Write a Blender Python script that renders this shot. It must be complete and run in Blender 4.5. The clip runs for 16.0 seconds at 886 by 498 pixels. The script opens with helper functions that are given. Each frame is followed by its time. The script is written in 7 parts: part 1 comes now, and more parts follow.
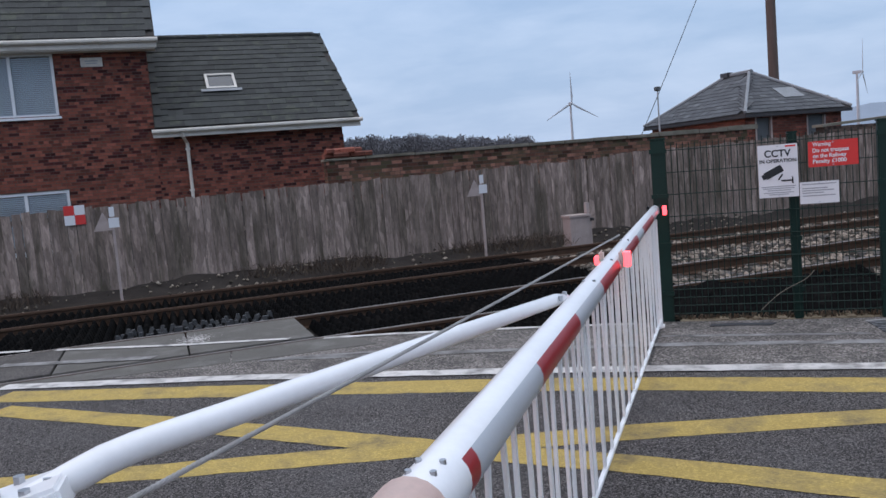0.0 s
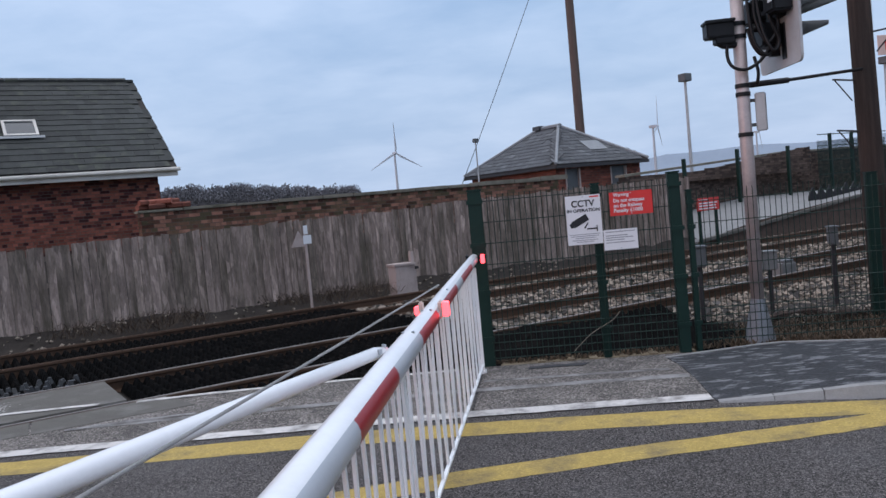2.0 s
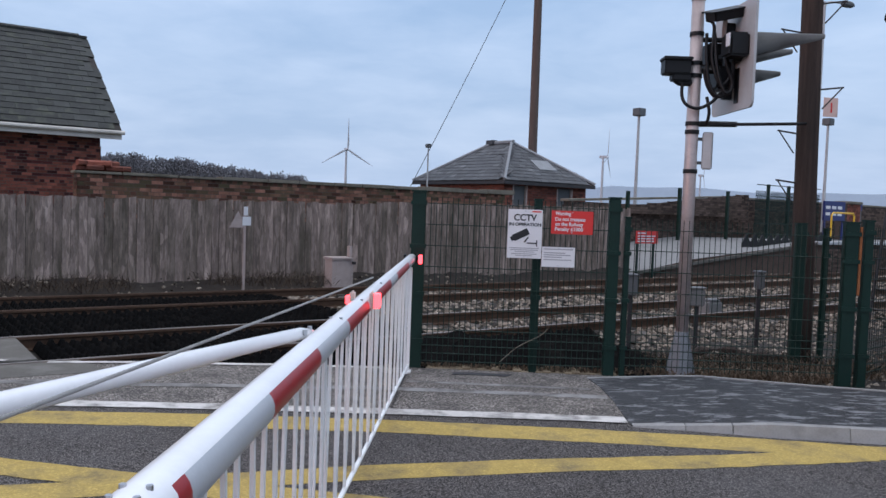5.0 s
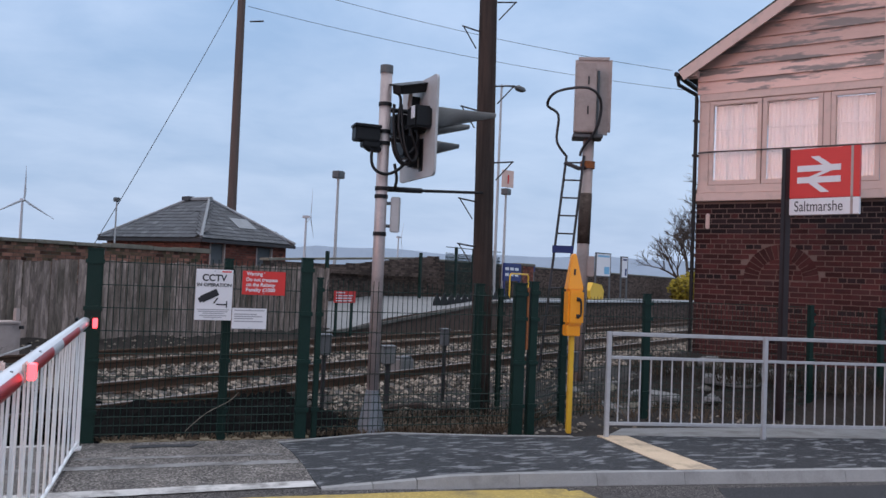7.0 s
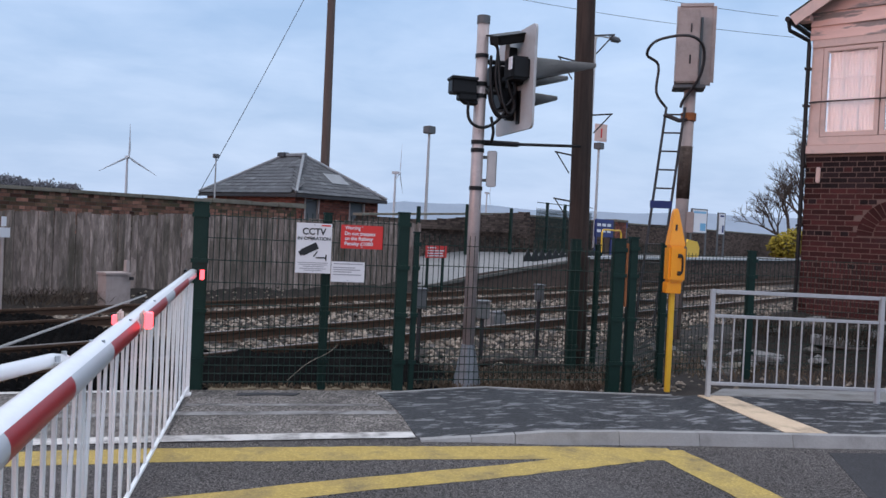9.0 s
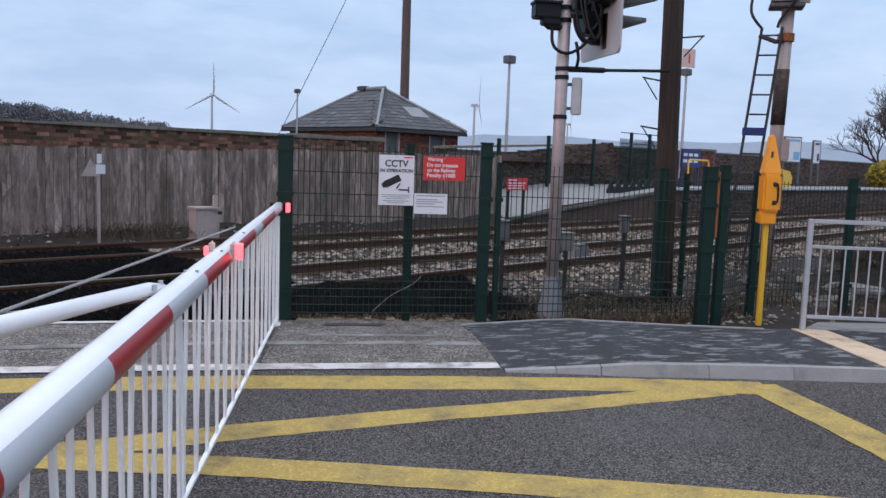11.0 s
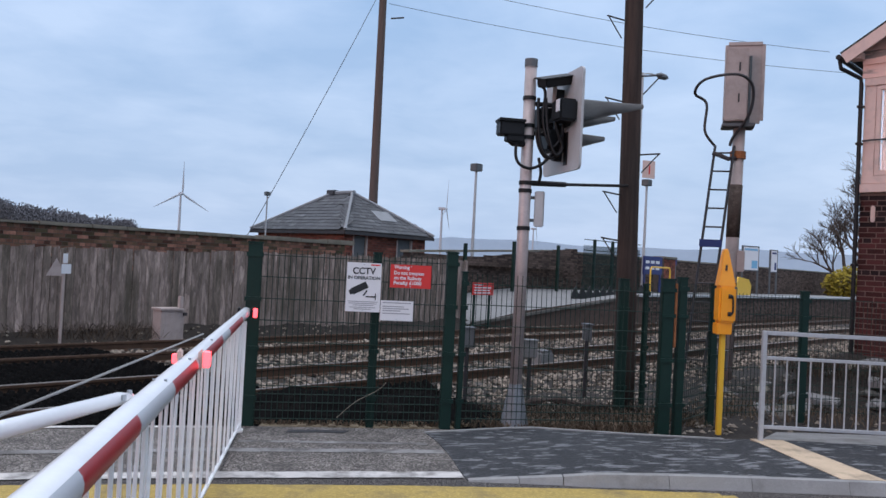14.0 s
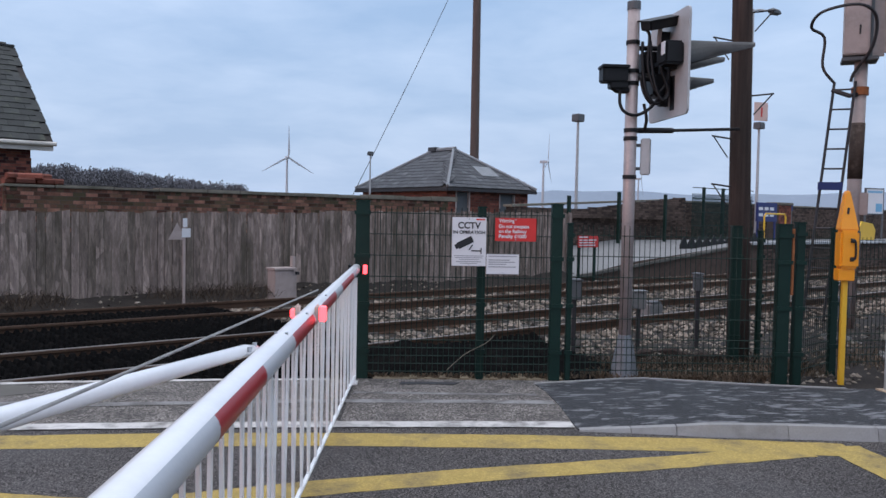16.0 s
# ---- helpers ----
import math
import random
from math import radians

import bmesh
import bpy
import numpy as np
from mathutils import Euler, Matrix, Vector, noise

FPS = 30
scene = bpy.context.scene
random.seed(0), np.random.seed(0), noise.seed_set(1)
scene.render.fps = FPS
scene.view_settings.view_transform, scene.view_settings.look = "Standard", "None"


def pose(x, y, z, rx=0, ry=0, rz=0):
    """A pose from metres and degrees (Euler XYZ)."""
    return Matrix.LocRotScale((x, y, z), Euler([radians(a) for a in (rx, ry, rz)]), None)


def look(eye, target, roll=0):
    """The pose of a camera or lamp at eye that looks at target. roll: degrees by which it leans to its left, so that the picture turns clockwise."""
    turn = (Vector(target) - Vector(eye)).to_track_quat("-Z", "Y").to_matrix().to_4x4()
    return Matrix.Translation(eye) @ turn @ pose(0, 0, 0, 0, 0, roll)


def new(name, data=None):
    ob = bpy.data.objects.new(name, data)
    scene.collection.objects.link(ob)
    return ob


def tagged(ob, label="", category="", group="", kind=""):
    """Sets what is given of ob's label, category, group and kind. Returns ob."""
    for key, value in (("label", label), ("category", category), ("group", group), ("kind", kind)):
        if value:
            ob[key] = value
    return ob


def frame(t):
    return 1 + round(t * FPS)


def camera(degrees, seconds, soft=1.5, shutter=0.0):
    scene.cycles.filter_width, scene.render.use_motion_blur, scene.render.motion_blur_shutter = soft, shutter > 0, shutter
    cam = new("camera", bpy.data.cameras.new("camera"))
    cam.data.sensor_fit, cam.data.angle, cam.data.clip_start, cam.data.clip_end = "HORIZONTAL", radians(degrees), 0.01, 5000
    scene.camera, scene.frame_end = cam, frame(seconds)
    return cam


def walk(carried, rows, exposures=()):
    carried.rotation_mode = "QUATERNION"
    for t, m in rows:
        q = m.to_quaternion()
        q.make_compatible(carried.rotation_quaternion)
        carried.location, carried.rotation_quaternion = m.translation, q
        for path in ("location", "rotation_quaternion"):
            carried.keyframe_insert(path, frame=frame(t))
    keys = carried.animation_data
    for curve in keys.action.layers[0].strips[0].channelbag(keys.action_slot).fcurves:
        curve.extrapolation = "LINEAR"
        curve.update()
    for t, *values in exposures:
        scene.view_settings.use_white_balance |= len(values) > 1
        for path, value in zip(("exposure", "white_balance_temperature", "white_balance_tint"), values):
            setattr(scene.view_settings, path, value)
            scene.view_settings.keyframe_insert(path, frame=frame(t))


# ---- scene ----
cam = camera(57.1, 16.0)
PATH = [
    (0, (-0.009, -0.099, 1.562), (-0.594, 1.804, 1.373), -4.8),
    (0.5, (-0.030, -0.096, 1.563), (-0.472, 1.847, 1.392), -4.1),
    (1, (0.003, -0.079, 1.567), (-0.296, 1.892, 1.4), -4.2),
    (1.5, (0.017, -0.068, 1.566), (-0.189, 1.915, 1.409), -5.0),
    (2, (0.037, -0.104, 1.584), (-0.128, 1.886, 1.476), -5.3),
    (2.5, (0.045, -0.083, 1.577), (-0.084, 1.91, 1.468), -4.7),
    (3, (0.04, -0.097, 1.578), (-0.066, 1.895, 1.443), -4.7),
    (3.2, (0.039, -0.104, 1.576), (-0.052, 1.889, 1.436), -4.6),
    (5.3, (0.046, -0.107, 1.528), (0.029, 1.892, 1.456), 2.4),
    (5.5, (0.009, -0.134, 1.572), (0.031, 1.865, 1.566), 1.0),
    (6, (-0.049, -0.149, 1.58), (0.101, 1.845, 1.632), 2.6),
    (6.5, (0.042, -0.14, 1.553), (0.427, 1.821, 1.629), 3.3),
    (7, (0.151, -0.08, 1.546), (0.833, 1.799, 1.621), 2.4),
    (7.5, (0.147, -0.108, 1.538), (0.886, 1.751, 1.574), 2.4),
    (8, (0.117, -0.137, 1.533), (0.804, 1.741, 1.536), 2.9),
    (8.5, (0.111, -0.076, 1.534), (0.7, 1.835, 1.509), 3.3),
    (9, (0.095, 0.007, 1.532), (0.575, 1.948, 1.489), 2.7),
    (9.2, (0.096, 0.029, 1.52), (0.531, 1.981, 1.469), 1.9),
    (11.3, (0.078, 0.078, 1.508), (0.369, 2.042, 1.267), 2.1),
    (11.5, (0.098, 0.072, 1.509), (0.463, 2.022, 1.254), 1.5),
    (12, (0.104, 0.076, 1.5), (0.589, 1.999, 1.246), 1.5),
    (12.5, (0.092, 0.019, 1.522), (0.568, 1.956, 1.379), 2.0),
    (13, (0.066, -0.019, 1.532), (0.474, 1.939, 1.479), 2.6),
    (13.5, (0.066, -0.041, 1.545), (0.443, 1.923, 1.531), 2.9),
    (14, (0.059, -0.071, 1.569), (0.424, 1.895, 1.608), 2.9),
    (14.5, (0.046, -0.077, 1.567), (0.332, 1.902, 1.606), 1.8),
    (15, (0.034, -0.051, 1.564), (0.257, 1.936, 1.566), 1.2),
    (15.5, (0.031, -0.068, 1.567), (0.217, 1.923, 1.535), 0.6),
    (16, (0.037, -0.095, 1.552), (0.156, 1.9, 1.473), 1.1),
]
walk(cam, [(t, look(eye, target, roll)) for t, eye, target, roll in PATH],
     exposures=[(0, 0.0, 6480, 13.5), (0.5, 0.02, 6480, 13.5), (1.0, -0.10, 6450, 12), (2.0, 0.02, 6480, 13.5), (5.0, 0.05, 6480, 13.5), (7.2, 0.0, 6480, 13.5), (8.0, 0.08, 6480, 13.5), (9.2, 0.14, 6480, 13.5), (11.3, 0.18, 6480, 13.5), (12.0, 0.32, 6650, 15), (12.6, 0.22, 6480, 13.5), (13.4, 0.10, 6480, 13.5), (16, 0.06, 6480, 13.5)])

# ---- light ----
world = bpy.data.worlds.new("sky")
scene.world = world
world.use_nodes = True


def nd(nt, kind, **kw):
    n = nt.nodes.new(kind)
    for k, v in kw.items():
        if k in n.inputs:
            n.inputs[k].default_value = v
    return n


SUN_AZ, SUN_EL = 238.0, 3.0      # compass-like angle from +y towards +x, and height


def build_world():
    nt = world.node_tree
    nt.nodes.clear()
    out = nt.nodes.new("ShaderNodeOutputWorld")
    bg = nt.nodes.new("ShaderNodeBackground")
    sky = nt.nodes.new("ShaderNodeTexSky")
    sky.sky_type = "NISHITA"
    sky.sun_disc = False
    sky.sun_elevation = radians(SUN_EL)
    sky.sun_rotation = radians(SUN_AZ)
    sky.air_density, sky.dust_density, sky.ozone_density = 1.4, 1.5, 2.0
    tc = nt.nodes.new("ShaderNodeTexCoord")
    sep = nt.nodes.new("ShaderNodeSeparateXYZ")
    nt.links.new(tc.outputs["Generated"], sep.inputs[0])
    # cloud deck: the direction is projected on a flat layer overhead
    mx = nt.nodes.new("ShaderNodeMath"); mx.operation = "MAXIMUM"; mx.inputs[1].default_value = 0.0
    nt.links.new(sep.outputs[2], mx.inputs[0])
    ad = nt.nodes.new("ShaderNodeMath"); ad.operation = "ADD"; ad.inputs[1].default_value = 0.16
    nt.links.new(mx.outputs[0], ad.inputs[0])
    div = nt.nodes.new("ShaderNodeVectorMath"); div.operation = "DIVIDE"
    comb = nt.nodes.new("ShaderNodeCombineXYZ")
    for k in range(3):
        nt.links.new(ad.outputs[0], comb.inputs[k])
    nt.links.new(tc.outputs["Generated"], div.inputs[0])
    nt.links.new(comb.outputs[0], div.inputs[1])
    n1 = nd(nt, "ShaderNodeTexNoise", Scale=1.15, Detail=7.0, Roughness=0.52, Distortion=0.5)
    n2 = nd(nt, "ShaderNodeTexNoise", Scale=3.4, Detail=6.0, Roughness=0.55, Distortion=0.3)
    nt.links.new(div.outputs[0], n1.inputs["Vector"])
    nt.links.new(div.outputs[0], n2.inputs["Vector"])
    mixn = nt.nodes.new("ShaderNodeMix"); mixn.inputs[0].default_value = 0.35
    nt.links.new(n1.outputs[0], mixn.inputs[2])
    nt.links.new(n2.outputs[0], mixn.inputs[3])
    ramp = nt.nodes.new("ShaderNodeValToRGB")
    ramp.color_ramp.elements[0].position, ramp.color_ramp.elements[0].color = 0.36, (0.285, 0.435, 0.66, 1)
    ramp.color_ramp.elements[1].position, ramp.color_ramp.elements[1].color = 0.64, (0.45, 0.59, 0.80, 1)
    nt.links.new(mixn.outputs[0], ramp.inputs[0])
    # paler and greyer towards the horizon
    hz = nt.nodes.new("ShaderNodeValToRGB")
    hz.color_ramp.elements[0].position, hz.color_ramp.elements[0].color = 0.0, (1, 1, 1, 1)
    hz.color_ramp.elements[1].position, hz.color_ramp.elements[1].color = 0.30, (0, 0, 0, 1)
    nt.links.new(mx.outputs[0], hz.inputs[0])
    hm = nt.nodes.new("ShaderNodeMath"); hm.operation = "MULTIPLY"; hm.inputs[1].default_value = 0.6
    nt.links.new(hz.outputs[0], hm.inputs[0])
    mh = nt.nodes.new("ShaderNodeMix"); mh.data_type = "RGBA"
    nt.links.new(hm.outputs[0], mh.inputs[0])
    nt.links.new(ramp.outputs[0], mh.inputs[6])
    mh.inputs[7].default_value = (0.42, 0.53, 0.68, 1)
    # clear evening sky glows through the deck
    sc = nt.nodes.new("ShaderNodeVectorMath"); sc.operation = "SCALE"; sc.inputs["Scale"].default_value = 0.018
    nt.links.new(sky.outputs[0], sc.inputs[0])
    add = nt.nodes.new("ShaderNodeVectorMath"); add.operation = "ADD"
    # the deck is brightest and whitest overhead, as overcast skies are
    z2 = nt.nodes.new("ShaderNodeMapRange"); z2.inputs[1].default_value, z2.inputs[2].default_value = 0.38, 0.95
    z2.interpolation_type = "SMOOTHSTEP"
    nt.links.new(sep.outputs[2], z2.inputs[0])
    mz = nt.nodes.new("ShaderNodeMix"); mz.data_type = "RGBA"
    nt.links.new(z2.outputs[0], mz.inputs[0])
    nt.links.new(mh.outputs[2], mz.inputs[6])
    mz.inputs[7].default_value = (1.36, 1.46, 1.62, 1)
    nt.links.new(mz.outputs[2], add.inputs[0])
    nt.links.new(sc.outputs[0], add.inputs[1])
    nt.links.new(add.outputs[0], bg.inputs[0])
    bg.inputs[1].default_value = 1.15
    nt.links.new(bg.outputs[0], out.inputs[0])


build_world()
sun = new("sun", bpy.data.lights.new("sun", "SUN"))
sun.data.energy, sun.data.angle, sun.data.color = 0.8, radians(34), (1.0, 0.54, 0.43)
_az, _el = radians(SUN_AZ), radians(9)
sun.matrix_world = look((0, 0, 30), Vector((0, 0, 30)) - Vector((math.sin(_az) * math.cos(_el), math.cos(_az) * math.cos(_el), math.sin(_el))))

# ---- materials ----


def mat(name, col, rough=0.6, metal=0.0, var=0.15, scale=6.0, fine=60.0, bump=0.15, bscale=None, stretch=(1, 1, 1),
        dirt=None, dirt_amt=0.5, dirt_scale=1.5, dirt_pos=(0.5, 0.7), per=0.0, spec=0.5, coat=0.0, speck=0.0, speck_scale=95.0):
    """Procedural surface: base colour varied at two scales, stains, fine relief; per: spread from piece to piece."""
    m = bpy.data.materials.new(name)
    m.use_nodes = True
    nt = m.node_tree
    b = nt.nodes["Principled BSDF"]
    b.inputs["Roughness"].default_value = rough
    b.inputs["Metallic"].default_value = metal
    b.inputs["Specular IOR Level"].default_value = spec if rough < 0.66 else min(spec, 0.2)
    b.inputs["Coat Weight"].default_value = coat
    tc = nt.nodes.new("ShaderNodeTexCoord")
    mp = nt.nodes.new("ShaderNodeMapping")
    mp.inputs["Scale"].default_value = stretch
    nt.links.new(tc.outputs["Object"], mp.inputs[0])
    vec = mp.outputs[0]
    if per:
        oi = nt.nodes.new("ShaderNodeObjectInfo")
        ge = nt.nodes.new("ShaderNodeNewGeometry")
        sm = nt.nodes.new("ShaderNodeMath"); sm.operation = "ADD"
        nt.links.new(oi.outputs["Random"], sm.inputs[0])
        nt.links.new(ge.outputs["Random Per Island"], sm.inputs[1])
        fr = nt.nodes.new("ShaderNodeMath"); fr.operation = "FRACT"
        nt.links.new(sm.outputs[0], fr.inputs[0])
        off = nt.nodes.new("ShaderNodeVectorMath"); off.operation = "ADD"
        sv = nt.nodes.new("ShaderNodeMath"); sv.operation = "MULTIPLY"; sv.inputs[1].default_value = 37.0
        nt.links.new(fr.outputs[0], sv.inputs[0])
        nt.links.new(vec, off.inputs[0])
        nt.links.new(sv.outputs[0], off.inputs[1])
        vec = off.outputs[0]
    big = nd(nt, "ShaderNodeTexNoise", Scale=scale, Detail=4.0, Roughness=0.6)
    sml = nd(nt, "ShaderNodeTexNoise", Scale=fine, Detail=3.0, Roughness=0.7)
    nt.links.new(vec, big.inputs["Vector"])
    nt.links.new(vec, sml.inputs["Vector"])
    av = nt.nodes.new("ShaderNodeMix"); av.inputs[0].default_value = 0.45
    nt.links.new(big.outputs[0], av.inputs[2])
    nt.links.new(sml.outputs[0], av.inputs[3])
    val = av.outputs[0]
    mr = nd(nt, "ShaderNodeMapRange")
    mr.inputs[1].default_value, mr.inputs[2].default_value = 0.3, 0.7
    mr.inputs[3].default_value, mr.inputs[4].default_value = 1 - var, 1 + var
    nt.links.new(val, mr.inputs[0])
    fac = mr.outputs[0]
    if per:
        pr = nd(nt, "ShaderNodeMapRange")
        pr.inputs[3].default_value, pr.inputs[4].default_value = 1 - per, 1 + per
        nt.links.new(fr.outputs[0], pr.inputs[0])
        mu = nt.nodes.new("ShaderNodeMath"); mu.operation = "MULTIPLY"
        nt.links.new(fac, mu.inputs[0])
        nt.links.new(pr.outputs[0], mu.inputs[1])
        fac = mu.outputs[0]
    if speck:
        # stone chips: one value for each small cell
        vo = nd(nt, "ShaderNodeTexVoronoi", Scale=speck_scale)
        nt.links.new(vec, vo.inputs["Vector"])
        sp_ = nt.nodes.new("ShaderNodeSeparateColor")
        nt.links.new(vo.outputs["Color"], sp_.inputs[0])
        pw = nt.nodes.new("ShaderNodeMath"); pw.operation = "POWER"; pw.inputs[1].default_value = 2.2
        nt.links.new(sp_.outputs[0], pw.inputs[0])
        sr_ = nd(nt, "ShaderNodeMapRange")
        sr_.inputs[3].default_value, sr_.inputs[4].default_value = 1 - 0.45 * speck, 1 + speck
        nt.links.new(pw.outputs[0], sr_.inputs[0])
        ms = nt.nodes.new("ShaderNodeMath"); ms.operation = "MULTIPLY"
        nt.links.new(fac, ms.inputs[0])
        nt.links.new(sr_.outputs[0], ms.inputs[1])
        fac = ms.outputs[0]
    sc = nt.nodes.new("ShaderNodeVectorMath"); sc.operation = "SCALE"
    sc.inputs[0].default_value = col
    nt.links.new(fac, sc.inputs["Scale"])
    color = sc.outputs[0]
    if dirt:
        dn = nd(nt, "ShaderNodeTexNoise", Scale=dirt_scale, Detail=6.0, Roughness=0.65)
        nt.links.new(vec, dn.inputs["Vector"])
        dr = nd(nt, "ShaderNodeMapRange")
        dr.inputs[1].default_value, dr.inputs[2].default_value = dirt_pos
        dr.inputs[4].default_value = dirt_amt
        nt.links.new(dn.outputs[0], dr.inputs[0])
        mx = nt.nodes.new("ShaderNodeMix"); mx.data_type = "RGBA"
        nt.links.new(dr.outputs[0], mx.inputs[0])
        nt.links.new(color, mx.inputs[6])
        mx.inputs[7].default_value = (*dirt, 1)
        color = mx.outputs[2]
    nt.links.new(color, b.inputs["Base Color"])
    if bump:
        bp = nt.nodes.new("ShaderNodeBump")
        bp.inputs["Strength"].default_value = bump
        bp.inputs["Distance"].default_value = 0.01
        bn = nd(nt, "ShaderNodeTexNoise", Scale=bscale or fine, Detail=4.0, Roughness=0.7)
        nt.links.new(vec, bn.inputs["Vector"])
        nt.links.new(bn.outputs[0], bp.inputs["Height"])
        nt.links.new(bp.outputs[0], b.inputs["Normal"])
    return m


def glow(name, col, strength):
    m = bpy.data.materials.new(name)
    m.use_nodes = True
    b = m.node_tree.nodes["Principled BSDF"]
    b.inputs["Base Color"].default_value = (*col, 1)
    b.inputs["Roughness"].default_value = 0.25
    b.inputs["Emission Color"].default_value = (*col, 1)
    b.inputs["Emission Strength"].default_value = strength
    return m


ASPHALT = mat("asphalt", (0.092, 0.083, 0.079), 0.85, speck=1.7, speck_scale=150, var=0.3, scale=0.8, fine=140, bump=0.9, bscale=170, dirt=(0.14, 0.135, 0.135), dirt_amt=0.3, dirt_scale=0.7)
TAR = mat("tar_patch", (0.042, 0.042, 0.045), 0.75, var=0.2, scale=1.0, fine=120, bump=0.3, speck=0.4)
ASPHALT_OLD = mat("worn_asphalt", (0.172, 0.155, 0.141), 0.9, speck=1.3, speck_scale=95, var=0.4, scale=2.2, fine=70, bump=0.9, bscale=110, dirt=(0.055, 0.05, 0.048), dirt_amt=0.55, dirt_scale=2.8, dirt_pos=(0.48, 0.66))
FOOTWAY = mat("footway_asphalt", (0.040, 0.041, 0.044), 0.7, speck=0.6, var=0.3, scale=1.2, fine=120, bump=0.5, bscale=150, dirt=(0.235, 0.238, 0.245), dirt_amt=0.75, dirt_scale=8.5, dirt_pos=(0.54, 0.60), stretch=(0.55, 1.4, 1))
YELLOW = mat("yellow_line_paint", (0.45, 0.325, 0.10), 0.8, speck=0.25, var=0.25, scale=3, fine=80, bump=0.5, bscale=140, dirt=(0.12, 0.10, 0.07), dirt_amt=0.8, dirt_scale=3.0, dirt_pos=(0.47, 0.70))
WHITE_LINE = mat("white_line_paint", (0.60, 0.57, 0.54), 0.75, var=0.2, scale=3, fine=80, bump=0.5, bscale=140, dirt=(0.13, 0.12, 0.11), dirt_amt=0.9, dirt_scale=4.5, dirt_pos=(0.47, 0.7))
WHITE_WORN = mat("worn_white_paint", (0.33, 0.32, 0.31), 0.8, var=0.25, scale=3, fine=80, bump=0.5, bscale=140, dirt=(0.12, 0.112, 0.105), dirt_amt=0.95, dirt_scale=3.0, dirt_pos=(0.38, 0.6))
CREAM_LINE = mat("cream_tactile_paint", (0.60, 0.46, 0.32), 0.75, var=0.2, scale=3, fine=80, bump=0.4, dirt=(0.2, 0.16, 0.12), dirt_amt=0.7, dirt_scale=5.0)
CONCRETE = mat("concrete", (0.115, 0.107, 0.095), 0.85, var=0.2, scale=2, fine=70, bump=0.4, dirt=(0.19, 0.182, 0.168), dirt_amt=0.7, dirt_scale=2.5)
PANEL_OLD = mat("stained_panel_concrete", (0.092, 0.083, 0.076), 0.85, var=0.35, scale=2, fine=60, bump=0.5, speck=0.6, dirt=(0.05, 0.045, 0.04), dirt_amt=0.7, dirt_scale=2.5)
KERB = mat("kerb_concrete", (0.31, 0.305, 0.295), 0.85, var=0.2, scale=2, fine=90, bump=0.4, dirt=(0.13, 0.125, 0.12), dirt_amt=0.6, dirt_scale=3, per=0.08)
SAND = mat("pale_sandy_soil", (0.24, 0.19, 0.125), 0.95, var=0.4, scale=4, fine=70, bump=0.8, dirt=(0.09, 0.07, 0.05), dirt_amt=0.8, dirt_scale=3)
BASE_CONC = mat("pale_concrete", (0.235, 0.23, 0.225), 0.85, var=0.25, scale=3, fine=60, bump=0.6, dirt=(0.13, 0.12, 0.105), dirt_amt=0.75, dirt_scale=2.4)
SOIL = mat("field_soil_and_grass", (0.075, 0.07, 0.05), 0.95, var=0.4, scale=0.3, fine=20, bump=0.6, dirt=(0.05, 0.065, 0.03), dirt_amt=0.8, dirt_scale=0.15)
BED = mat("trackbed", (0.036, 0.030, 0.026), 0.95, var=0.45, scale=3, fine=50, bump=1.0, bscale=45, dirt=(0.025, 0.022, 0.02), dirt_amt=0.7, dirt_scale=1.2)
STONE = mat("ballast_stone", (0.185, 0.155, 0.125), 0.9, var=0.3, scale=5, fine=60, bump=0.4, per=0.92)
RAIL = mat("rusty_rail", (0.082, 0.048, 0.032), 0.7, metal=0.1, var=0.3, scale=8, fine=90, bump=0.3)
RAILTOP = mat("polished_rail_head", (0.30, 0.26, 0.235), 0.45, metal=0.7, var=0.1, scale=8, fine=90, bump=0.05)
SLEEPER = mat("dark_sleeper", (0.09, 0.08, 0.072), 0.9, var=0.3, scale=5, fine=60, bump=0.5)
BLACKGUARD = mat("black_guard_rubber", (0.008, 0.008, 0.008), 1.0, spec=0.0, var=0.4, scale=4, fine=50, bump=0.4, dirt=(0.025, 0.022, 0.02), dirt_amt=0.5, dirt_scale=3)
# the pale flecks paint the whitish glints on the lumps
GUARDGLINT = mat("glint_flecked_guard_rubber", (0.014, 0.014, 0.015), 0.45, spec=0.5, var=0.4, scale=8, fine=60, bump=0.3, dirt=(0.16, 0.155, 0.15), dirt_amt=0.6, dirt_scale=9, dirt_pos=(0.52, 0.7))
PLANK = mat("weathered_plank", (0.262, 0.203, 0.176), 0.9, var=0.5, scale=3.5, fine=22, bump=0.7, stretch=(3, 3, 1.0), dirt=(0.062, 0.055, 0.038), dirt_amt=0.8, dirt_scale=0.9, dirt_pos=(0.44, 0.66), per=0.2, speck=0.45, speck_scale=7)
BRICK_RED = mat("red_brick", (0.20, 0.068, 0.048), 0.9, var=0.3, scale=5, fine=70, bump=0.5, dirt=(0.045, 0.028, 0.024), dirt_amt=0.6, dirt_scale=0.9, dirt_pos=(0.5, 0.64), per=0.4)
BRICK_DARK = mat("dark_brick", (0.022, 0.012, 0.013), 0.8, var=0.3, scale=5, fine=70, bump=0.4, per=0.4)
BRICK_BOX = mat("plum_red_brick", (0.064, 0.0185, 0.017), 0.8, var=0.3, scale=5, fine=70, bump=0.45, dirt=(0.05, 0.028, 0.028), dirt_amt=0.6, dirt_scale=1.1, per=0.45)
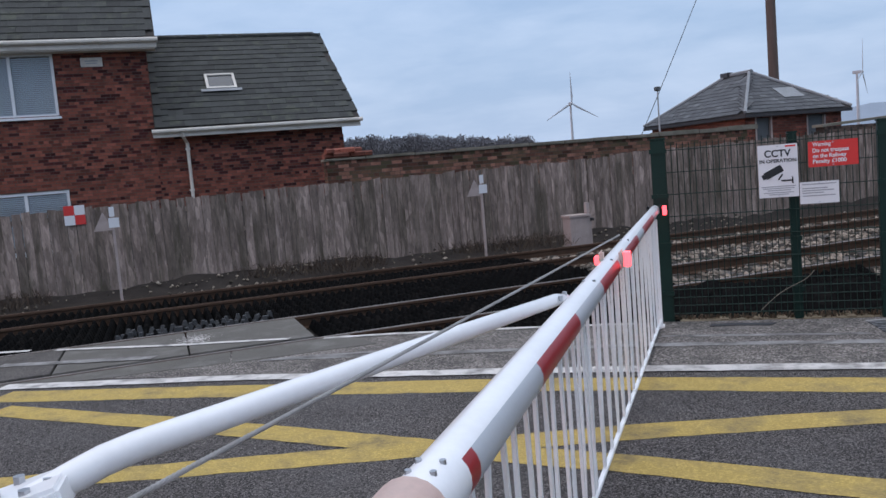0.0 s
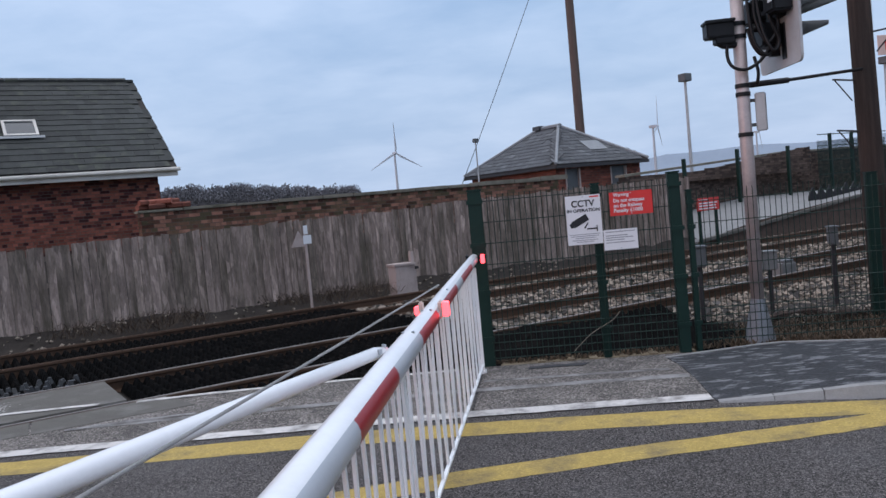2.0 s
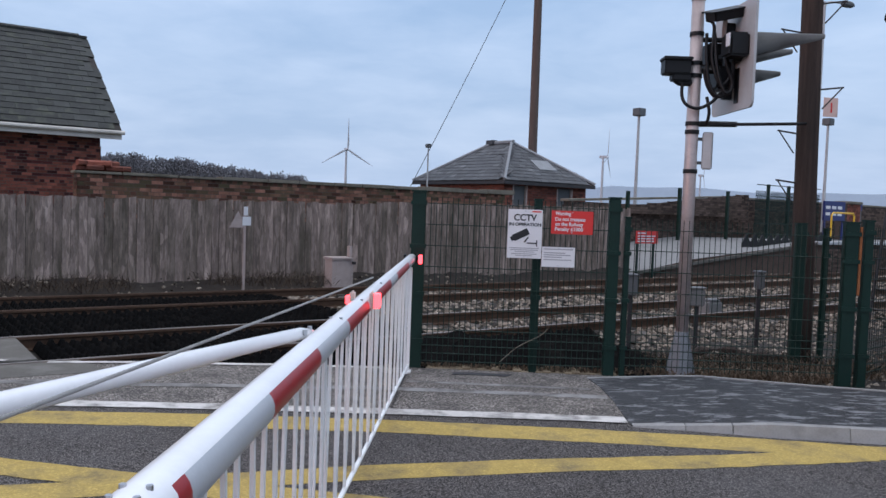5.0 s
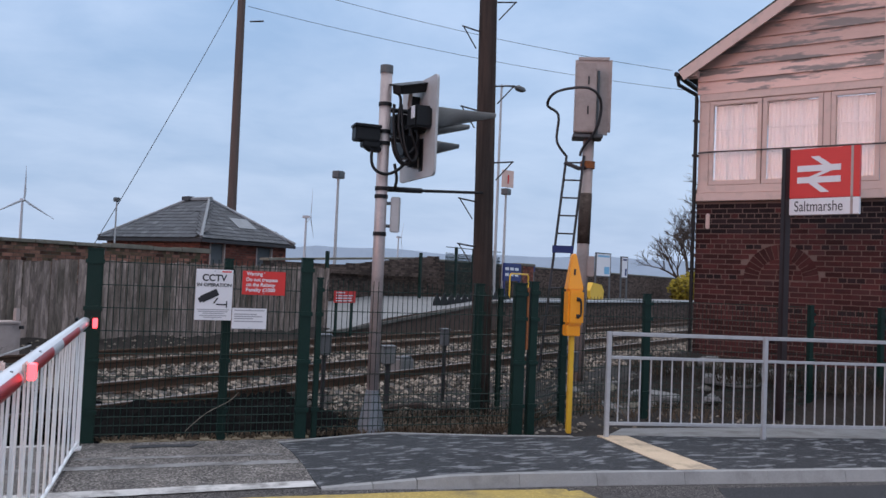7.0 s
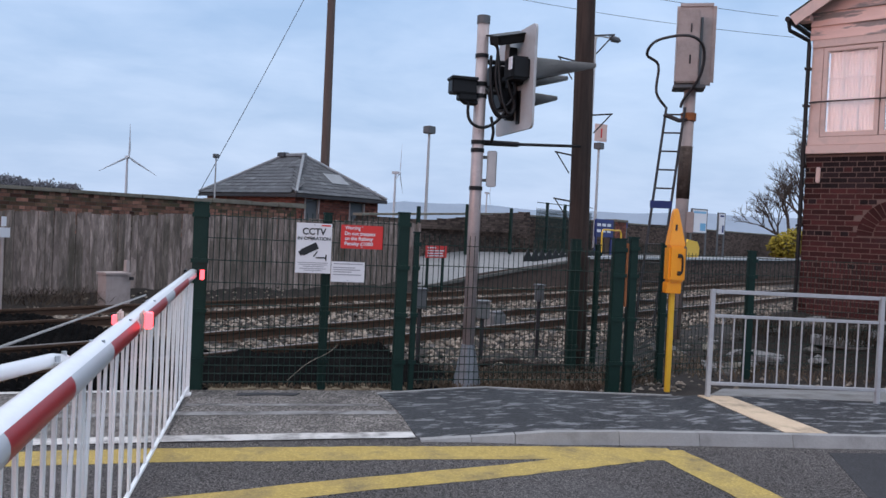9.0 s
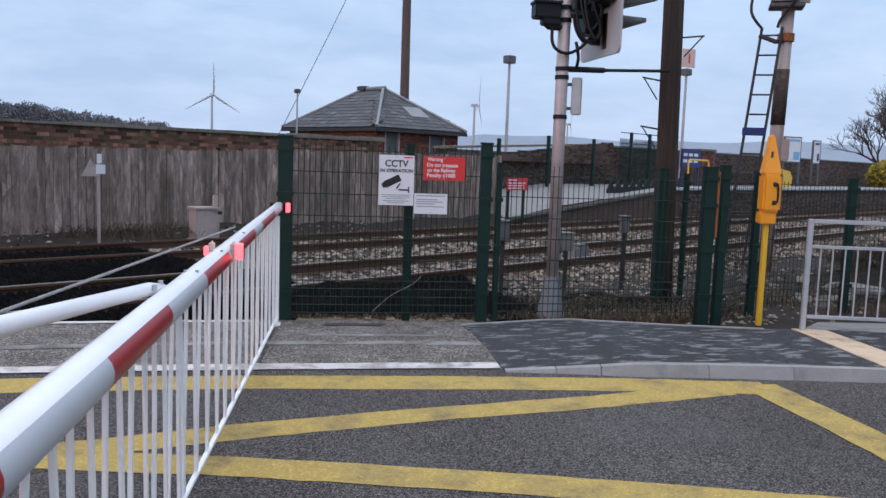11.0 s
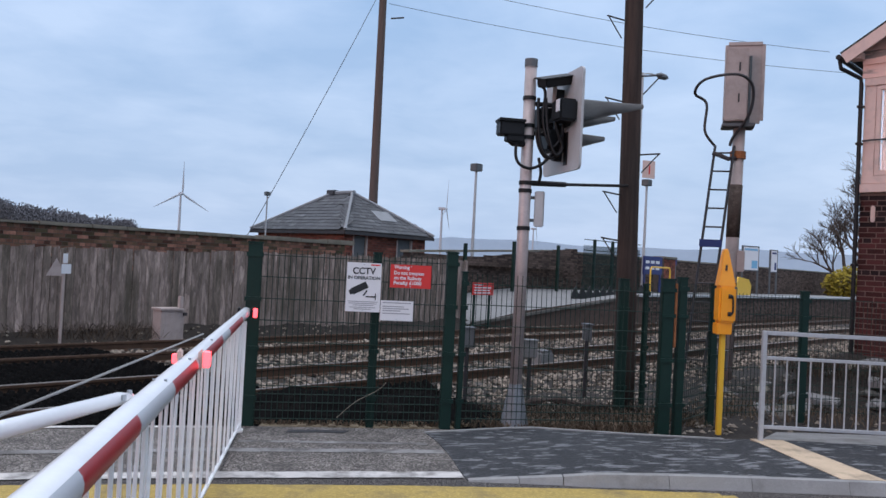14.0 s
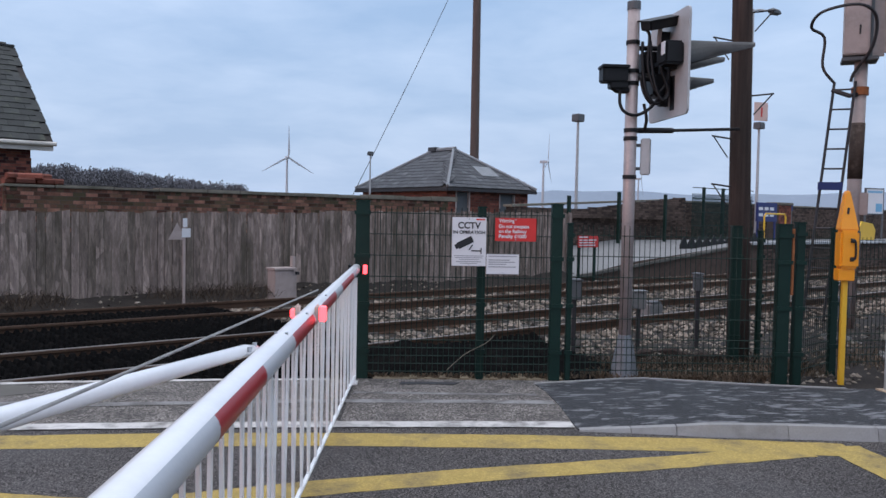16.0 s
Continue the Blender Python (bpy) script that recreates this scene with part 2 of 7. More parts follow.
BRICK_OLD = mat("old_mixed_brick", (0.19, 0.092, 0.066), 0.95, var=0.45, scale=5, fine=60, bump=0.7, dirt=(0.075, 0.072, 0.04), dirt_amt=0.8, dirt_scale=0.8, dirt_pos=(0.46, 0.62), per=0.75)
BRICK_GREY = mat("sooty_brick", (0.094, 0.066, 0.054), 0.95, var=0.35, scale=4, fine=60, bump=0.6, per=0.5)
MORTAR = mat("mortar", (0.10, 0.083, 0.072), 0.95, var=0.3, scale=4, fine=70, bump=0.5)
MORTAR_PALE = mat("pale_mortar", (0.17, 0.115, 0.098), 0.95, var=0.25, scale=4, fine=70, bump=0.4)
MORTAR_DARK = mat("dark_mortar", (0.055, 0.048, 0.044), 0.95, var=0.3, scale=4, fine=70, bump=0.5)
SLATE = mat("roof_slate", (0.040, 0.042, 0.040), 0.7, var=0.25, scale=4, fine=60, bump=0.35, dirt=(0.10, 0.11, 0.075), dirt_amt=0.65, dirt_scale=1.6, dirt_pos=(0.54, 0.74), per=0.22)
SLATE_BLUE = mat("blue_grey_slate", (0.05, 0.052, 0.058), 0.65, var=0.3, scale=4, fine=60, bump=0.35, dirt=(0.17, 0.175, 0.18), dirt_amt=0.7, dirt_scale=1.4, dirt_pos=(0.54, 0.72), per=0.3)
SLATE_PALE = mat("pale_slate", (0.23, 0.24, 0.25), 0.6, var=0.2, scale=4, fine=60, bump=0.3, per=0.2)
COPING = mat("stone_coping", (0.20, 0.18, 0.145), 0.9, var=0.3, scale=3, fine=60, bump=0.5, dirt=(0.09, 0.085, 0.06), dirt_amt=0.7, dirt_scale=2)
CREAM = mat("cream_gutter_paint", (0.62, 0.575, 0.52), 0.55, var=0.12, scale=4, fine=50, bump=0.1, dirt=(0.25, 0.2, 0.16), dirt_amt=0.4)
UPVC = mat("white_window_frame", (0.74, 0.75, 0.77), 0.35, var=0.05, scale=3, fine=40, bump=0.03)
PINK = mat("flaking_pink_paint", (0.74, 0.48, 0.41), 0.65, var=0.12, scale=3, fine=60, bump=0.3, stretch=(0.5, 0.5, 3), dirt=(0.24, 0.205, 0.19), dirt_amt=0.95, dirt_scale=1.5, dirt_pos=(0.50, 0.56), per=0.25)
PINK_TRIM = mat("pink_window_paint", (0.66, 0.47, 0.41), 0.55, var=0.08, scale=3, fine=60, bump=0.15, dirt=(0.35, 0.29, 0.26), dirt_amt=0.5, dirt_scale=3)
GREEN = mat("dark_green_coating", (0.004, 0.022, 0.016), 0.5, spec=0.3, var=0.25, scale=5, fine=60, bump=0.1, dirt=(0.012, 0.028, 0.022), dirt_amt=0.4)
GALV = mat("galvanised_steel", (0.47, 0.485, 0.50), 0.42, metal=0.3, var=0.15, scale=6, fine=70, bump=0.08, dirt=(0.24, 0.235, 0.235), dirt_amt=0.5, dirt_scale=6)
# pink of the sunset glow on the post, put into its base colour
GALVPOST = mat("sunset_tinted_galvanised_steel", (0.43, 0.36, 0.345), 0.42, metal=0.25, var=0.18, scale=5, fine=70, bump=0.08, dirt=(0.25, 0.235, 0.235), dirt_amt=0.6, dirt_scale=4)
GALVDULL = mat("dull_galvanised_steel", (0.24, 0.25, 0.27), 0.55, metal=0.4, var=0.2, scale=8, fine=70, bump=0.1, dirt=(0.14, 0.14, 0.145), dirt_amt=0.6, dirt_scale=7)
GREYPAINT = mat("grey_painted_steel", (0.42, 0.425, 0.43), 0.5, var=0.1, scale=5, fine=60, bump=0.1, dirt=(0.2, 0.19, 0.18), dirt_amt=0.4)
BLACK = mat("black_paint", (0.007, 0.007, 0.008), 0.5, spec=0.3, var=0.3, scale=6, fine=60, bump=0.08)
BLACKIRON = mat("dark_iron", (0.028, 0.024, 0.026), 0.55, var=0.3, scale=6, fine=60, bump=0.15, dirt=(0.06, 0.045, 0.035), dirt_amt=0.4)
BROWNPOST = mat("dark_brown_paint", (0.02, 0.010, 0.010), 0.5, var=0.2, scale=5, fine=60, bump=0.1)
POLEWOOD = mat("creosoted_pole_timber", (0.050, 0.037, 0.032), 0.9, var=0.4, scale=3, fine=30, bump=0.7, stretch=(8, 8, 0.4), dirt=(0.095, 0.062, 0.05), dirt_amt=0.5)
POLEFAR = mat("red_brown_pole_timber", (0.125, 0.092, 0.080), 0.9, var=0.3, scale=3, fine=30, bump=0.5, stretch=(6, 6, 0.4))
BOOMWHITE = mat("white_barrier_gloss", (0.80, 0.80, 0.81), 0.28, var=0.04, scale=2, fine=40, bump=0.02, dirt=(0.55, 0.54, 0.53), dirt_amt=0.3, dirt_scale=3, coat=0.3)
SKIRTWHITE = mat("white_skirt_plastic", (0.76, 0.77, 0.77), 0.4, var=0.06, scale=3, fine=40, bump=0.02)
BOOMRED = mat("red_reflective_band", (0.30, 0.018, 0.022), 0.35, var=0.1, scale=6, fine=80, bump=0.03)
# grey for the shaded side of the white boom, painted as a band
BOOMGREY = mat("grey_shaded_band", (0.42, 0.44, 0.47), 0.35, var=0.06, scale=6, fine=80, bump=0.03)
WIRE = mat("steel_wire_rope", (0.30, 0.29, 0.28), 0.5, metal=0.3, var=0.3, scale=10, fine=200, bump=0.4)
STEEL = mat("bolt_steel", (0.45, 0.46, 0.48), 0.35, metal=0.9, var=0.1, scale=10, fine=90, bump=0.05)
SIGNWHITE = mat("white_sign_face", (0.70, 0.70, 0.72), 0.4, var=0.04, scale=3, fine=40, bump=0.02)
SIGNRED = mat("red_sign_face", (0.62, 0.035, 0.03), 0.4, var=0.05, scale=3, fine=40, bump=0.02)
SIGNBLACK = mat("black_print", (0.012, 0.012, 0.014), 0.5, var=0.05, bump=0.0)
SIGNGREY = mat("grey_print", (0.30, 0.31, 0.33), 0.5, var=0.05, bump=0.0)
NAVY = mat("navy_sign_face", (0.012, 0.025, 0.13), 0.45, var=0.1, bump=0.02)
BLUE = mat("pale_blue_print", (0.18, 0.42, 0.62), 0.45, var=0.1, bump=0.02)
PHONEYEL = mat("yellow_phone_plastic", (0.85, 0.33, 0.012), 0.4, var=0.06, scale=3, fine=50, bump=0.03, coat=0.2)
POSTYEL = mat("yellow_post_paint", (0.70, 0.42, 0.03), 0.45, var=0.08, scale=4, fine=50, bump=0.05)
DULLBROWN = mat("dark_brown_rusted_paint", (0.075, 0.055, 0.045), 0.8, var=0.4, scale=6, fine=50, bump=0.3, dirt=(0.2, 0.16, 0.13), dirt_amt=0.7, dirt_scale=5)
RUST = mat("rusty_orange_steel", (0.30, 0.11, 0.045), 0.8, var=0.35, scale=8, fine=60, bump=0.4)
CABINET = mat("weathered_grey_cabinet", (0.40, 0.325, 0.30), 0.65, var=0.12, scale=4, fine=60, bump=0.15, dirt=(0.2, 0.16, 0.14), dirt_amt=0.5, dirt_scale=3)
BOXGREY = mat("mid_grey_box_paint", (0.17, 0.17, 0.168), 0.6, var=0.15, scale=4, fine=60, bump=0.1, dirt=(0.08, 0.075, 0.07), dirt_amt=0.5, dirt_scale=4)
DARKGREY = mat("dark_grey_box", (0.10, 0.105, 0.11), 0.6, var=0.15, scale=4, fine=60, bump=0.1)
RAMPCON = mat("platform_surface", (0.23, 0.228, 0.225), 0.9, var=0.2, scale=1.5, fine=60, bump=0.3, dirt=(0.17, 0.165, 0.16), dirt_amt=0.6, dirt_scale=1.5)
TWIG = mat("dry_twigs", (0.125, 0.09, 0.062), 0.95, var=0.3, scale=6, fine=50, bump=0.0, per=0.4)
DARKTWIG = mat("dark_dead_stems", (0.06, 0.045, 0.034), 0.95, var=0.3, scale=6, fine=50, bump=0.0, per=0.5)
BARK = mat("bare_branch_bark", (0.085, 0.07, 0.062), 0.95, var=0.3, scale=6, fine=50, bump=0.2)
BUSHYEL = mat("yellow_green_leaf", (0.22, 0.17, 0.02), 0.8, var=0.3, scale=6, fine=50, bump=0.0, per=0.4)
# crowns lightened to a bluish grey that stands in for distance haze
WOODS = mat("haze_grey_wood_crowns", (0.135, 0.133, 0.145), 0.95, var=0.3, scale=0.05, fine=0.6, bump=0.0, per=0.3)
# the air's haze is mixed into the hill's pale blue-grey
FARHILL = mat("haze_tinted_far_hill", (0.24, 0.29, 0.35), 0.95, var=0.08, scale=0.004, fine=0.03, bump=0.0)
# white turbines greyed in the base colour to imitate haze
TURBINE = mat("haze_grey_turbine_steel", (0.44, 0.45, 0.48), 0.5, var=0.03, scale=0.1, fine=1, bump=0.0)
BLIND = mat("grey_blind_slat", (0.36, 0.41, 0.46), 0.6, var=0.08, scale=3, fine=40, bump=0.02)
# curtain coloured bluish in place of the sky's light on the panes
CURTAIN = mat("net_curtain", (0.72, 0.77, 0.82), 0.9, var=0.12, scale=2, fine=30, bump=0.3, stretch=(8, 8, 0.5))
ROOMDARK = mat("dim_room_wall", (0.20, 0.17, 0.15), 0.9, var=0.1, bump=0.0)
REDLENS = glow("lit_red_lamp_lens", (1.0, 0.07, 0.085), 3.6)
DIMRED = mat("unlit_red_lens", (0.35, 0.02, 0.02), 0.2, var=0.05, bump=0.0)


def glass_mat(name, tint, rough=0.03):
    m = bpy.data.materials.new(name)
    m.use_nodes = True
    b = m.node_tree.nodes["Principled BSDF"]
    b.inputs["Base Color"].default_value = (*tint, 1)
    b.inputs["Roughness"].default_value = rough
    b.inputs["Transmission Weight"].default_value = 1.0
    b.inputs["IOR"].default_value = 1.5
    return m


PANE_DARK = mat("dark_roof_glass", (0.03, 0.035, 0.04), 0.06, var=0.05, bump=0.0)
GLASS = glass_mat("window_glass", (0.95, 0.97, 0.98))

# ---- building helpers ----
A36 = radians(36.0)
TR = pose(0, 0, 0, 0, 0, 36)          # the railway's own axes: u along the rails, v across them


def tw(u, v, z=0.0):
    return TR @ Vector((u, v, z))


def finish(name, bm, material, smooth=False):
    me = bpy.data.meshes.new(name)
    bmesh.ops.recalc_face_normals(bm, faces=bm.faces)
    bm.to_mesh(me)
    bm.free()
    for m in (material if isinstance(material, (list, tuple)) else [material]):
        me.materials.append(m)
    if smooth:
        for p in me.polygons:
            p.use_smooth = True
    return me


def part(name, bm, material, parent, label="", smooth=False, m=None):
    ob = new(name, bm if isinstance(bm, bpy.types.Mesh) else finish(name, bm, material, smooth))
    ob.parent = parent
    if m is not None:
        ob.matrix_basis = m
    return tagged(ob, label)


def thing(name, label, category, m=None, group="", kind=""):
    ob = new(name)
    ob.empty_display_size = 0.1
    if m is not None:
        ob.matrix_basis = m
    return tagged(ob, label, category, group, kind)


def solid(name, bm, material, label, category, m=None, group="", kind="", smooth=False):
    ob = new(name, finish(name, bm, material, smooth))
    if m is not None:
        ob.matrix_basis = m
    return tagged(ob, label, category, group, kind)


def B():
    return bmesh.new()


def box(bm, x0, x1, y0, y1, z0, z1, bevel=0.0, m=None, mi=0):
    vs = [bm.verts.new(m @ Vector(p) if m is not None else p) for p in
          ((x0, y0, z0), (x1, y0, z0), (x1, y1, z0), (x0, y1, z0), (x0, y0, z1), (x1, y0, z1), (x1, y1, z1), (x0, y1, z1))]
    fs = [bm.faces.new([vs[i] for i in q]) for q in ((3, 2, 1, 0), (4, 5, 6, 7), (0, 1, 5, 4), (1, 2, 6, 5), (2, 3, 7, 6), (3, 0, 4, 7))]
    for f in fs:
        f.material_index = mi
    if bevel:
        bmesh.ops.bevel(bm, geom=list({e for f in fs for e in f.edges}), offset=bevel, segments=2, affect="EDGES")
    return bm


def prism(bm, pts, z0, z1, m=None):
    """An upright slab over a plan polygon."""
    lo = [bm.verts.new(m @ Vector((x, y, z0)) if m is not None else (x, y, z0)) for x, y in pts]
    hi = [bm.verts.new(m @ Vector((x, y, z1)) if m is not None else (x, y, z1)) for x, y in pts]
    n = len(pts)
    bm.faces.new(list(reversed(lo)))
    bm.faces.new(hi)
    for i in range(n):
        bm.faces.new((lo[i], lo[(i + 1) % n], hi[(i + 1) % n], hi[i]))
    return bm


def tube(bm, pts, r, seg=8, mi=0, caps=True):
    """A round bar along points; r one radius or one for each point."""
    pts = [Vector(p) for p in pts]
    rs = r if isinstance(r, (list, tuple)) else [r] * len(pts)
    rings, side = [], None
    for i, p in enumerate(pts):
        d = (pts[min(i + 1, len(pts) - 1)] - pts[max(i - 1, 0)]).normalized()
        if side is None:
            side = d.orthogonal().normalized()
            if abs(d.z) < 0.9:
                side = d.cross(Vector((0, 0, 1))).normalized()
        side = (side - d * side.dot(d)).normalized()
        up = d.cross(side)
        rings.append([bm.verts.new(p + rs[i] * (math.cos(a) * side + math.sin(a) * up)) for a in [2 * math.pi * (k + 0.5) / seg for k in range(seg)]])
    for a, b in zip(rings, rings[1:]):
        for k in range(seg):
            bm.faces.new((a[k], a[(k + 1) % seg], b[(k + 1) % seg], b[k])).material_index = mi
    if caps:
        bm.faces.new(list(reversed(rings[0]))).material_index = mi
        bm.faces.new(rings[-1]).material_index = mi
    return bm


def raw(name, verts, faces, material):
    me = bpy.data.meshes.new(name)
    me.from_pydata(verts, [], faces)
    for m in (material if isinstance(material, (list, tuple)) else [material]):
        me.materials.append(m)
    me.update()
    return me


BOXF = [(3, 2, 1, 0), (4, 5, 6, 7), (0, 1, 5, 4), (1, 2, 6, 5), (2, 3, 7, 6), (3, 0, 4, 7)]


def boxes(name, cells, material):
    """Many small blocks in one mesh: cells of (x0, x1, y0, y1, z0, z1)."""
    vs, fs = [], []
    for x0, x1, y0, y1, z0, z1 in cells:
        n = len(vs)
        vs += [(x0, y0, z0), (x1, y0, z0), (x1, y1, z0), (x0, y1, z0), (x0, y0, z1), (x1, y0, z1), (x1, y1, z1), (x0, y1, z1)]
        fs += [tuple(n + i for i in q) for q in BOXF]
    return raw(name, vs, fs, material)


def text(name, body, size, material, parent, m, label="", width=None, bold=0.0):
    cu = bpy.data.curves.new(name, "FONT")
    cu.body, cu.size, cu.extrude, cu.offset = body, size, 0.001, bold
    cu.align_x = "LEFT"
    tmp = bpy.data.objects.new(name, cu)
    scene.collection.objects.link(tmp)
    bpy.context.view_layer.update()
    me = bpy.data.meshes.new_from_object(tmp.evaluated_get(bpy.context.evaluated_depsgraph_get()))
    bpy.data.objects.remove(tmp)
    if width and me.vertices:
        xs = [v.co.x for v in me.vertices]
        k = width / (max(xs) - min(xs))
        x0 = min(xs)
        for v in me.vertices:
            v.co.x = (v.co.x - x0) * k
    me.materials.clear()
    me.materials.append(material)
    ob = new(name, me)
    ob.parent = parent
    ob.matrix_basis = m
    return tagged(ob, label)


def rnd(a, b):
    return random.uniform(a, b)

# ---- ground, road, tracks ----
R4, R3, R2, R1 = 8.03, 9.54, 11.75, 13.26      # the four rails, across the line

ground = thing("ground", "rough grass and soil of the flat land", "ground", kind="structure")
bm = B()
prism(bm, [(-3000, -3000), (3000, -3000), (3000, 3000), (-3000, 3000)], -0.6, -0.30)
part("land", bm, SOIL, ground)
bm = B()
prism(bm, [(-45, 5.5), (90, 5.5), (90, 14.75), (-45, 14.75)], -0.5, -0.16, TR)
prism(bm, [(2, 3.6), (60, 3.6), (60, 5.52), (2, 5.52)], -0.5, -0.165, TR)
part("trackbed", bm, BED, ground, "dark dirty trackbed")
bm = B()
prism(bm, [(1.75, 7.5), (12, 6.3), (22, 3), (30, 9), (12, 14), (4.5, 11), (2.4, 9.5), (1.9, 8.2)], -0.5, -0.045)
part("verge", bm, BED, ground, "dark stony verge behind the fence")

bm = B()
for k in range(26):
    x = -0.15 + 0.07 * k
    prism(bm, [(x, 7.60), (x + 0.075, 7.60), (x + 0.07, 7.80 + rnd(0, 0.08)), (x, 7.80 + rnd(0, 0.08))], -0.2, rnd(-0.01, 0.02))
part("sandy_edge", bm, SAND, ground, "pale sandy soil along the fence foot")

road = thing("road", "dark grey asphalt road with yellow box hatching", "road", kind="structure")
bm = B()
E0 = [(-24.5, -8.0), (40, -8.0), (40, 0.8), (8.2, 6.58), (4.75, 7.27), (3.95, 7.40), (2.4, 7.62), (-0.3, 7.62), (-3.46, 7.31)]
prism(bm, E0, -0.28, 0.0)
part("carriageway", bm, ASPHALT, road)
bm = B()
prism(bm, [(4.45, 5.22), (3.95, 4.25), (4.3, 3.2), (9.5, 2.6), (9.5, 4.6)], -0.02, 0.0035)
part("tar_patch", bm, TAR, road, "smooth dark tar patch")
bm = B()
prism(bm, [(-0.35, 5.98), (1.405, 5.94), (1.425, 6.5), (1.41, 7.05), (1.36, 7.40), (1.9, 7.55), (-0.30, 7.6)], -0.02, 0.006)
prism(bm, [(-5.2, 5.72), (-0.37, 5.98), (-0.33, 7.6), (-3.42, 7.30)], -0.02, 0.005)
part("worn_patch", bm, ASPHALT_OLD, road, "worn brownish asphalt apron")
bm = B()
prism(bm, [(0.10, 7.33), (0.35, 7.35), (0.60, 7.33), (0.66, 7.42), (0.3, 7.45), (0.12, 7.42)], -0.02, 0.0125)
part("tar_strip", bm, TAR, road, "dark sunken strip beside the fence")


def stripe(name, pts, wid, material, z=0.0045, label=""):
    """A painted line along plan points, a few millimetres proud, with a ragged edge."""
    bm = B()
    rows = []
    for (x0, y0), (x1, y1) in zip(pts, pts[1:]):
        n = max(2, int(math.hypot(x1 - x0, y1 - y0) / 0.12))
        for i in range(n + (1 if (x1, y1) == pts[-1] else 0)):
            rows.append((x0 + (x1 - x0) * i / n, y0 + (y1 - y0) * i / n))
    prev = None
    for i, (x, y) in enumerate(rows):
        a, b = rows[max(i - 1, 0)], rows[min(i + 1, len(rows) - 1)]
        dx, dy = b[0] - a[0], b[1] - a[1]
        ln = math.hypot(dx, dy) or 1
        w0, w1 = wid / 2 + rnd(-0.008, 0.008), wid / 2 + rnd(-0.008, 0.008)
        cur = (bm.verts.new((x - dy / ln * w0, y + dx / ln * w0, z)), bm.verts.new((x + dy / ln * w1, y - dx / ln * w1, z)))
        if prev:
            bm.faces.new((prev[0], prev[1], cur[1], cur[0]))
        prev = cur
    return part(name, bm, material, road, label)


stripe("white_edge_line", [(-5.85, 5.45), (-3.78, 5.71), (-1.57, 5.85), (-0.4, 5.89), (0.4, 5.91), (1.4, 5.91)], 0.17, WHITE_LINE, 0.009, "worn white edge line")
stripe("yellow_line", [(-5.6, 5.17), (-3.54, 5.34), (-1.52, 5.48), (-0.4, 5.51), (1.02, 5.465), (2.25, 5.39), (3.2, 5.27)], 0.33, YELLOW, 0.0025)
stripe("yellow_line", [(3.16, 5.36), (3.22, 4.27), (3.22, 3.2), (3.22, 1.6)], 0.30, YELLOW, 0.005)
stripe("yellow_line", [(2.85, 5.24), (1.65, 4.95), (0.75, 4.78), (-0.45, 4.48), (-1.5, 4.16), (-3.07, 3.68), (-4.6, 3.2)], 0.25, YELLOW, 0.003)
stripe("yellow_line", [(-5.25, 4.80), (-3.61, 4.57), (-2.29, 4.33), (-1.5, 4.18), (-0.45, 4.02), (0.73, 3.77), (1.78, 3.51), (3.2, 3.13)], 0.25, YELLOW, 0.004)
stripe("yellow_line", [(3.1, 3.1), (1.6, 2.5), (-0.4, 1.9), (-1.6, 1.5)], 0.25, YELLOW, 0.0035)
stripe("worn_white_line", [(-9.0, 6.45), (-7.23, 6.80), (-6.9, 6.88)], 0.09, WHITE_LINE, 0.0135)
stripe("worn_white_line", [(-6.56, 6.885), (-5.12, 7.015), (-3.95, 7.2)], 0.085, WHITE_LINE, 0.0135)
stripe("worn_white_line", [(-3.57, 7.19), (-2.85, 7.327), (-1.5, 7.466), (-0.55, 7.52)], 0.085, WHITE_LINE, 0.0135)
stripe("worn_white_line", [(-6.64, 6.216), (-5.86, 6.338), (-5.03, 6.476)], 0.15, WHITE_WORN, 0.0135, "almost worn away white line")
stripe("worn_white_line", [(-3.77, 6.28), (-3.29, 6.443), (-2.75, 6.559)], 0.07, WHITE_WORN, 0.0130, "almost worn away white line")
stripe("worn_white_line", [(-3.6, 6.36), (-2.23, 6.48), (-1.2, 6.58), (-0.4, 6.66), (1.4, 6.64)], 0.12, WHITE_WORN, 0.0095, "almost worn away white line")
stripe("worn_white_line", [(-0.3, 6.98), (1.3, 6.93)], 0.07, WHITE_WORN, 0.009)

# footway on the far side, with its kerb
pavement = thing("pavement", "black asphalt footway patched with damp marks", "pavement", kind="structure")
FRONT = [(1.41, 5.69), (1.78, 5.655), (2.10, 5.61), (2.33, 5.56), (2.89, 5.515), (3.52, 5.45), (5.0, 5.25), (6.45, 5.07), (12.0, 4.32), (40, 0.4)]
BACK = [(40, 3.4), (12.0, 6.2), (7.6, 6.30), (6.1, 6.58), (4.45, 6.92), (4.22, 7.14), (3.42, 7.345), (2.48, 7.60), (2.23, 7.585), (1.37, 7.38), (1.41, 7.05), (1.425, 6.6), (1.415, 6.1)]
RISE = {0: 0.006, 1: 0.03, 2: 0.056, 3: 0.084}
BACKRISE = {5: 0.03, 6: 0.02, 7: 0.02, 8: 0.018, 9: 0.009, 10: 0.010, 11: 0.010, 12: 0.009}
bm = B()
top = [bm.verts.new((x, y + 0.085, RISE.get(i, 0.088))) for i, (x, y) in enumerate(FRONT)]
back = [bm.verts.new((x, y, BACKRISE.get(i, 0.088))) for i, (x, y) in enumerate(BACK)]
bm.faces.new(top + back)
low = [bm.verts.new((v.co.x, v.co.y, -0.02)) for v in top + back]
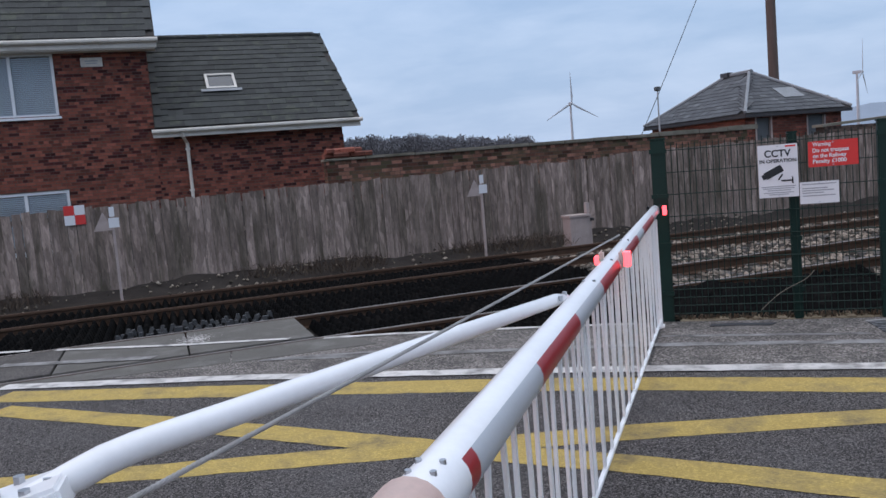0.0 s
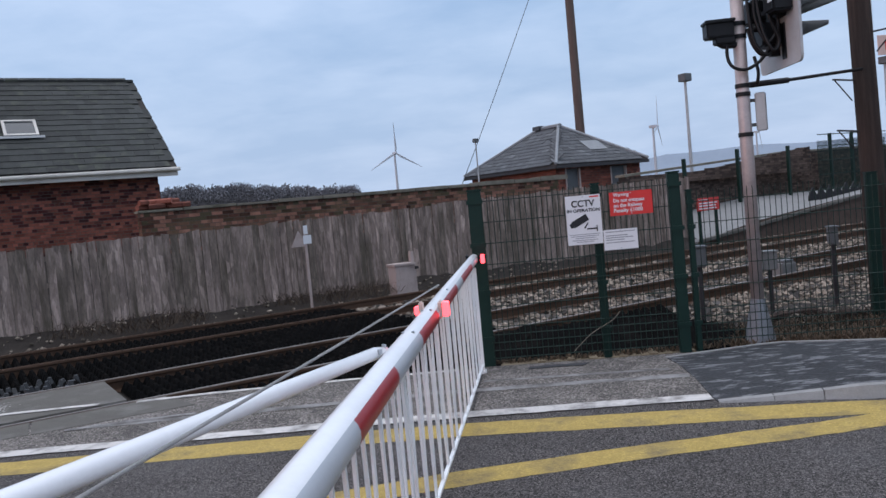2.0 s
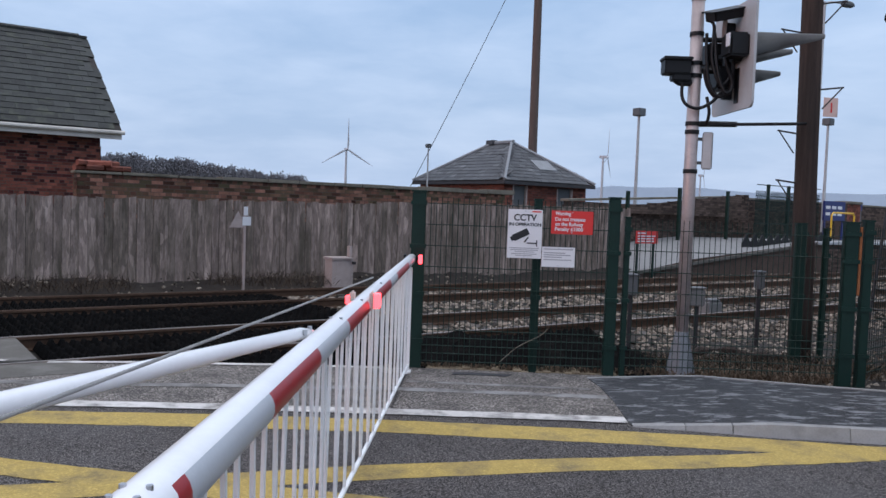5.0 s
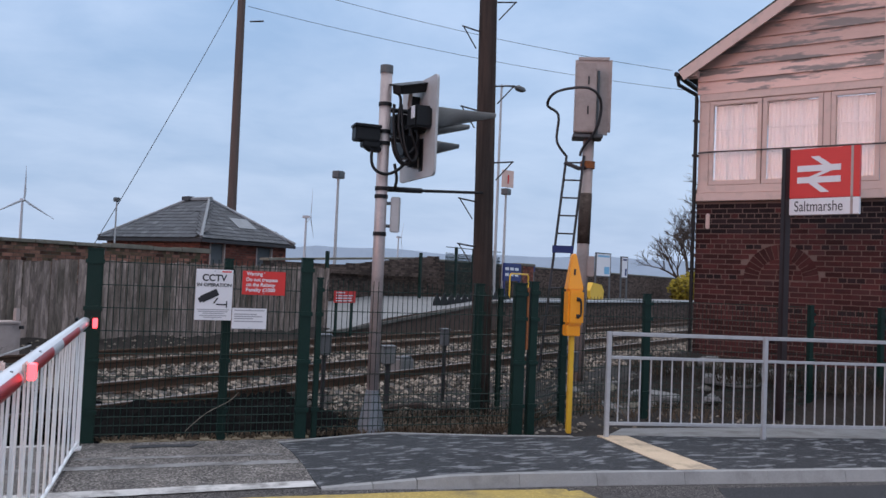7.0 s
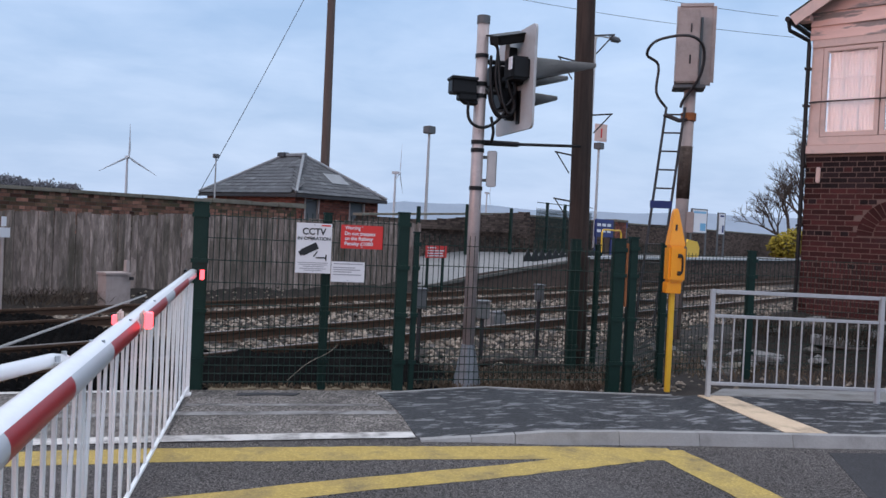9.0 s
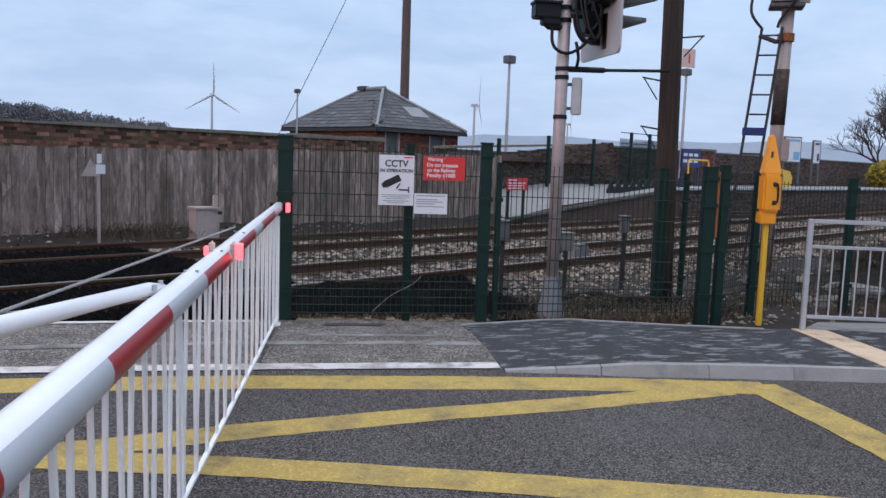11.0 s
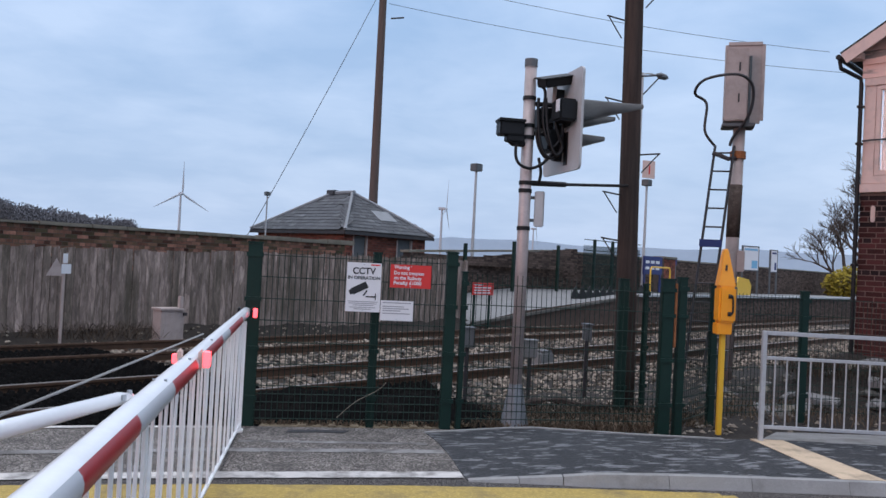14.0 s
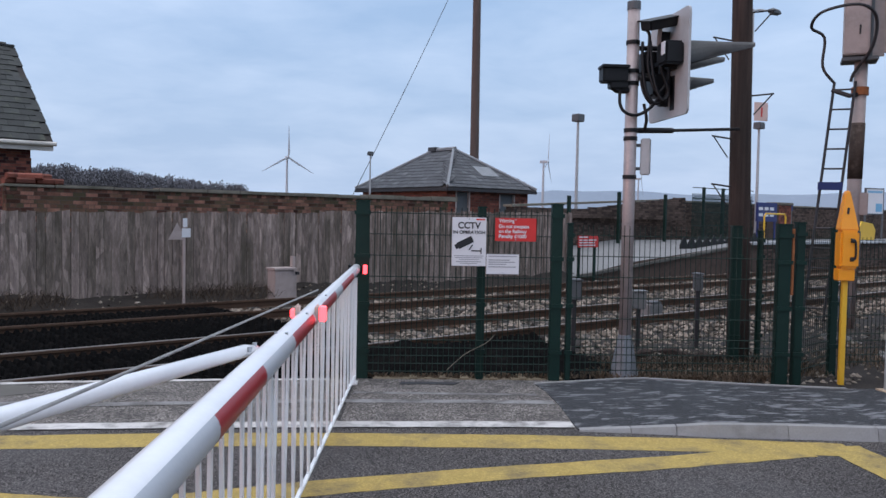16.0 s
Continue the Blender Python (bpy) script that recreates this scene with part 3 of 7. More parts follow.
for i in range(len(low)):
    j = (i + 1) % len(low)
    bm.faces.new((low[i], low[j], (top + back)[j], (top + back)[i]))
bmesh.ops.triangulate(bm, faces=bm.faces)
part("footway_surface", bm, FOOTWAY, pavement)
bm = B()
prism(bm, [(4.36, 6.90), (4.66, 6.84), (4.62, 5.44), (4.27, 5.49)], 0.08, 0.094)
part("cream_band", bm, CREAM_LINE, pavement, "cream painted band across the footway")
for i in range(len(FRONT) - 1):
    (x0, y0), (x1, y1) = FRONT[i], FRONT[i + 1]
    ln = math.hypot(x1 - x0, y1 - y0)
    n = max(1, round(ln / 0.915))
    for k in range(n):
        a, b = k / n + 0.0015 / ln, (k + 1) / n - 0.0015 / ln
        z0, z1 = RISE.get(i, 0.09) + 0.004, RISE.get(i + 1, 0.09) + 0.004
        bm = B()
        dx, dy = (x1 - x0) / ln, (y1 - y0) / ln
        vs = []
        for f, off, zz in ((a, 0, 0), (b, 0, 0), (b, 0.125, 0), (a, 0.125, 0), (a, 0.055, 1), (b, 0.055, 1), (b, 0.125, 1), (a, 0.125, 1)):
            fx, fy = x0 + (x1 - x0) * f - dy * off, y0 + (y1 - y0) * f + dx * off
            vs.append(bm.verts.new((fx, fy, (z0 + (z1 - z0) * f) if zz else -0.1)))
        for q in BOXF:
            bm.faces.new([vs[t] for t in q])
        part("kerb_stone", bm, KERB, pavement)
    if x1 > 13:
        break
bm = B()
slab = [(4.50, 6.93, 0.085), (7.7, 6.28, 0.085), (8.5, 7.15, 0.05), (5.25, 7.85, -0.035)]
lo, hi = [bm.verts.new((x, y, -0.12)) for x, y, z in slab], [bm.verts.new(p) for p in slab]
bm.faces.new(hi)
for k in range(4):
    bm.faces.new((lo[k], lo[(k + 1) % 4], hi[(k + 1) % 4], hi[k]))
part("base_slab", bm, BASE_CONC, pavement, "pale concrete strip below the railing")
bm = B()
edge = [(1.36, 7.385, 0.012), (2.23, 7.59, 0.025), (2.48, 7.605, 0.028), (3.42, 7.35, 0.028), (4.24, 7.145, 0.038)]
for (x0, y0, z0), (x1, y1, z1) in zip(edge, edge[1:]):
    vs = [bm.verts.new(p) for p in ((x0, y0, -0.1), (x1, y1, -0.1), (x1, y1 + 0.045, -0.1), (x0, y0 + 0.045, -0.1), (x0, y0, z0), (x1, y1, z1), (x1, y1 + 0.045, z1), (x0, y0 + 0.045, z0))]
    for q in BOXF:
        bm.faces.new([vs[k] for k in q])
part("edging", bm, KERB, pavement, "thin pale concrete edging")

# crossing panels
crossing = thing("crossing_deck", "pale concrete crossing panels between the rails", "panels", kind="structure")
for row, (v0, v1, uend) in enumerate(((R4 + 0.09, R3 - 0.09, 1.30), (R3 + 0.1, R2 - 0.1, -2.2), (R2 + 0.09, R1 - 0.09, -3.6))):
    u = uend
    for k in range(6):
        bm = B()
        box(bm, u - 1.23, u - 0.012, v0 + 0.01, v1 - 0.01, -0.2, 0.006 + rnd(-0.003, 0.003), 0.006)
        part("concrete_panel", bm, CONCRETE if row == 0 and k < 2 else PANEL_OLD, crossing, m=TR)
        u -= 1.235
bm = B()
prism(bm, [(1.72, 7.30), (1.6, R4 - 0.1), (0.45, R4 - 0.1), (0.4, 7.42)], -0.1, 0.009, TR)
prism(bm, [(0.38, 7.43), (0.43, R4 - 0.1), (-1.6, R4 - 0.1), (-1.53, 7.80), (-0.75, 7.60)], -0.1, 0.0085, TR)
part("edge_strip", bm, CONCRETE, crossing, "worn concrete edge strip along the rail")


def rail(v, name="rail"):
    t = thing(name, "rusty running rail with a worn bright head", "rail", TR, "running rails", "structure")
    prof = [(-0.07, -0.155), (0.07, -0.155), (0.07, -0.143), (0.012, -0.125), (0.012, -0.045), (0.036, -0.03), (0.036, -0.004), (-0.036, -0.004), (-0.036, -0.03), (-0.012, -0.045), (-0.012, -0.125), (-0.07, -0.143)]
    bm = B()
    rings = [[bm.verts.new((u, v + a, b)) for a, b in prof] for u in (-40, -10, 20, 50, 85)]
    for p, q in zip(rings, rings[1:]):
        for k in range(len(prof)):
            bm.faces.new((p[k], p[(k + 1) % 12], q[(k + 1) % 12], q[k]))
    part("rail_web", bm, RAIL, t)
    bm = B()
    box(bm, -40, 85, v - 0.019, v + 0.019, -0.0045, 0.004)
    part("rail_head", bm, RAILTOP if v in (R4, R3) else RAIL, t)


for v in (R4, R3, R2, R1):
    rail(v)

sleeper_mesh = boxes("sleeper", [(-0.13, 0.13, -1.3, 1.3, -0.26, -0.15), (-0.11, 0.11, -0.84, -0.66, -0.16, -0.125), (-0.11, 0.11, 0.66, 0.84, -0.16, -0.125)], SLEEPER)
for name, vc in (("near_track_bed", (R4 + R3) / 2), ("far_track_bed", (R2 + R1) / 2)):
    t = thing(name, "row of dark sleepers carrying the track", "sleepers", TR, kind="structure")
    for k in range(62):
        part("sleeper", sleeper_mesh, None, t, m=pose(2.0 + 0.65 * k, vc, 0.0))

bm = B()
for i in range(48):
    for j in range(60):
        cu, cv = 0.14 + 0.013 * (i - 24), 8.88 + 0.013 * (j - 30)
        r2 = ((cu - 0.14) / 0.15) ** 2 + ((cv - 8.88) / 0.22) ** 2
        if random.random() < 0.97 * math.exp(-r2 ** 1.3) * (0.75 + 0.25 * math.sin(i * 1.3)):
            bm.faces.new([bm.verts.new(TR @ Vector((cu + p * 0.0063, cv + q * 0.0063, 0.0142))) for p, q in ((-1, -1), (1, -1), (1, 1), (-1, 1))])
part("paint_spill", bm, WHITE_LINE, crossing, "splash of spilt white paint")

# ballast stones, loose
vs, fs = [], []


def stone(u, v, z, r):
    n = len(vs)
    a0 = rnd(0, 6.28)
    for k in range(4):
        a = a0 + k * math.pi / 2
        rr = r * rnd(0.7, 1.2)
        p = tw(u + rr * math.cos(a), v + rr * math.sin(a), z + r * rnd(-0.1, 0.3))
        vs.append(tuple(p))
    vs.append(tuple(tw(u, v, z + r * rnd(0.6, 1.0))))
    vs.append(tuple(tw(u, v, z - r * 0.6)))
    for k in range(4):
        fs.append((n + k, n + (k + 1) % 4, n + 4))
        fs.append((n + (k + 1) % 4, n + k, n + 5))


for k in range(19000):
    u, v = 1.2 + 34 * random.random() ** 1.4, rnd(6.4, 14.6)
    if any(abs(v - q) < 0.06 for q in (R4, R3, R2, R1)):
        continue
    if u < 5.9 and random.random() < 0.97:
        continue
    stone(u, v, -0.15, rnd(0.022, 0.06))
for k in range(6500):
    x, y = rnd(-0.2, 14), 0
    y = rnd(7.75, 12.5)
    p = TR.inverted() @ Vector((x, y, 0))
    if p.y > 6.6 or x < 1.75 + 0.5 * random.random() or (x > 4.7 and y < 7.9 - 0.16 * (x - 4.7)):
        continue
    if x > 4.7 and random.random() < 0.6:
        continue
    stone(p.x, p.y, -0.045, rnd(0.012, 0.04))
for k in range(600):
    u = rnd(-6, 12)
    v = 14.85 - 0.75 * random.random() ** 1.6
    if math.sin(u * 1.7) + math.sin(u * 0.63 + 1) + rnd(-1.2, 1.2) < -0.2:
        continue
    stone(u, v, -0.13 + 0.2 * max(0.0, (v - 14.35) / 0.5), rnd(0.012, 0.045))
ob = new("ballast", raw("ballast", vs, fs, STONE))
tagged(ob, "loose grey and tan ballast stones between the rails", "ballast", kind="stuff")

# black trespass guards beside the crossing: rows of low pyramids
vs, fs = [], []
for (u0, u1, v0, v1, zt) in ((1.45, 5.8, R4 + 0.05, R3 - 0.05, -0.035), (-2.1, 5.8, R3 + 0.05, R2 - 0.05, -0.035), (-3.4, 5.8, R2 + 0.05, R1 - 0.05, -0.05), (1.7, 5.6, R4 - 0.75, R4 - 0.05, -0.03), (-4.5, 5.6, R1 + 0.1, 14.0, -0.11)):
    nu, nv = int((u1 - u0) / 0.11), int((v1 - v0) / 0.2)
    for i in range(nu):
        for j in range(nv):
            a, b = u0 + i * (u1 - u0) / nu, v0 + j * (v1 - v0) / nv
            da, db = (u1 - u0) / nu, (v1 - v0) / nv
            n = len(vs)
            zz = zt + rnd(-0.012, 0.012)
            for p in ((a, b, -0.14), (a + da, b, -0.14), (a + da, b + db, -0.14), (a, b + db, -0.14)):
                vs.append(tuple(tw(*p)))
            for p in ((a + da * 0.36, b + db * 0.3, zz), (a + da * 0.64, b + db * 0.3, zz), (a + da * 0.64, b + db * 0.7, zz), (a + da * 0.36, b + db * 0.7, zz)):
                vs.append(tuple(tw(*p)))
            fs += [tuple(n + q for q in f) for f in BOXF]
# the matting goes on between the mesh fence and the near rail
a = -0.20
while a < 1.95:
    b = 7.70
    while b < 9.6 + 0.727 * a - 0.1:
        n = len(vs)
        zz = -0.01 + rnd(-0.012, 0.014)
        lim = 1.0 if a < 1.5 else rnd(0.6, 1.0)
        vs += [(a, b, -0.06), (a + 0.11, b, -0.06), (a + 0.11, b + 0.12, -0.06), (a, b + 0.12, -0.06)]
        vs += [(a + 0.11 * p, b + 0.12 * q, zz * lim) for p, q in ((0.3, 0.3), (0.7, 0.3), (0.7, 0.7), (0.3, 0.7))]
        fs += [tuple(n + q for q in f) for f in BOXF]
        b += 0.12
    a += 0.11
ob = new("trespass_guard", raw("trespass_guard", vs, fs, BLACKGUARD))
tagged(ob, "black ribbed trespass guard matting between the rails", "guard", kind="stuff")

# taller worn row of the guard beside the deck end
worn_guard = thing("guard_row", "worn black rubber pyramids with pale painted glints beside the crossing deck", "guard", TR, kind="structure")
bm = B()
vsg = [bm.verts.new(p) for p in ((-0.06, -0.08, 0), (0.06, -0.08, 0), (0.06, 0.08, 0), (-0.06, 0.08, 0), (-0.018, -0.03, 0.15), (0.018, -0.03, 0.15), (0.018, 0.03, 0.15), (-0.018, 0.03, 0.15))]
for q in BOXF:
    bm.faces.new([vsg[k] for k in q])
pyramid = finish("pyramid", bm, GUARDGLINT)
for i in range(14):
    for j in range(4):
        if random.random() < 0.9:
            part("pyramid", pyramid, None, worn_guard, m=pose(-0.72 + 0.128 * i + 0.05 * j, 9.74 + 0.19 * j, -0.15, rnd(-6, 6), rnd(-6, 6), rnd(-8, 8)) @ Matrix.Diagonal((1, 1, rnd(0.75, 1.15), 1)))

# low bank under black netting between the mesh fence and the near rail
NX, NY = 64, 12
bank_prof = [(7.68, -0.1), (7.74, 0.0), (7.84, 0.04), (7.98, 0.07), (8.14, 0.10), (8.32, 0.13), (8.55, 0.145), (8.80, 0.145), (9.05, 0.11), (9.25, 0.06), (9.40, -0.02), (9.5, -0.2)]
vs, fs = [], []
for i in range(NX):
    x = -0.22 + 3.3 * i / (NX - 1)
    k = (1.0 if x < 1.6 else max(0.0, 1 - (x - 1.6) / 1.2)) * (1 + 0.10 * math.sin(x * 4.1) + 0.07 * math.sin(x * 9.7))
    for (yy, zz) in bank_prof:
        vs.append((x + rnd(-0.015, 0.015), yy + rnd(-0.02, 0.02) if yy > 7.8 else yy, -0.12 + (zz + 0.12) * k + (rnd(-0.025, 0.025) if zz > 0 else 0)))
for i in range(NX - 1):
    for j in range(NY - 1):
        n = i * NY + j
        fs.append((n, n + NY, n + NY + 1, n + 1))
fs.append(tuple(range(NY)))
ob = new("low_bank", raw("low_bank", vs, fs, BLACKGUARD))
tagged(ob, "low bank under black netting behind the mesh fence", "bank", kind="structure")

# soil heaped against the foot of the timber fence
vs, fs = [], []
for i in range(120):
    u = -7 + 24 * i / 119
    hh = 0.05 + 0.06 * (math.sin(u * 0.9) + math.sin(u * 2.3 + 1)) * 0.5 + rnd(-0.02, 0.03)
    for j, (vv_, k) in enumerate(((14.05, -0.4), (14.3, -0.1), (14.55, 0.25), (14.75, 0.6), (14.9, 0.9), (14.975, 1.0))):
        vs.append(tuple(tw(u, vv_ + (rnd(-0.03, 0.03) if j < 5 else 0), -0.15 + (hh + 0.15) * k + rnd(-0.012, 0.012))))
for i in range(119):
    for j in range(5):
        n = i * 6 + j
        fs.append((n, n + 6, n + 7, n + 1))
ob = new("soil_bank", raw("soil_bank", vs, fs, BED))
tagged(ob, "dark soil heaped at the foot of the timber fence", "soil", kind="structure")

# ---- timber fence beyond the line ----
VF = 15.0
timber_fence = thing("timber_fence", "tall weathered close-boarded timber fence beside the railway", "fence", TR)
plank_meshes = []
for k in range(5):
    bm = B()
    w = 0.0675
    j = [rnd(-0.006, 0.006) for _ in range(4)]
    box(bm, -w + j[0], w + j[1], -0.012, 0.012, 0.0, 1.0)
    bm.verts.ensure_lookup_table()
    for v in bm.verts:
        if v.co.z > 0.5:
            v.co.x += j[2]
            v.co.z += j[3] * 1.4 if v.co.x > 0 else -j[3]
    plank_meshes.append(finish("plank", bm, PLANK))


def fence_top(u):
    return 1.47 + 0.012 * max(u, -3) + (0.05 if u > 9 else 0)


u = -7.0
while u < 16.9:
    h = fence_top(u) + 0.2 + rnd(-0.02, 0.02)
    part("plank", random.choice(plank_meshes), None, timber_fence,
         m=pose(u, VF + rnd(-0.006, 0.006), -0.2, rnd(-0.4, 0.4), rnd(-0.5, 0.5)) @ Matrix.Diagonal((1, 1, h, 1)))
    u += 0.138
bm = B()
for z in (0.25, 0.8, 1.25):
    box(bm, -7, 16.9, VF + 0.02, VF + 0.07, z, z + 0.08)
part("back_rail", bm, PLANK, timber_fence)


# ---- brickwork ----
def cut(w, h, holes):
    """The rectangle w x h less the holes, as plain rectangles."""
    xs = sorted({0, w, *[a for q in holes for a in q[:2] if 0 < a < w]})
    zs = sorted({0, h, *[a for q in holes for a in q[2:] if 0 < a < h]})
    for x0, x1 in zip(xs, xs[1:]):
        for z0, z1 in zip(zs, zs[1:]):
            cx, cz = (x0 + x1) / 2, (z0 + z1) / 2
            if not any(q[0] < cx < q[1] and q[2] < cz < q[3] for q in holes):
                yield x0, x1, z0, z1


def brick_face(parent, w, h, m, brick, mortar, holes=(), skip=None, thick=0.25, parts=0, alt=None, z_from=0.0, prob_alt=0.0, dark_over=99.0, joint=0.01, size=1.0):
    """A brick wall: mortar core with openings, and bricks standing 6 mm proud of it. parts: how many bricks are objects of their own."""
    core = [(x0, x1, 0.0, thick, z0, z1) for x0, x1, z0, z1 in cut(w, h, holes)]
    tagged(part("mortar_core", boxes("mortar_core", core, mortar), None, parent, m=m), kind="stuff")
    L, H, J = 0.225 * size, 0.075 * size, joint
    rows = int(h / H)
    near, joined, joined_alt = [], [], []
    for r in range(rows):
        z0 = r * H
        if z0 + H < z_from:
            continue
        header = r % (4 if size == 1.0 else 6) == 3
        step = L / 2 if header else L
        x = -(step / 2) * (r % 2)
        while x < w:
            x0, x1 = max(x + J / 2, 0.0), min(x + step - J / 2, w)
            cx, cz = (x0 + x1) / 2, z0 + H / 2
            x += step
            for q in holes:
                if q[2] < cz < q[3] and x0 < q[1] and x1 > q[0]:
                    if cx < (q[0] + q[1]) / 2:
                        x1 = min(x1, q[0])
                    else:
                        x0 = max(x0, q[1])
            cx = (x0 + x1) / 2
            if x1 - x0 < 0.03 or any(q[0] < cx < q[1] and q[2] < cz < q[3] for q in holes) or (skip and skip(cx, cz)):
                continue
            if z0 < dark_over and len(near) < parts and x1 - x0 > step - 2 * J and not header:
                near.append((cx, cz))
            else:
                y = -0.006 + rnd(-0.003, 0.002)
                ((joined_alt if alt and random.random() < (0.8 if z0 > dark_over else prob_alt) else joined)).append((x0, x1, y, 0.02, z0 + J / 2, z0 + H - J / 2))
    if near:
        bm = B()
        box(bm, -L / 2 + J / 2, L / 2 - J / 2, -0.006, 0.02, -H / 2 + J / 2, H / 2 - J / 2)
        me = finish("brick", bm, brick)
        for cx, cz in near:
            part("brick", me, None, parent, m=m @ pose(cx, rnd(-0.003, 0.002), cz))
    if joined:
        tagged(part("brickwork", boxes("brickwork", joined, brick), None, parent, m=m), kind="stuff")
    if joined_alt:
        tagged(part("brickwork", boxes("brickwork", joined_alt, alt), None, parent, m=m), kind="stuff")


def slope_slates(parent, w, run, rise, m, material, gauge=0.19, wide=0.26, parts=0, trim=None):
    """Slates on a slope that starts at the eave (y=0,z=0) and climbs to (run, rise). trim(x, f): keep or not; f is 0 at the eave and 1 at the ridge."""
    ln = math.hypot(run, rise)
    ang = math.atan2(rise, run)
    rot = m @ Matrix.Rotation(ang, 4, "X")
    rows = int(ln / gauge)
    bm = B()
    box(bm, -wide / 2 + 0.003, wide / 2 - 0.003, 0, gauge * 1.9, 0.0, 0.016)
    me = finish("slate", bm, material)
    cells, near = [], 0
    tilt = Matrix.Rotation(-0.05, 4, "X")
    vs, fs = [], []
    for r in range(rows):
        x = -wide / 2 * (r % 2)
        while x < w + wide / 2:
            cx = x + wide / 2
            x += wide
            f = (r + 0.5) / rows
            if cx < wide * 0.45 or cx > w - wide * 0.45 or (trim and not trim(cx, f)) or random.random() < 0.006:
                continue
            mm = rot @ pose(cx, r * gauge + rnd(-0.006, 0.006), 0.02 + rnd(0, 0.004), 0, rnd(-0.6, 0.6), rnd(-0.7, 0.7)) @ tilt
            if near < parts:
                near += 1
                part("slate", me, None, parent, m=mm)
            else:
                n = len(vs)
                for p in ((-1, 0, 0), (1, 0, 0), (1, 1, 0), (-1, 1, 0), (-1, 0, 1), (1, 0, 1), (1, 1, 1), (-1, 1, 1)):
                    vs.append(tuple(mm @ Vector((p[0] * (wide / 2 - 0.003), p[1] * gauge * 1.9, p[2] * 0.016))))
                fs += [tuple(n + q for q in t) for t in BOXF]
    if vs:
        tagged(part("slating", raw("slating", vs, fs, material), None, parent), kind="stuff")


# ---- the house ----
VH = 21.9
house = thing("house", "two-storey red brick house with a slate-roofed lower wing", "house", TR)
brick_face(house, 6.0, 5.55, pose(-5.95, VH, -0.2), BRICK_RED, MORTAR, holes=[(1.9, 3.86, 3.87, 5.40), (1.9, 3.86, 0.6, 2.08)], parts=150, z_from=1.5, alt=BRICK_BOX, prob_alt=0.25)
brick_face(house, 4.82, 3.3, pose(0.045, VH + 0.02, -0.2), BRICK_RED, MORTAR, parts=150, z_from=1.5, alt=BRICK_BOX, prob_alt=0.3)
bm = B()
box(bm, -5.95, 0.05, VH + 0.26, VH + 7.5, -0.3, 5.3)
part("back_wall", bm, BRICK_RED, house)
brick_face(house, 7.6, 3.0, pose(4.88, VH + 0.02, -0.2, 0, 0, 90), BRICK_RED, MORTAR, z_from=1.5)
brick_face(house, 7.3, 5.4, pose(0.06, VH + 0.3, -0.2, 0, 0, 90), BRICK_RED, MORTAR, z_from=2.0)
# gable triangle of the wing
bm = B()
prismpts = [(VH + 0.05, 2.8), (VH + 7.6, 2.8), (VH + 3.8, 5.95)]
lo = [bm.verts.new((4.62, a, b)) for a, b in prismpts]
hi = [bm.verts.new((4.86, a, b)) for a, b in prismpts]
bm.faces.new(lo); bm.faces.new(list(reversed(hi)))
for i in range(3):
    bm.faces.new((lo[i], lo[(i + 1) % 3], hi[(i + 1) % 3], hi[i]))
part("gable", bm, BRICK_RED, house)
# roofs: wing
WING = math.atan2(2.93, 4.22)
roof = part("wing_roof", (lambda b: (box(b, 0.05, 5.28, 0, 5.13, -0.06, 0.0, m=Matrix.Translation((0, VH - 0.42, 3.2)) @ Matrix.Rotation(WING, 4, "X")),
                                   box(b, 0.05, 5.28, -5.13, 0, -0.06, 0.0, m=Matrix.Translation((0, VH + 8.02, 3.2)) @ Matrix.Rotation(-WING, 4, "X")), b)[-1])(B()), MORTAR_DARK, house)
slope_slates(roof, 5.23, 4.19, 2.91, pose(0.07, VH - 0.43, 3.2), SLATE, gauge=0.30, wide=0.36, parts=290)
part("flashing", (lambda b: box(b, -0.55, 0.52, -0.15, -0.03, 0.055, 0.068))(B()), SLATE_PALE, roof, "pale lead flashing below the roof window", m=pose(1.9, VH + 1.05, 4.25) @ Matrix.Rotation(WING, 4, "X"))
bm = B()
u = 0.05
while u < 5.2:
    box(bm, u, min(u + 0.44, 5.28), VH + 3.70, VH + 3.92, 6.10, 6.18, 0.012)
    u += 0.45
part("ridge_tiles", bm, SLATE, roof)
# wing gutter and fascia
bm = B()
box(bm, 0.0, 5.30, VH - 0.36, VH - 0.30, 2.98, 3.16, 0.005)
part("fascia", bm, CREAM, house)
bm = B()
tube(bm, [(-0.02, VH - 0.42, 3.13), (5.35, VH - 0.42, 3.15)], 0.055, 8)
part("gutter", bm, CREAM, house, "cream plastic gutter")
bm = B()
tube(bm, [(0.70, VH - 0.40, 3.08), (0.70, VH - 0.38, 2.98), (0.80, VH - 0.1, 2.82), (0.80, VH - 0.09, 0.0)], 0.042, 8)
for z in (2.65, 1.6):
    box(bm, 0.74, 0.86, VH - 0.15, VH - 0.02, z, z + 0.05)
part("downpipe", bm, CREAM, house, "cream plastic downpipe")
# skylight
sk = part("skylight", (lambda b: (box(b, -0.40, 0.40, -0.02, 0.05, 0.02, 0.09), box(b, -0.40, 0.40, 0.73, 0.80, 0.02, 0.09), box(b, -0.40, -0.33, 0.05, 0.73, 0.02, 0.09), box(b, 0.33, 0.40, 0.05, 0.73, 0.02, 0.09), b)[-1])(B()), CREAM, roof, "cream framed roof window",
          m=pose(1.9, VH + 1.05, 4.25) @ Matrix.Rotation(WING, 4, "X"))
part("pane", (lambda b: box(b, -0.33, 0.33, 0.05, 0.73, 0.03, 0.06))(B()), PANE_DARK, sk, "dark roof glass")
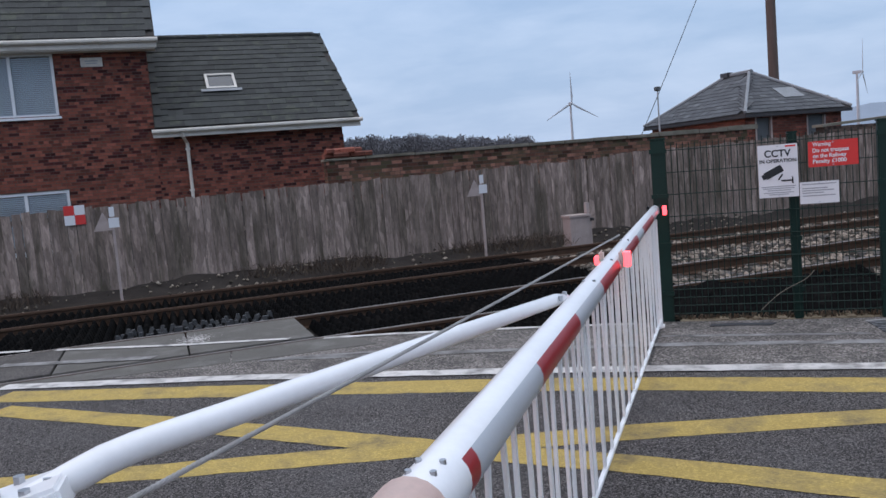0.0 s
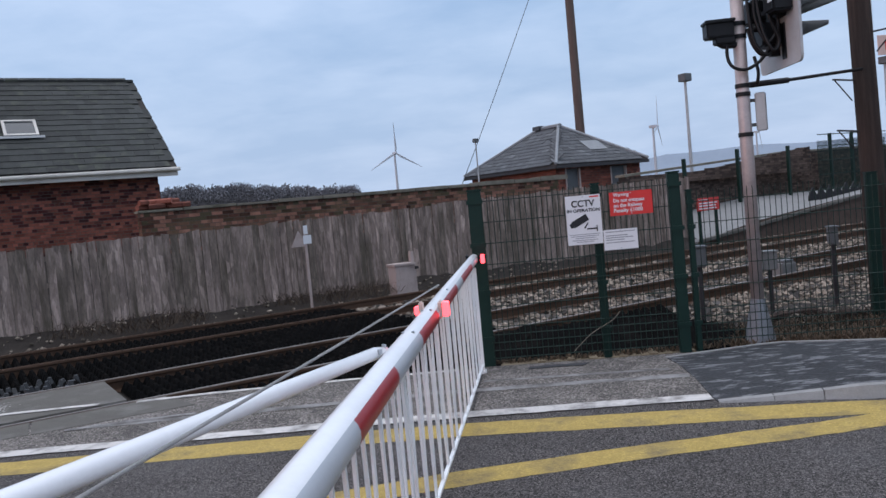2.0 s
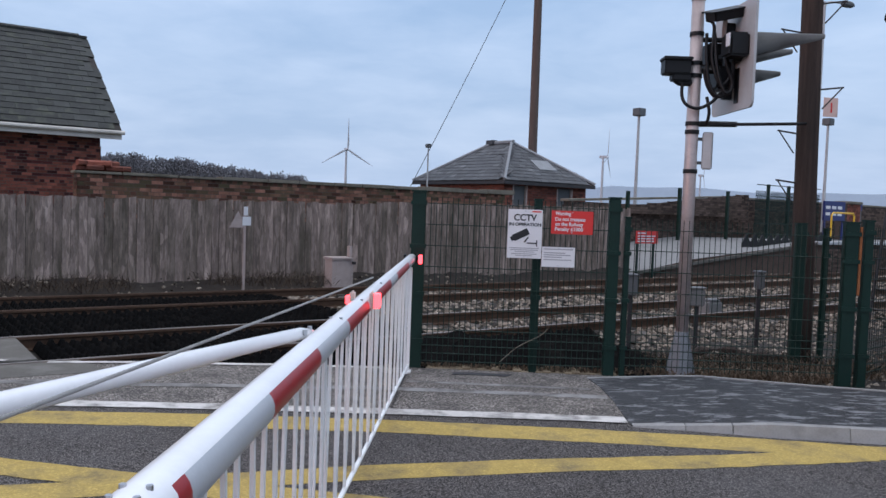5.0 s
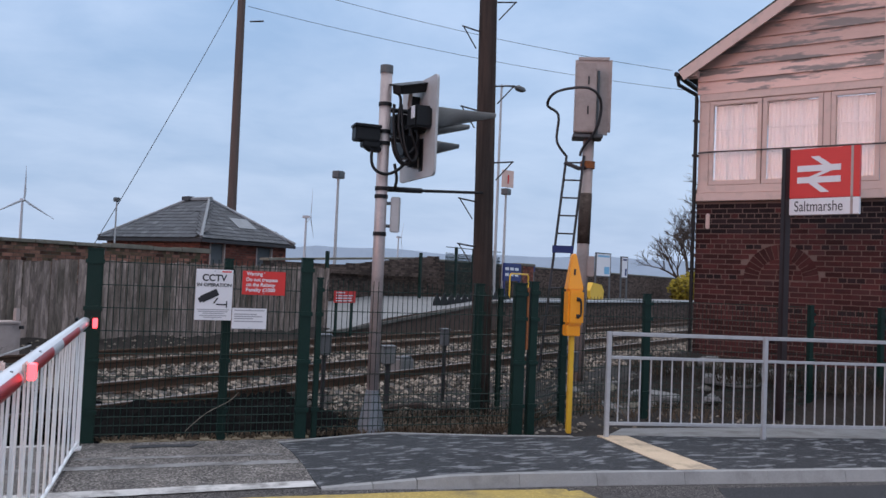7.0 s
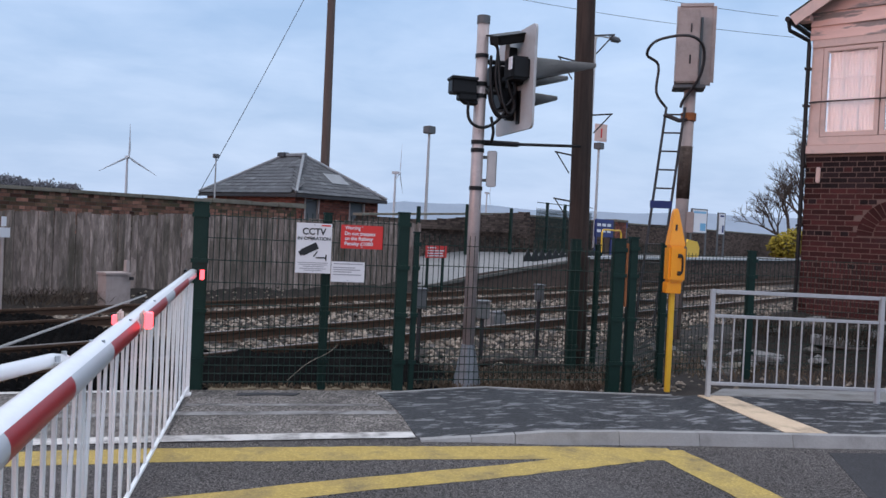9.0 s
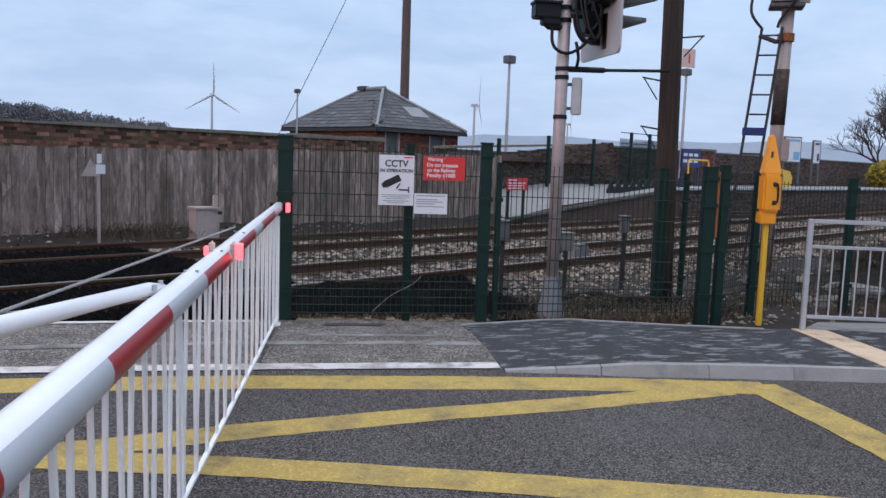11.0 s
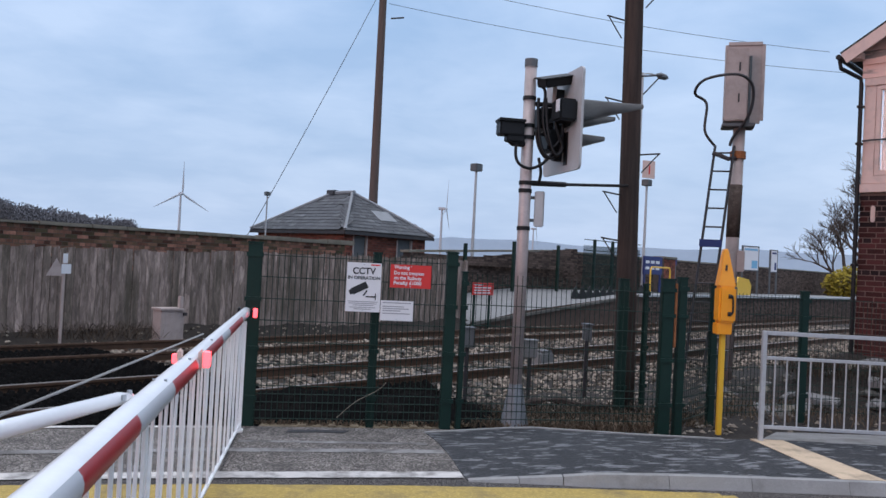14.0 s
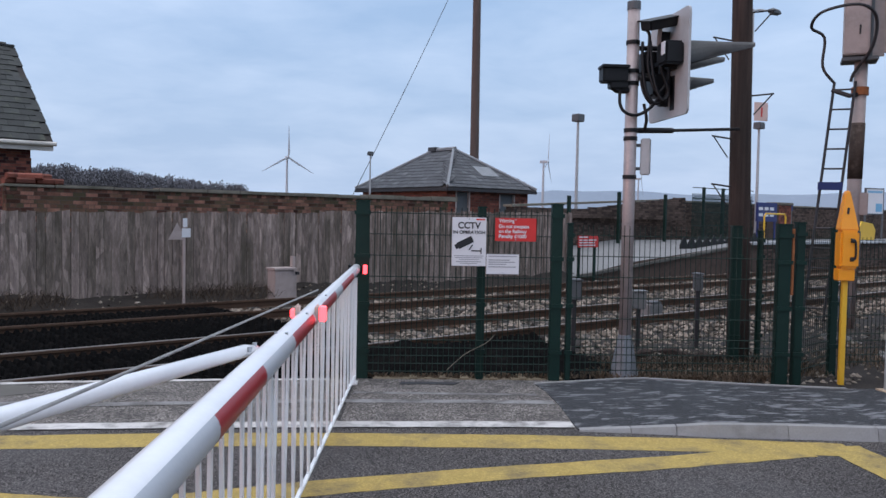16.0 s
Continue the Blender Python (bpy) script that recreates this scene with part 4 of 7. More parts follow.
# main roof and its gutter
RM = math.atan2(3.0, 3.3)
mroof = part("main_roof", (lambda b: (box(b, -6.2, 0.30, 0, 4.6, -0.07, 0.0, m=Matrix.Translation((0, VH - 0.45, 5.42)) @ Matrix.Rotation(RM, 4, "X")),
                                    box(b, -6.2, 0.30, -4.6, 0, -0.07, 0.0, m=Matrix.Translation((0, VH + 6.5, 5.42)) @ Matrix.Rotation(-RM, 4, "X")), b)[-1])(B()), MORTAR_DARK, house)
slope_slates(mroof, 4.6, 1.9, 1.73, pose(-4.32, VH - 0.46, 5.43), SLATE, gauge=0.28, wide=0.34, parts=200)
bm = B()
box(bm, -6.2, 0.32, VH - 0.40, VH - 0.33, 5.2, 5.36, 0.005)
part("fascia", bm, CREAM, house)
bm = B()
tube(bm, [(-6.2, VH - 0.46, 5.36), (0.36, VH - 0.46, 5.38)], 0.06, 8)
part("gutter", bm, CREAM, house, "cream plastic gutter")
bm = B()
box(bm, -6.0, 0.28, VH - 0.35, VH + 0.02, 5.17, 5.20)
part("soffit", bm, CREAM, house)
# plaque
bm = B()
box(bm, -1.48, -0.98, VH - 0.03, VH + 0.01, 4.83, 5.05, 0.01)
pl = part("plaque", bm, CREAM, house, "pale stone plaque")
part("plaque_writing", boxes("plaque_writing", [(-1.38, -1.08, VH - 0.034, VH - 0.029, 4.955, 4.98), (-1.36, -1.1, VH - 0.034, VH - 0.029, 4.90, 4.92)], SIGNGREY), None, pl)


def house_window(x0, x1, z0, z1):
    """A white casement in its opening, with slatted blinds behind the glass."""
    y = VH + 0.02
    w = part("window", (lambda b: (box(b, x0, x1, y, y + 0.09, z0, z0 + 0.07, 0.006), box(b, x0, x1, y, y + 0.09, z1 - 0.07, z1, 0.006),
                                   box(b, x0, x0 + 0.07, y, y + 0.09, z0 + 0.07, z1 - 0.07, 0.006), box(b, x1 - 0.07, x1, y, y + 0.09, z0 + 0.07, z1 - 0.07, 0.006),
                                   box(b, (x0 + x1) / 2 - 0.035, (x0 + x1) / 2 + 0.035, y + 0.01, y + 0.08, z0 + 0.07, z1 - 0.07), b)[-1])(B()), UPVC, house, "white framed casement window")
    g = part("pane", (lambda b: box(b, x0 + 0.07, x1 - 0.07, y + 0.04, y + 0.046, z0 + 0.07, z1 - 0.07))(B()), GLASS, w)
    g.visible_shadow = False
    cells = []
    z = z0 + 0.08
    while z < z1 - 0.1:
        cells.append((x0 + 0.08, x1 - 0.08, y + 0.10, y + 0.118, z, z + 0.036))
        z += 0.047
    part("blind", boxes("blind", cells, BLIND), None, w, "grey slatted blind")
    part("sill", (lambda b: box(b, x0 - 0.05, x1 + 0.05, y - 0.10, y + 0.02, z0 - 0.06, z0, 0.006))(B()), UPVC, w)
    part("reveal", (lambda b: box(b, x0, x1, y + 0.2, y + 0.22, z0, z1))(B()), ROOMDARK, w)


house_window(-4.05, -2.09, 3.67, 5.20)
house_window(-4.05, -2.09, 0.40, 1.88)

# ---- garden wall and pump hut ----
VW = 16.2
garden_wall = thing("garden_wall", "old mixed brick garden wall with a stone coping", "wall", TR)
brick_face(garden_wall, 10.3, 2.1, pose(3.2, VW, -0.15), BRICK_OLD, MORTAR, z_from=1.3, thick=0.3, parts=0)
brick_face(garden_wall, 0.3, 2.05, pose(3.2, VW + 0.3, -0.15, 0, 0, -90), BRICK_OLD, MORTAR, z_from=1.3, thick=0.2)
u = 3.15
while u < 13.3:
    ln = rnd(0.7, 1.1)
    bm = B()
    box(bm, u, u + ln - 0.012, VW - 0.05, VW + 0.35, 1.95, 1.99 + 0.008 * (u - 3) / 1.2 + rnd(-0.012, 0.016), 0.010)
    part("coping_stone", bm, COPING, garden_wall)
    u += ln
tile_stack = thing("stacked_tiles", "low pile of red ridge tiles on the wall end", "tiles", TR)
for k in range(9):
    bm = B()
    tube(bm, [(0, 0, 0), (0.3, 0, 0)], 0.06, 6)
    part("tile", bm, BRICK_RED, tile_stack, m=pose(3.2 + 0.17 * (k % 5) + rnd(-0.03, 0.03), VW + 0.12 + rnd(-0.05, 0.05), 2.06 + 0.09 * (k // 5), 0, 0, rnd(-30, 30)))

HU, HV = 15.75, 19.0           # the hut's near corner, along and across the line
HW, HD = 3.50, 4.6
hut = thing("pump_hut", "small brick hut with a hipped slate roof", "hut", TR)
brick_face(hut, HW, 2.5, pose(HU + 0.15, HV + 0.15, 0.0), BRICK_RED, MORTAR, z_from=0.8, holes=[(0.35, 0.95, 0.6, 2.35), (2.2, 2.9, 1.0, 2.3)])
brick_face(hut, HD, 2.5, pose(HU + 0.15, HV + 0.15 + HD, 0.0, 0, 0, -90), BRICK_RED, MORTAR, z_from=1.6)
bm = B()
box(bm, HU + 0.45, HU + 0.15 + HW, HV + 0.45, HV + 0.15 + HD, -0.2, 2.42)
part("inner_wall", bm, BRICK_GREY, hut)
for x0, x1, z0, z1, mt, nm in ((HU + 0.5, HU + 1.1, 0.6, 2.35, DARKGREY, "door"), (HU + 2.35, HU + 3.05, 1.0, 2.3, DARKGREY, "shutter")):
    part(nm, (lambda b: box(b, x0, x1, HV + 0.22, HV + 0.26, z0, z1))(B()), mt, hut)
    part("door_frame", (lambda b: (box(b, x0, x0 + 0.05, HV + 0.14, HV + 0.22, z0, z1), box(b, x1 - 0.05, x1, HV + 0.14, HV + 0.22, z0, z1), b)[-1])(B()), CABINET, hut)
# hipped roof: eave rectangle to a short ridge
e0, e1, f0, f1, ze, zr = HU + 0.0, HU + HW + 0.36, HV - 0.06, HV + HD + 0.42, 2.45, 3.79
ra, rb = (e0 + e1) / 2, (f0 + f1) / 2
r0, r1 = (ra, f0 + 2.05), (ra, 22.05)
bm = B()
c = [bm.verts.new(p) for p in ((e0, f0, ze), (e1, f0, ze), (e1, f1, ze), (e0, f1, ze))]
q0, q1 = bm.verts.new((*r0, zr)), bm.verts.new((*r1, zr))
for f in ((c[0], c[1], q0), (c[1], c[2], q1, q0), (c[2], c[3], q1), (c[3], c[0], q0, q1), (c[3], c[2], c[1], c[0])):
    bm.faces.new(f)
hroof = part("hip_roof", bm, MORTAR_DARK, hut)
wide = e1 - e0
slope_slates(hroof, wide, r0[1] - f0, zr - ze, pose(e0, f0, ze + 0.005), SLATE_BLUE, gauge=0.2, wide=0.3, trim=lambda x, f: wide / 2 * f < x < wide - wide / 2 * f)
deep = f1 - f0
slope_slates(hroof, deep, ra - e0, zr - ze, pose(e0, f1, ze + 0.005, 0, 0, -90), SLATE_BLUE, gauge=0.2, wide=0.3, trim=lambda x, f: (f1 - r1[1]) * f < x < deep - (r0[1] - f0) * f)
bm = B()
tube(bm, [(e0, f0, ze + 0.05), (*r0, zr + 0.06)], 0.05, 6)
tube(bm, [(e1, f0, ze + 0.05), (*r0, zr + 0.06)], 0.05, 6)
tube(bm, [(e0, f1, ze + 0.05), (*r1, zr + 0.06)], 0.05, 6)
tube(bm, [(r0[0], r0[1] - 0.1, zr + 0.06), (r1[0], r1[1] + 0.1, zr + 0.06)], 0.07, 6)
part("hip_tiles", bm, SLATE_PALE, hroof)
part("patch", (lambda b: box(b, 1.95, 2.7, 0.75, 1.35, 0.035, 0.05))(B()), SLATE_PALE, hroof, "pale lead patch of the roof", m=pose(e0, f0, ze + 0.005) @ Matrix.Rotation(math.atan2(zr - ze, r0[1] - f0), 4, "X"))
part("vent", (lambda b: box(b, ra - 0.12, ra + 0.12, r1[1] - 0.2, r1[1] + 0.2, zr, zr + 0.16, 0.02))(B()), SLATE_BLUE, hroof)
bm = B()
box(bm, e0, e1, f0 - 0.02, f0 + 0.02, ze - 0.1, ze + 0.0)
box(bm, e0 - 0.02, e0 + 0.02, f0, f1, ze - 0.1, ze + 0.0)
part("fascia", bm, BLACKIRON, hut)

# ---- signal box ----
BU, BV0, BV1 = 18.75, 1.7, 5.7
BS = 0.66          # the box is laid out larger and drawn down to its true size
BZ = -1.25         # foot of the walls in that layout
signal_box = thing("signal_box", "old railway signal box, plum brick below and flaking pink boarding above", "signal box", Matrix.Translation(Vector((0.147, -0.108, 1.538)) * (1 - BS)) @ Matrix.Scale(BS, 4) @ TR)


BVW = BV1 - 0.2      # far corner of the walls


def in_arch(x, z):
    d = math.hypot(x - (BVW - 3.65), z - 1.84 + BZ)
    return z > 1.82 - BZ and d < 0.80


# face towards the crossing: x runs from the far corner (v=5.7) to the near one
brick_face(signal_box, 3.8, 3.62 - BZ, pose(BU, BVW, BZ, 0, 0, -90), BRICK_BOX, MORTAR_PALE, skip=in_arch, parts=300, alt=BRICK_DARK, prob_alt=0.35, dark_over=2.75 - BZ, joint=0.02, size=1 / BS)
# canted corner and the side beyond it
brick_face(signal_box, 2.2, 3.62 - BZ, pose(BU + 0.01, BV0, BZ, 0, 0, -45), BRICK_BOX, MORTAR, alt=BRICK_DARK, prob_alt=0.3, dark_over=2.75 - BZ, joint=0.017, size=1 / BS)
brick_face(signal_box, 5.4, 3.62 - BZ, pose(BU + 1.57, BV0 - 1.56, BZ), BRICK_BOX, MORTAR, alt=BRICK_DARK, prob_alt=0.3, dark_over=2.75 - BZ, joint=0.017, size=1 / BS)
bm = B()
box(bm, BU + 0.3, BU + 7, BV0 + 0.3, BVW - 0.02, BZ, 3.6)
box(bm, BU + 1.9, BU + 6.9, BV0 - 1.2, BV0 + 0.28, BZ, 3.6)
part("rear_wall", bm, BRICK_BOX, signal_box)
am = pose(BU - 0.008, 3.65, 1.84, 0, 0, -90)
for k in range(17):
    a = math.pi * (k + 0.5) / 17
    bm = B()
    box(bm, -0.05, 0.05, -0.012, 0.05, 0.46, 0.765)
    bm.verts.ensure_lookup_table()
    for v in bm.verts:
        v.co.x *= 1.25 if v.co.z > 0.6 else 0.7
    part("arch_brick", bm, BRICK_BOX, signal_box, m=am @ Matrix.Translation((0, 0.006, 0)) @ Matrix.Rotation(math.pi / 2 - a, 4, "Y"))
infill = []
for r in range(4):
    z = r * 0.113
    hw = math.sqrt(max(0.44 ** 2 - (z + 0.03) ** 2, 0.0))
    x = -hw
    while x < hw - 0.05:
        infill.append((x + 0.01, min(x + 0.33, hw), -0.004, 0.05, z + 0.01, z + 0.103))
        x += 0.34
tagged(part("arch_infill", boxes("arch_infill", infill, BRICK_BOX), None, signal_box, m=am), kind="stuff")
# sill band
part("sill_band", (lambda b: (box(b, BU - 0.10, BU + 0.03, BV0 - 0.08, BVW + 0.05, 3.58, 3.76, 0.01), box(b, 0.06, 2.2, -0.09, 0.03, 3.58, 3.755, 0.01, m=pose(BU, BV0, 0, 0, 0, -45)), box(b, BU + 1.6, BU + 7, BV0 - 1.66, BV0 - 1.53, 3.58, 3.75, 0.01), b)[-1])(B()), PINK_TRIM, signal_box)


def box_window(parent, x0, x1, z0, z1, m, cols=3, rows=3):
    w = part("window", (lambda b: (box(b, x0, x1, -0.03, 0.06, z0, z0 + 0.10, 0.006), box(b, x0, x1, -0.03, 0.06, z1 - 0.09, z1, 0.006),
                                   box(b, x0, x0 + 0.09, -0.03, 0.06, z0 + 0.10, z1 - 0.09, 0.006), box(b, x1 - 0.09, x1, -0.03, 0.06, z0 + 0.10, z1 - 0.09, 0.006), b)[-1])(B()), PINK_TRIM, parent, m=m)
    bars = []
    gx0, gx1, gz0, gz1 = x0 + 0.09, x1 - 0.09, z0 + 0.10, z1 - 0.09
    for k in range(1, cols):
        x = gx0 + (gx1 - gx0) * k / cols
        bars.append((x - 0.012, x + 0.012, 0.0, 0.035, gz0, gz1))
    for k in range(1, rows):
        z = gz0 + (gz1 - gz0) * k / rows
        bars.append((gx0, gx1, 0.001, 0.034, z - 0.012, z + 0.012))
    for c_ in bars:
        part("glazing_bar", boxes("glazing_bar", [c_], UPVC), None, w)
    g = part("pane", (lambda b: box(b, gx0, gx1, 0.012, 0.016, gz0, gz1))(B()), GLASS, w)
    g.visible_shadow = False
    bm = B()
    n = 40
    pv = None
    for i in range(n + 1):
        x = gx0 + (gx1 - gx0) * i / n
        y = 0.16 + 0.03 * math.sin(i * 1.7) + 0.015 * math.sin(i * 4.1)
        cur = (bm.verts.new((x, y, gz0)), bm.verts.new((x, y, gz1)))
        if pv:
            bm.faces.new((pv[0], cur[0], cur[1], pv[1]))
        pv = cur
    part("net_curtain", bm, CURTAIN, w, "net curtain tinted with sky blue behind the glass", smooth=True)
    part("room_behind", (lambda b: box(b, gx0 - 0.05, gx1 + 0.05, 0.35, 0.4, gz0 - 0.05, gz1 + 0.05))(B()), ROOMDARK, w)


fm = pose(BU, BV1, 0, 0, 0, -90)          # x from v=5.7 towards v=1.7
box_window(signal_box, 0.45, 1.58, 3.95, 5.86, fm)
box_window(signal_box, 1.60, 2.82, 3.95, 5.86, fm)
box_window(signal_box, 2.98, 3.90, 3.95, 5.86, fm, cols=2)
posts = [(0.21, 0.44), (2.83, 2.97), (3.91, 4.0)]
for a, b_ in posts:
    part("corner_post", (lambda b: box(b, a, b_, -0.02, 0.12, 3.76, 5.9, 0.006))(B()), PINK_TRIM, signal_box, m=fm)
for z0, z1 in ((5.87, 6.05), (3.77, 3.94)):
    part("head_rail", (lambda b: box(b, 0.21, 4.0, -0.05, 0.12, z0, z1, 0.008))(B()), PINK_TRIM, signal_box, m=fm)
# weatherboards of the gable
GE, GR = 6.75, 9.25
z, k = 6.06, 0
while z < 9.1:
    half = 3.84 if z < GE - 0.12 else max(3.84 * (GR - 0.12 - z) / (GR - GE), 0.05)
    bm = B()
    box(bm, 4.0 - half, 4.0 + half, -0.06, -0.012, z - 0.02, z + 0.315)
    bm.verts.ensure_lookup_table()
    for v in bm.verts:
        if v.co.z > z + 0.2 and v.co.y < -0.02:
            v.co.y = -0.016
    part("weatherboard", bm, PINK, signal_box, m=fm)
    z += 0.295
bm = B()
box(bm, 0.2, 7.8, 0.0, 0.1, 5.9 + 0.15, 6.6)
box(bm, 4.2, 8.0, 0.1, 2.2, 6.06, 6.12)
part("gable_back", bm, PINK, signal_box, m=fm)
part("corner_board", (lambda b: box(b, 3.95, 4.04, -0.06, 0.03, 3.76, 7.9, 0.006))(B()), PINK_TRIM, signal_box, m=fm)
# roof with bargeboards
ang = math.atan2(GR - GE, 4.0)
sr = part("roof", (lambda b: (box(b, 0, 4.94, -0.35, 7.3, -0.02, 0.07, m=fm @ Matrix.Translation((-0.19, 0, GE - 0.22)) @ Matrix.Rotation(-ang, 4, "Y")),
                              box(b, -4.94, 0, -0.35, 7.3, -0.02, 0.07, m=fm @ Matrix.Translation((8.19, 0, GE - 0.22)) @ Matrix.Rotation(ang, 4, "Y")), b)[-1])(B()), SLATE, signal_box)
part("bargeboard", (lambda b: (box(b, 0, 4.93, -0.40, -0.36, -0.24, 0.0, m=fm @ Matrix.Translation((-0.19, 0, GE - 0.21)) @ Matrix.Rotation(-ang, 4, "Y")), b)[-1])(B()), PINK_TRIM, signal_box)
part("bargeboard", (lambda b: (box(b, -4.93, 0, -0.40, -0.36, -0.24, 0.0, m=fm @ Matrix.Translation((8.19, 0, GE - 0.21)) @ Matrix.Rotation(ang, 4, "Y")), b)[-1])(B()), PINK_TRIM, signal_box)
part("eave_bracket", (lambda b: box(b, -0.05, 0.2, -0.3, -0.05, 6.42, 6.58, 0.01))(B()), PINK_TRIM, signal_box, m=fm)
bm = B()
tube(bm, [(-0.42, -0.45, GE - 0.28), (-0.42, 7.2, GE - 0.30)], 0.06, 8)
tube(bm, [(-0.42, -0.35, GE - 0.30), (-0.40, -0.32, GE - 0.5), (-0.05, -0.12, GE - 0.72), (-0.04, -0.10, GE - 0.85), (-0.04, -0.10, BZ)], 0.045, 8)
for zz in (5.4, 4.6, 3.3, 2.0):
    box(bm, -0.10, 0.02, -0.16, 0.0, zz, zz + 0.05)
part("drainpipe", bm, BLACK, signal_box, "black gutter and drainpipe", m=fm @ pose(0.2, 0, 0))
bm = B()
tube(bm, [(0.22, -0.10, 4.68), (0.34, -0.12, 4.69), (4.1, -0.12, 4.69)], 0.018, 6)
for x in (0.3, 1.6, 2.9):
    tube(bm, [(x, -0.12, 4.69), (x, 0.0, 4.69)], 0.012, 6)
part("guard_rail", bm, BLACKIRON, signal_box, "iron window cleaning rail", m=fm)
part("insulator", (lambda b: box(b, 0.0, 0.09, -0.05, 0.0, 2.95, 3.3, 0.02))(B()), PINK_TRIM, signal_box, m=fm @ pose(0.42, 0, 0))
# side windows
sm_ = pose(BU + 0.01, BV0, 0, 0, 0, -45)
box_window(signal_box, 0.36, 1.9, 3.95, 5.95, sm_)
part("side_head", (lambda b: (box(b, 0.05, 2.2, -0.03, 0.1, 5.96, 6.05), box(b, 0.05, 2.2, -0.03, 0.1, 3.77, 3.94), box(b, 0.05, 0.35, -0.028, 0.1, 3.95, 5.95), box(b, 1.91, 2.2, -0.028, 0.1, 3.95, 5.95), box(b, 2.2, 7.0, 0.0, 0.1, 3.77, 6.05, m=pose(-0.635, -0.01, 0, 0, 0, 45) @ pose(0, -1.56, 0)), b)[-1])(B()), PINK_TRIM, signal_box, m=sm_)

part("loose_board", (lambda b: box(b, -0.07, 0.07, -0.04, 0.0, 0, 0.9, 0.01, m=pose(0.42, -0.06, 5.05, 0, 32, 0)))(B()), PINK_TRIM, signal_box, "broken board hanging across the window", m=sm_)

# ---- barrier arm ----
NEAR, TIP = Vector((-0.602, 0.50, 0.864)), Vector((-0.31, 7.42, 1.06))
barrier = thing("barrier_arm", "lowered white crossing barrier with red bands and a rod skirt", "barrier")
AX = (TIP - NEAR).normalized()
SD = AX.cross(Vector((0, 0, 1))).normalized()
UP = SD.cross(AX)
BLEN = (TIP - NEAR).length


def on_arm(y, side=0.0, up=0.0):
    p = NEAR + AX * ((y - NEAR.y) / AX.y)
    return p + SD * side + UP * up


NP = 20


def arc_line(pts, n):
    """Finer points along a line of points."""
    return [pts[i].lerp(pts[i + 1], k / n) for i in range(len(pts) - 1) for k in range(n)] + [pts[-1]]


prof = [(0.070 * math.cos(a), 0.070 * math.sin(a)) for a in [math.pi * (99 - 18 * k) / 180 for k in range(NP)]]
# 1: red band; 2: grey painted for shade on the boom's side
bands = [(1.54, 1.61, 1), (1.61, 2.30, 2), (2.30, 3.00, 1), (3.00, 3.68, 2), (3.68, 4.33, 1), (4.33, 4.72, 2), (4.72, 5.40, 1), (5.40, 5.82, 2), (5.82, 6.7, 1), (6.7, 7.1, 2)]
ys = sorted({0.50, 7.42, *[b[0] for b in bands], *[b[1] for b in bands]})
bm = B()
rings = []
for y in ys:
    k = 1.08 - 0.46 * (y / 7.4)
    rings.append([bm.verts.new(on_arm(y, a * k, b * k)) for a, b in prof])
for i, (p, q) in enumerate(zip(rings, rings[1:])):
    yc = (ys[i] + ys[i + 1]) / 2
    kind = next((b[2] for b in bands if b[0] < yc < b[1]), 0)
    for j in range(NP):
        f = bm.faces.new((p[j], p[(j + 1) % NP], q[(j + 1) % NP], q[j]))
        f.smooth = True
        f.material_index = kind if 3 <= j <= 8 or (13 <= j <= 16 and kind == 1) else 0
bm.faces.new(rings[0]); bm.faces.new(list(reversed(rings[-1])))
arm = part("boom", bm, [BOOMWHITE, BOOMRED, BOOMGREY], barrier, smooth=False)
bm = B()
for y in (1.42, 1.48, 3.62, 4.25, 5.05):
    rr = 0.070 * (1.08 - 0.46 * y / 7.4)
    for s in (-0.4, 0.4):
        part("bolt", tube(B(), [on_arm(y, rr * s, rr * 0.80), on_arm(y, rr * s, rr * 0.92 + 0.007)], 0.0075, 6), STEEL, arm)
bm = B()
ring2 = []
for y in (0.62, 1.36):
    ring2.append([bm.verts.new(on_arm(y, a * 1.20, b * 1.20)) for a, b in prof])
for j in range(NP):
    bm.faces.new((ring2[0][j], ring2[0][(j + 1) % NP], ring2[1][(j + 1) % NP], ring2[1][j])).smooth = True
bm.faces.new(ring2[0]); bm.faces.new(list(reversed(ring2[1])))
part("collar", bm, PINK_TRIM, arm, "pinkish white collar")
# brace and its brackets
bm = B()
tube(bm, [(-1.25, 1.02, 0.998), (-1.20, 1.075, 1.022), (-1.165, 1.14, 1.040), (-1.145, 1.195, 1.050), (-1.12, 1.26, 1.055), (-1.09, 1.36, 1.052), (-0.84, 2.24, 1.025), (-0.56, 3.22, 0.995), (-0.535, 3.33, 0.98)], [0.030, 0.031, 0.032, 0.032, 0.032, 0.032, 0.030, 0.026, 0.020], 16)
brace = part("brace", bm, BOOMWHITE, barrier, "white tubular side brace", smooth=True)
part("bracket", (lambda b: box(b, -0.10, 0.07, -0.07, 0.07, -0.03, 0.03, 0.008, m=pose(-1.20, 1.06, 1.018, 0, -12, 32)))(B()), BOOMWHITE, barrier)
part("cross_bar", (lambda b: box(b, -0.66, 0.0, -0.025, 0.025, -0.02, 0.02, 0.004, m=pose(-0.58, 1.03, 1.012, 0, -1, 0)))(B()), BOOMWHITE, barrier)
for y in (3.19, 3.30):
    part("clamp_bolt", tube(B(), [(-0.535, y, 0.995), (-0.535, y, 1.016)], 0.010, 6), STEEL, barrier)
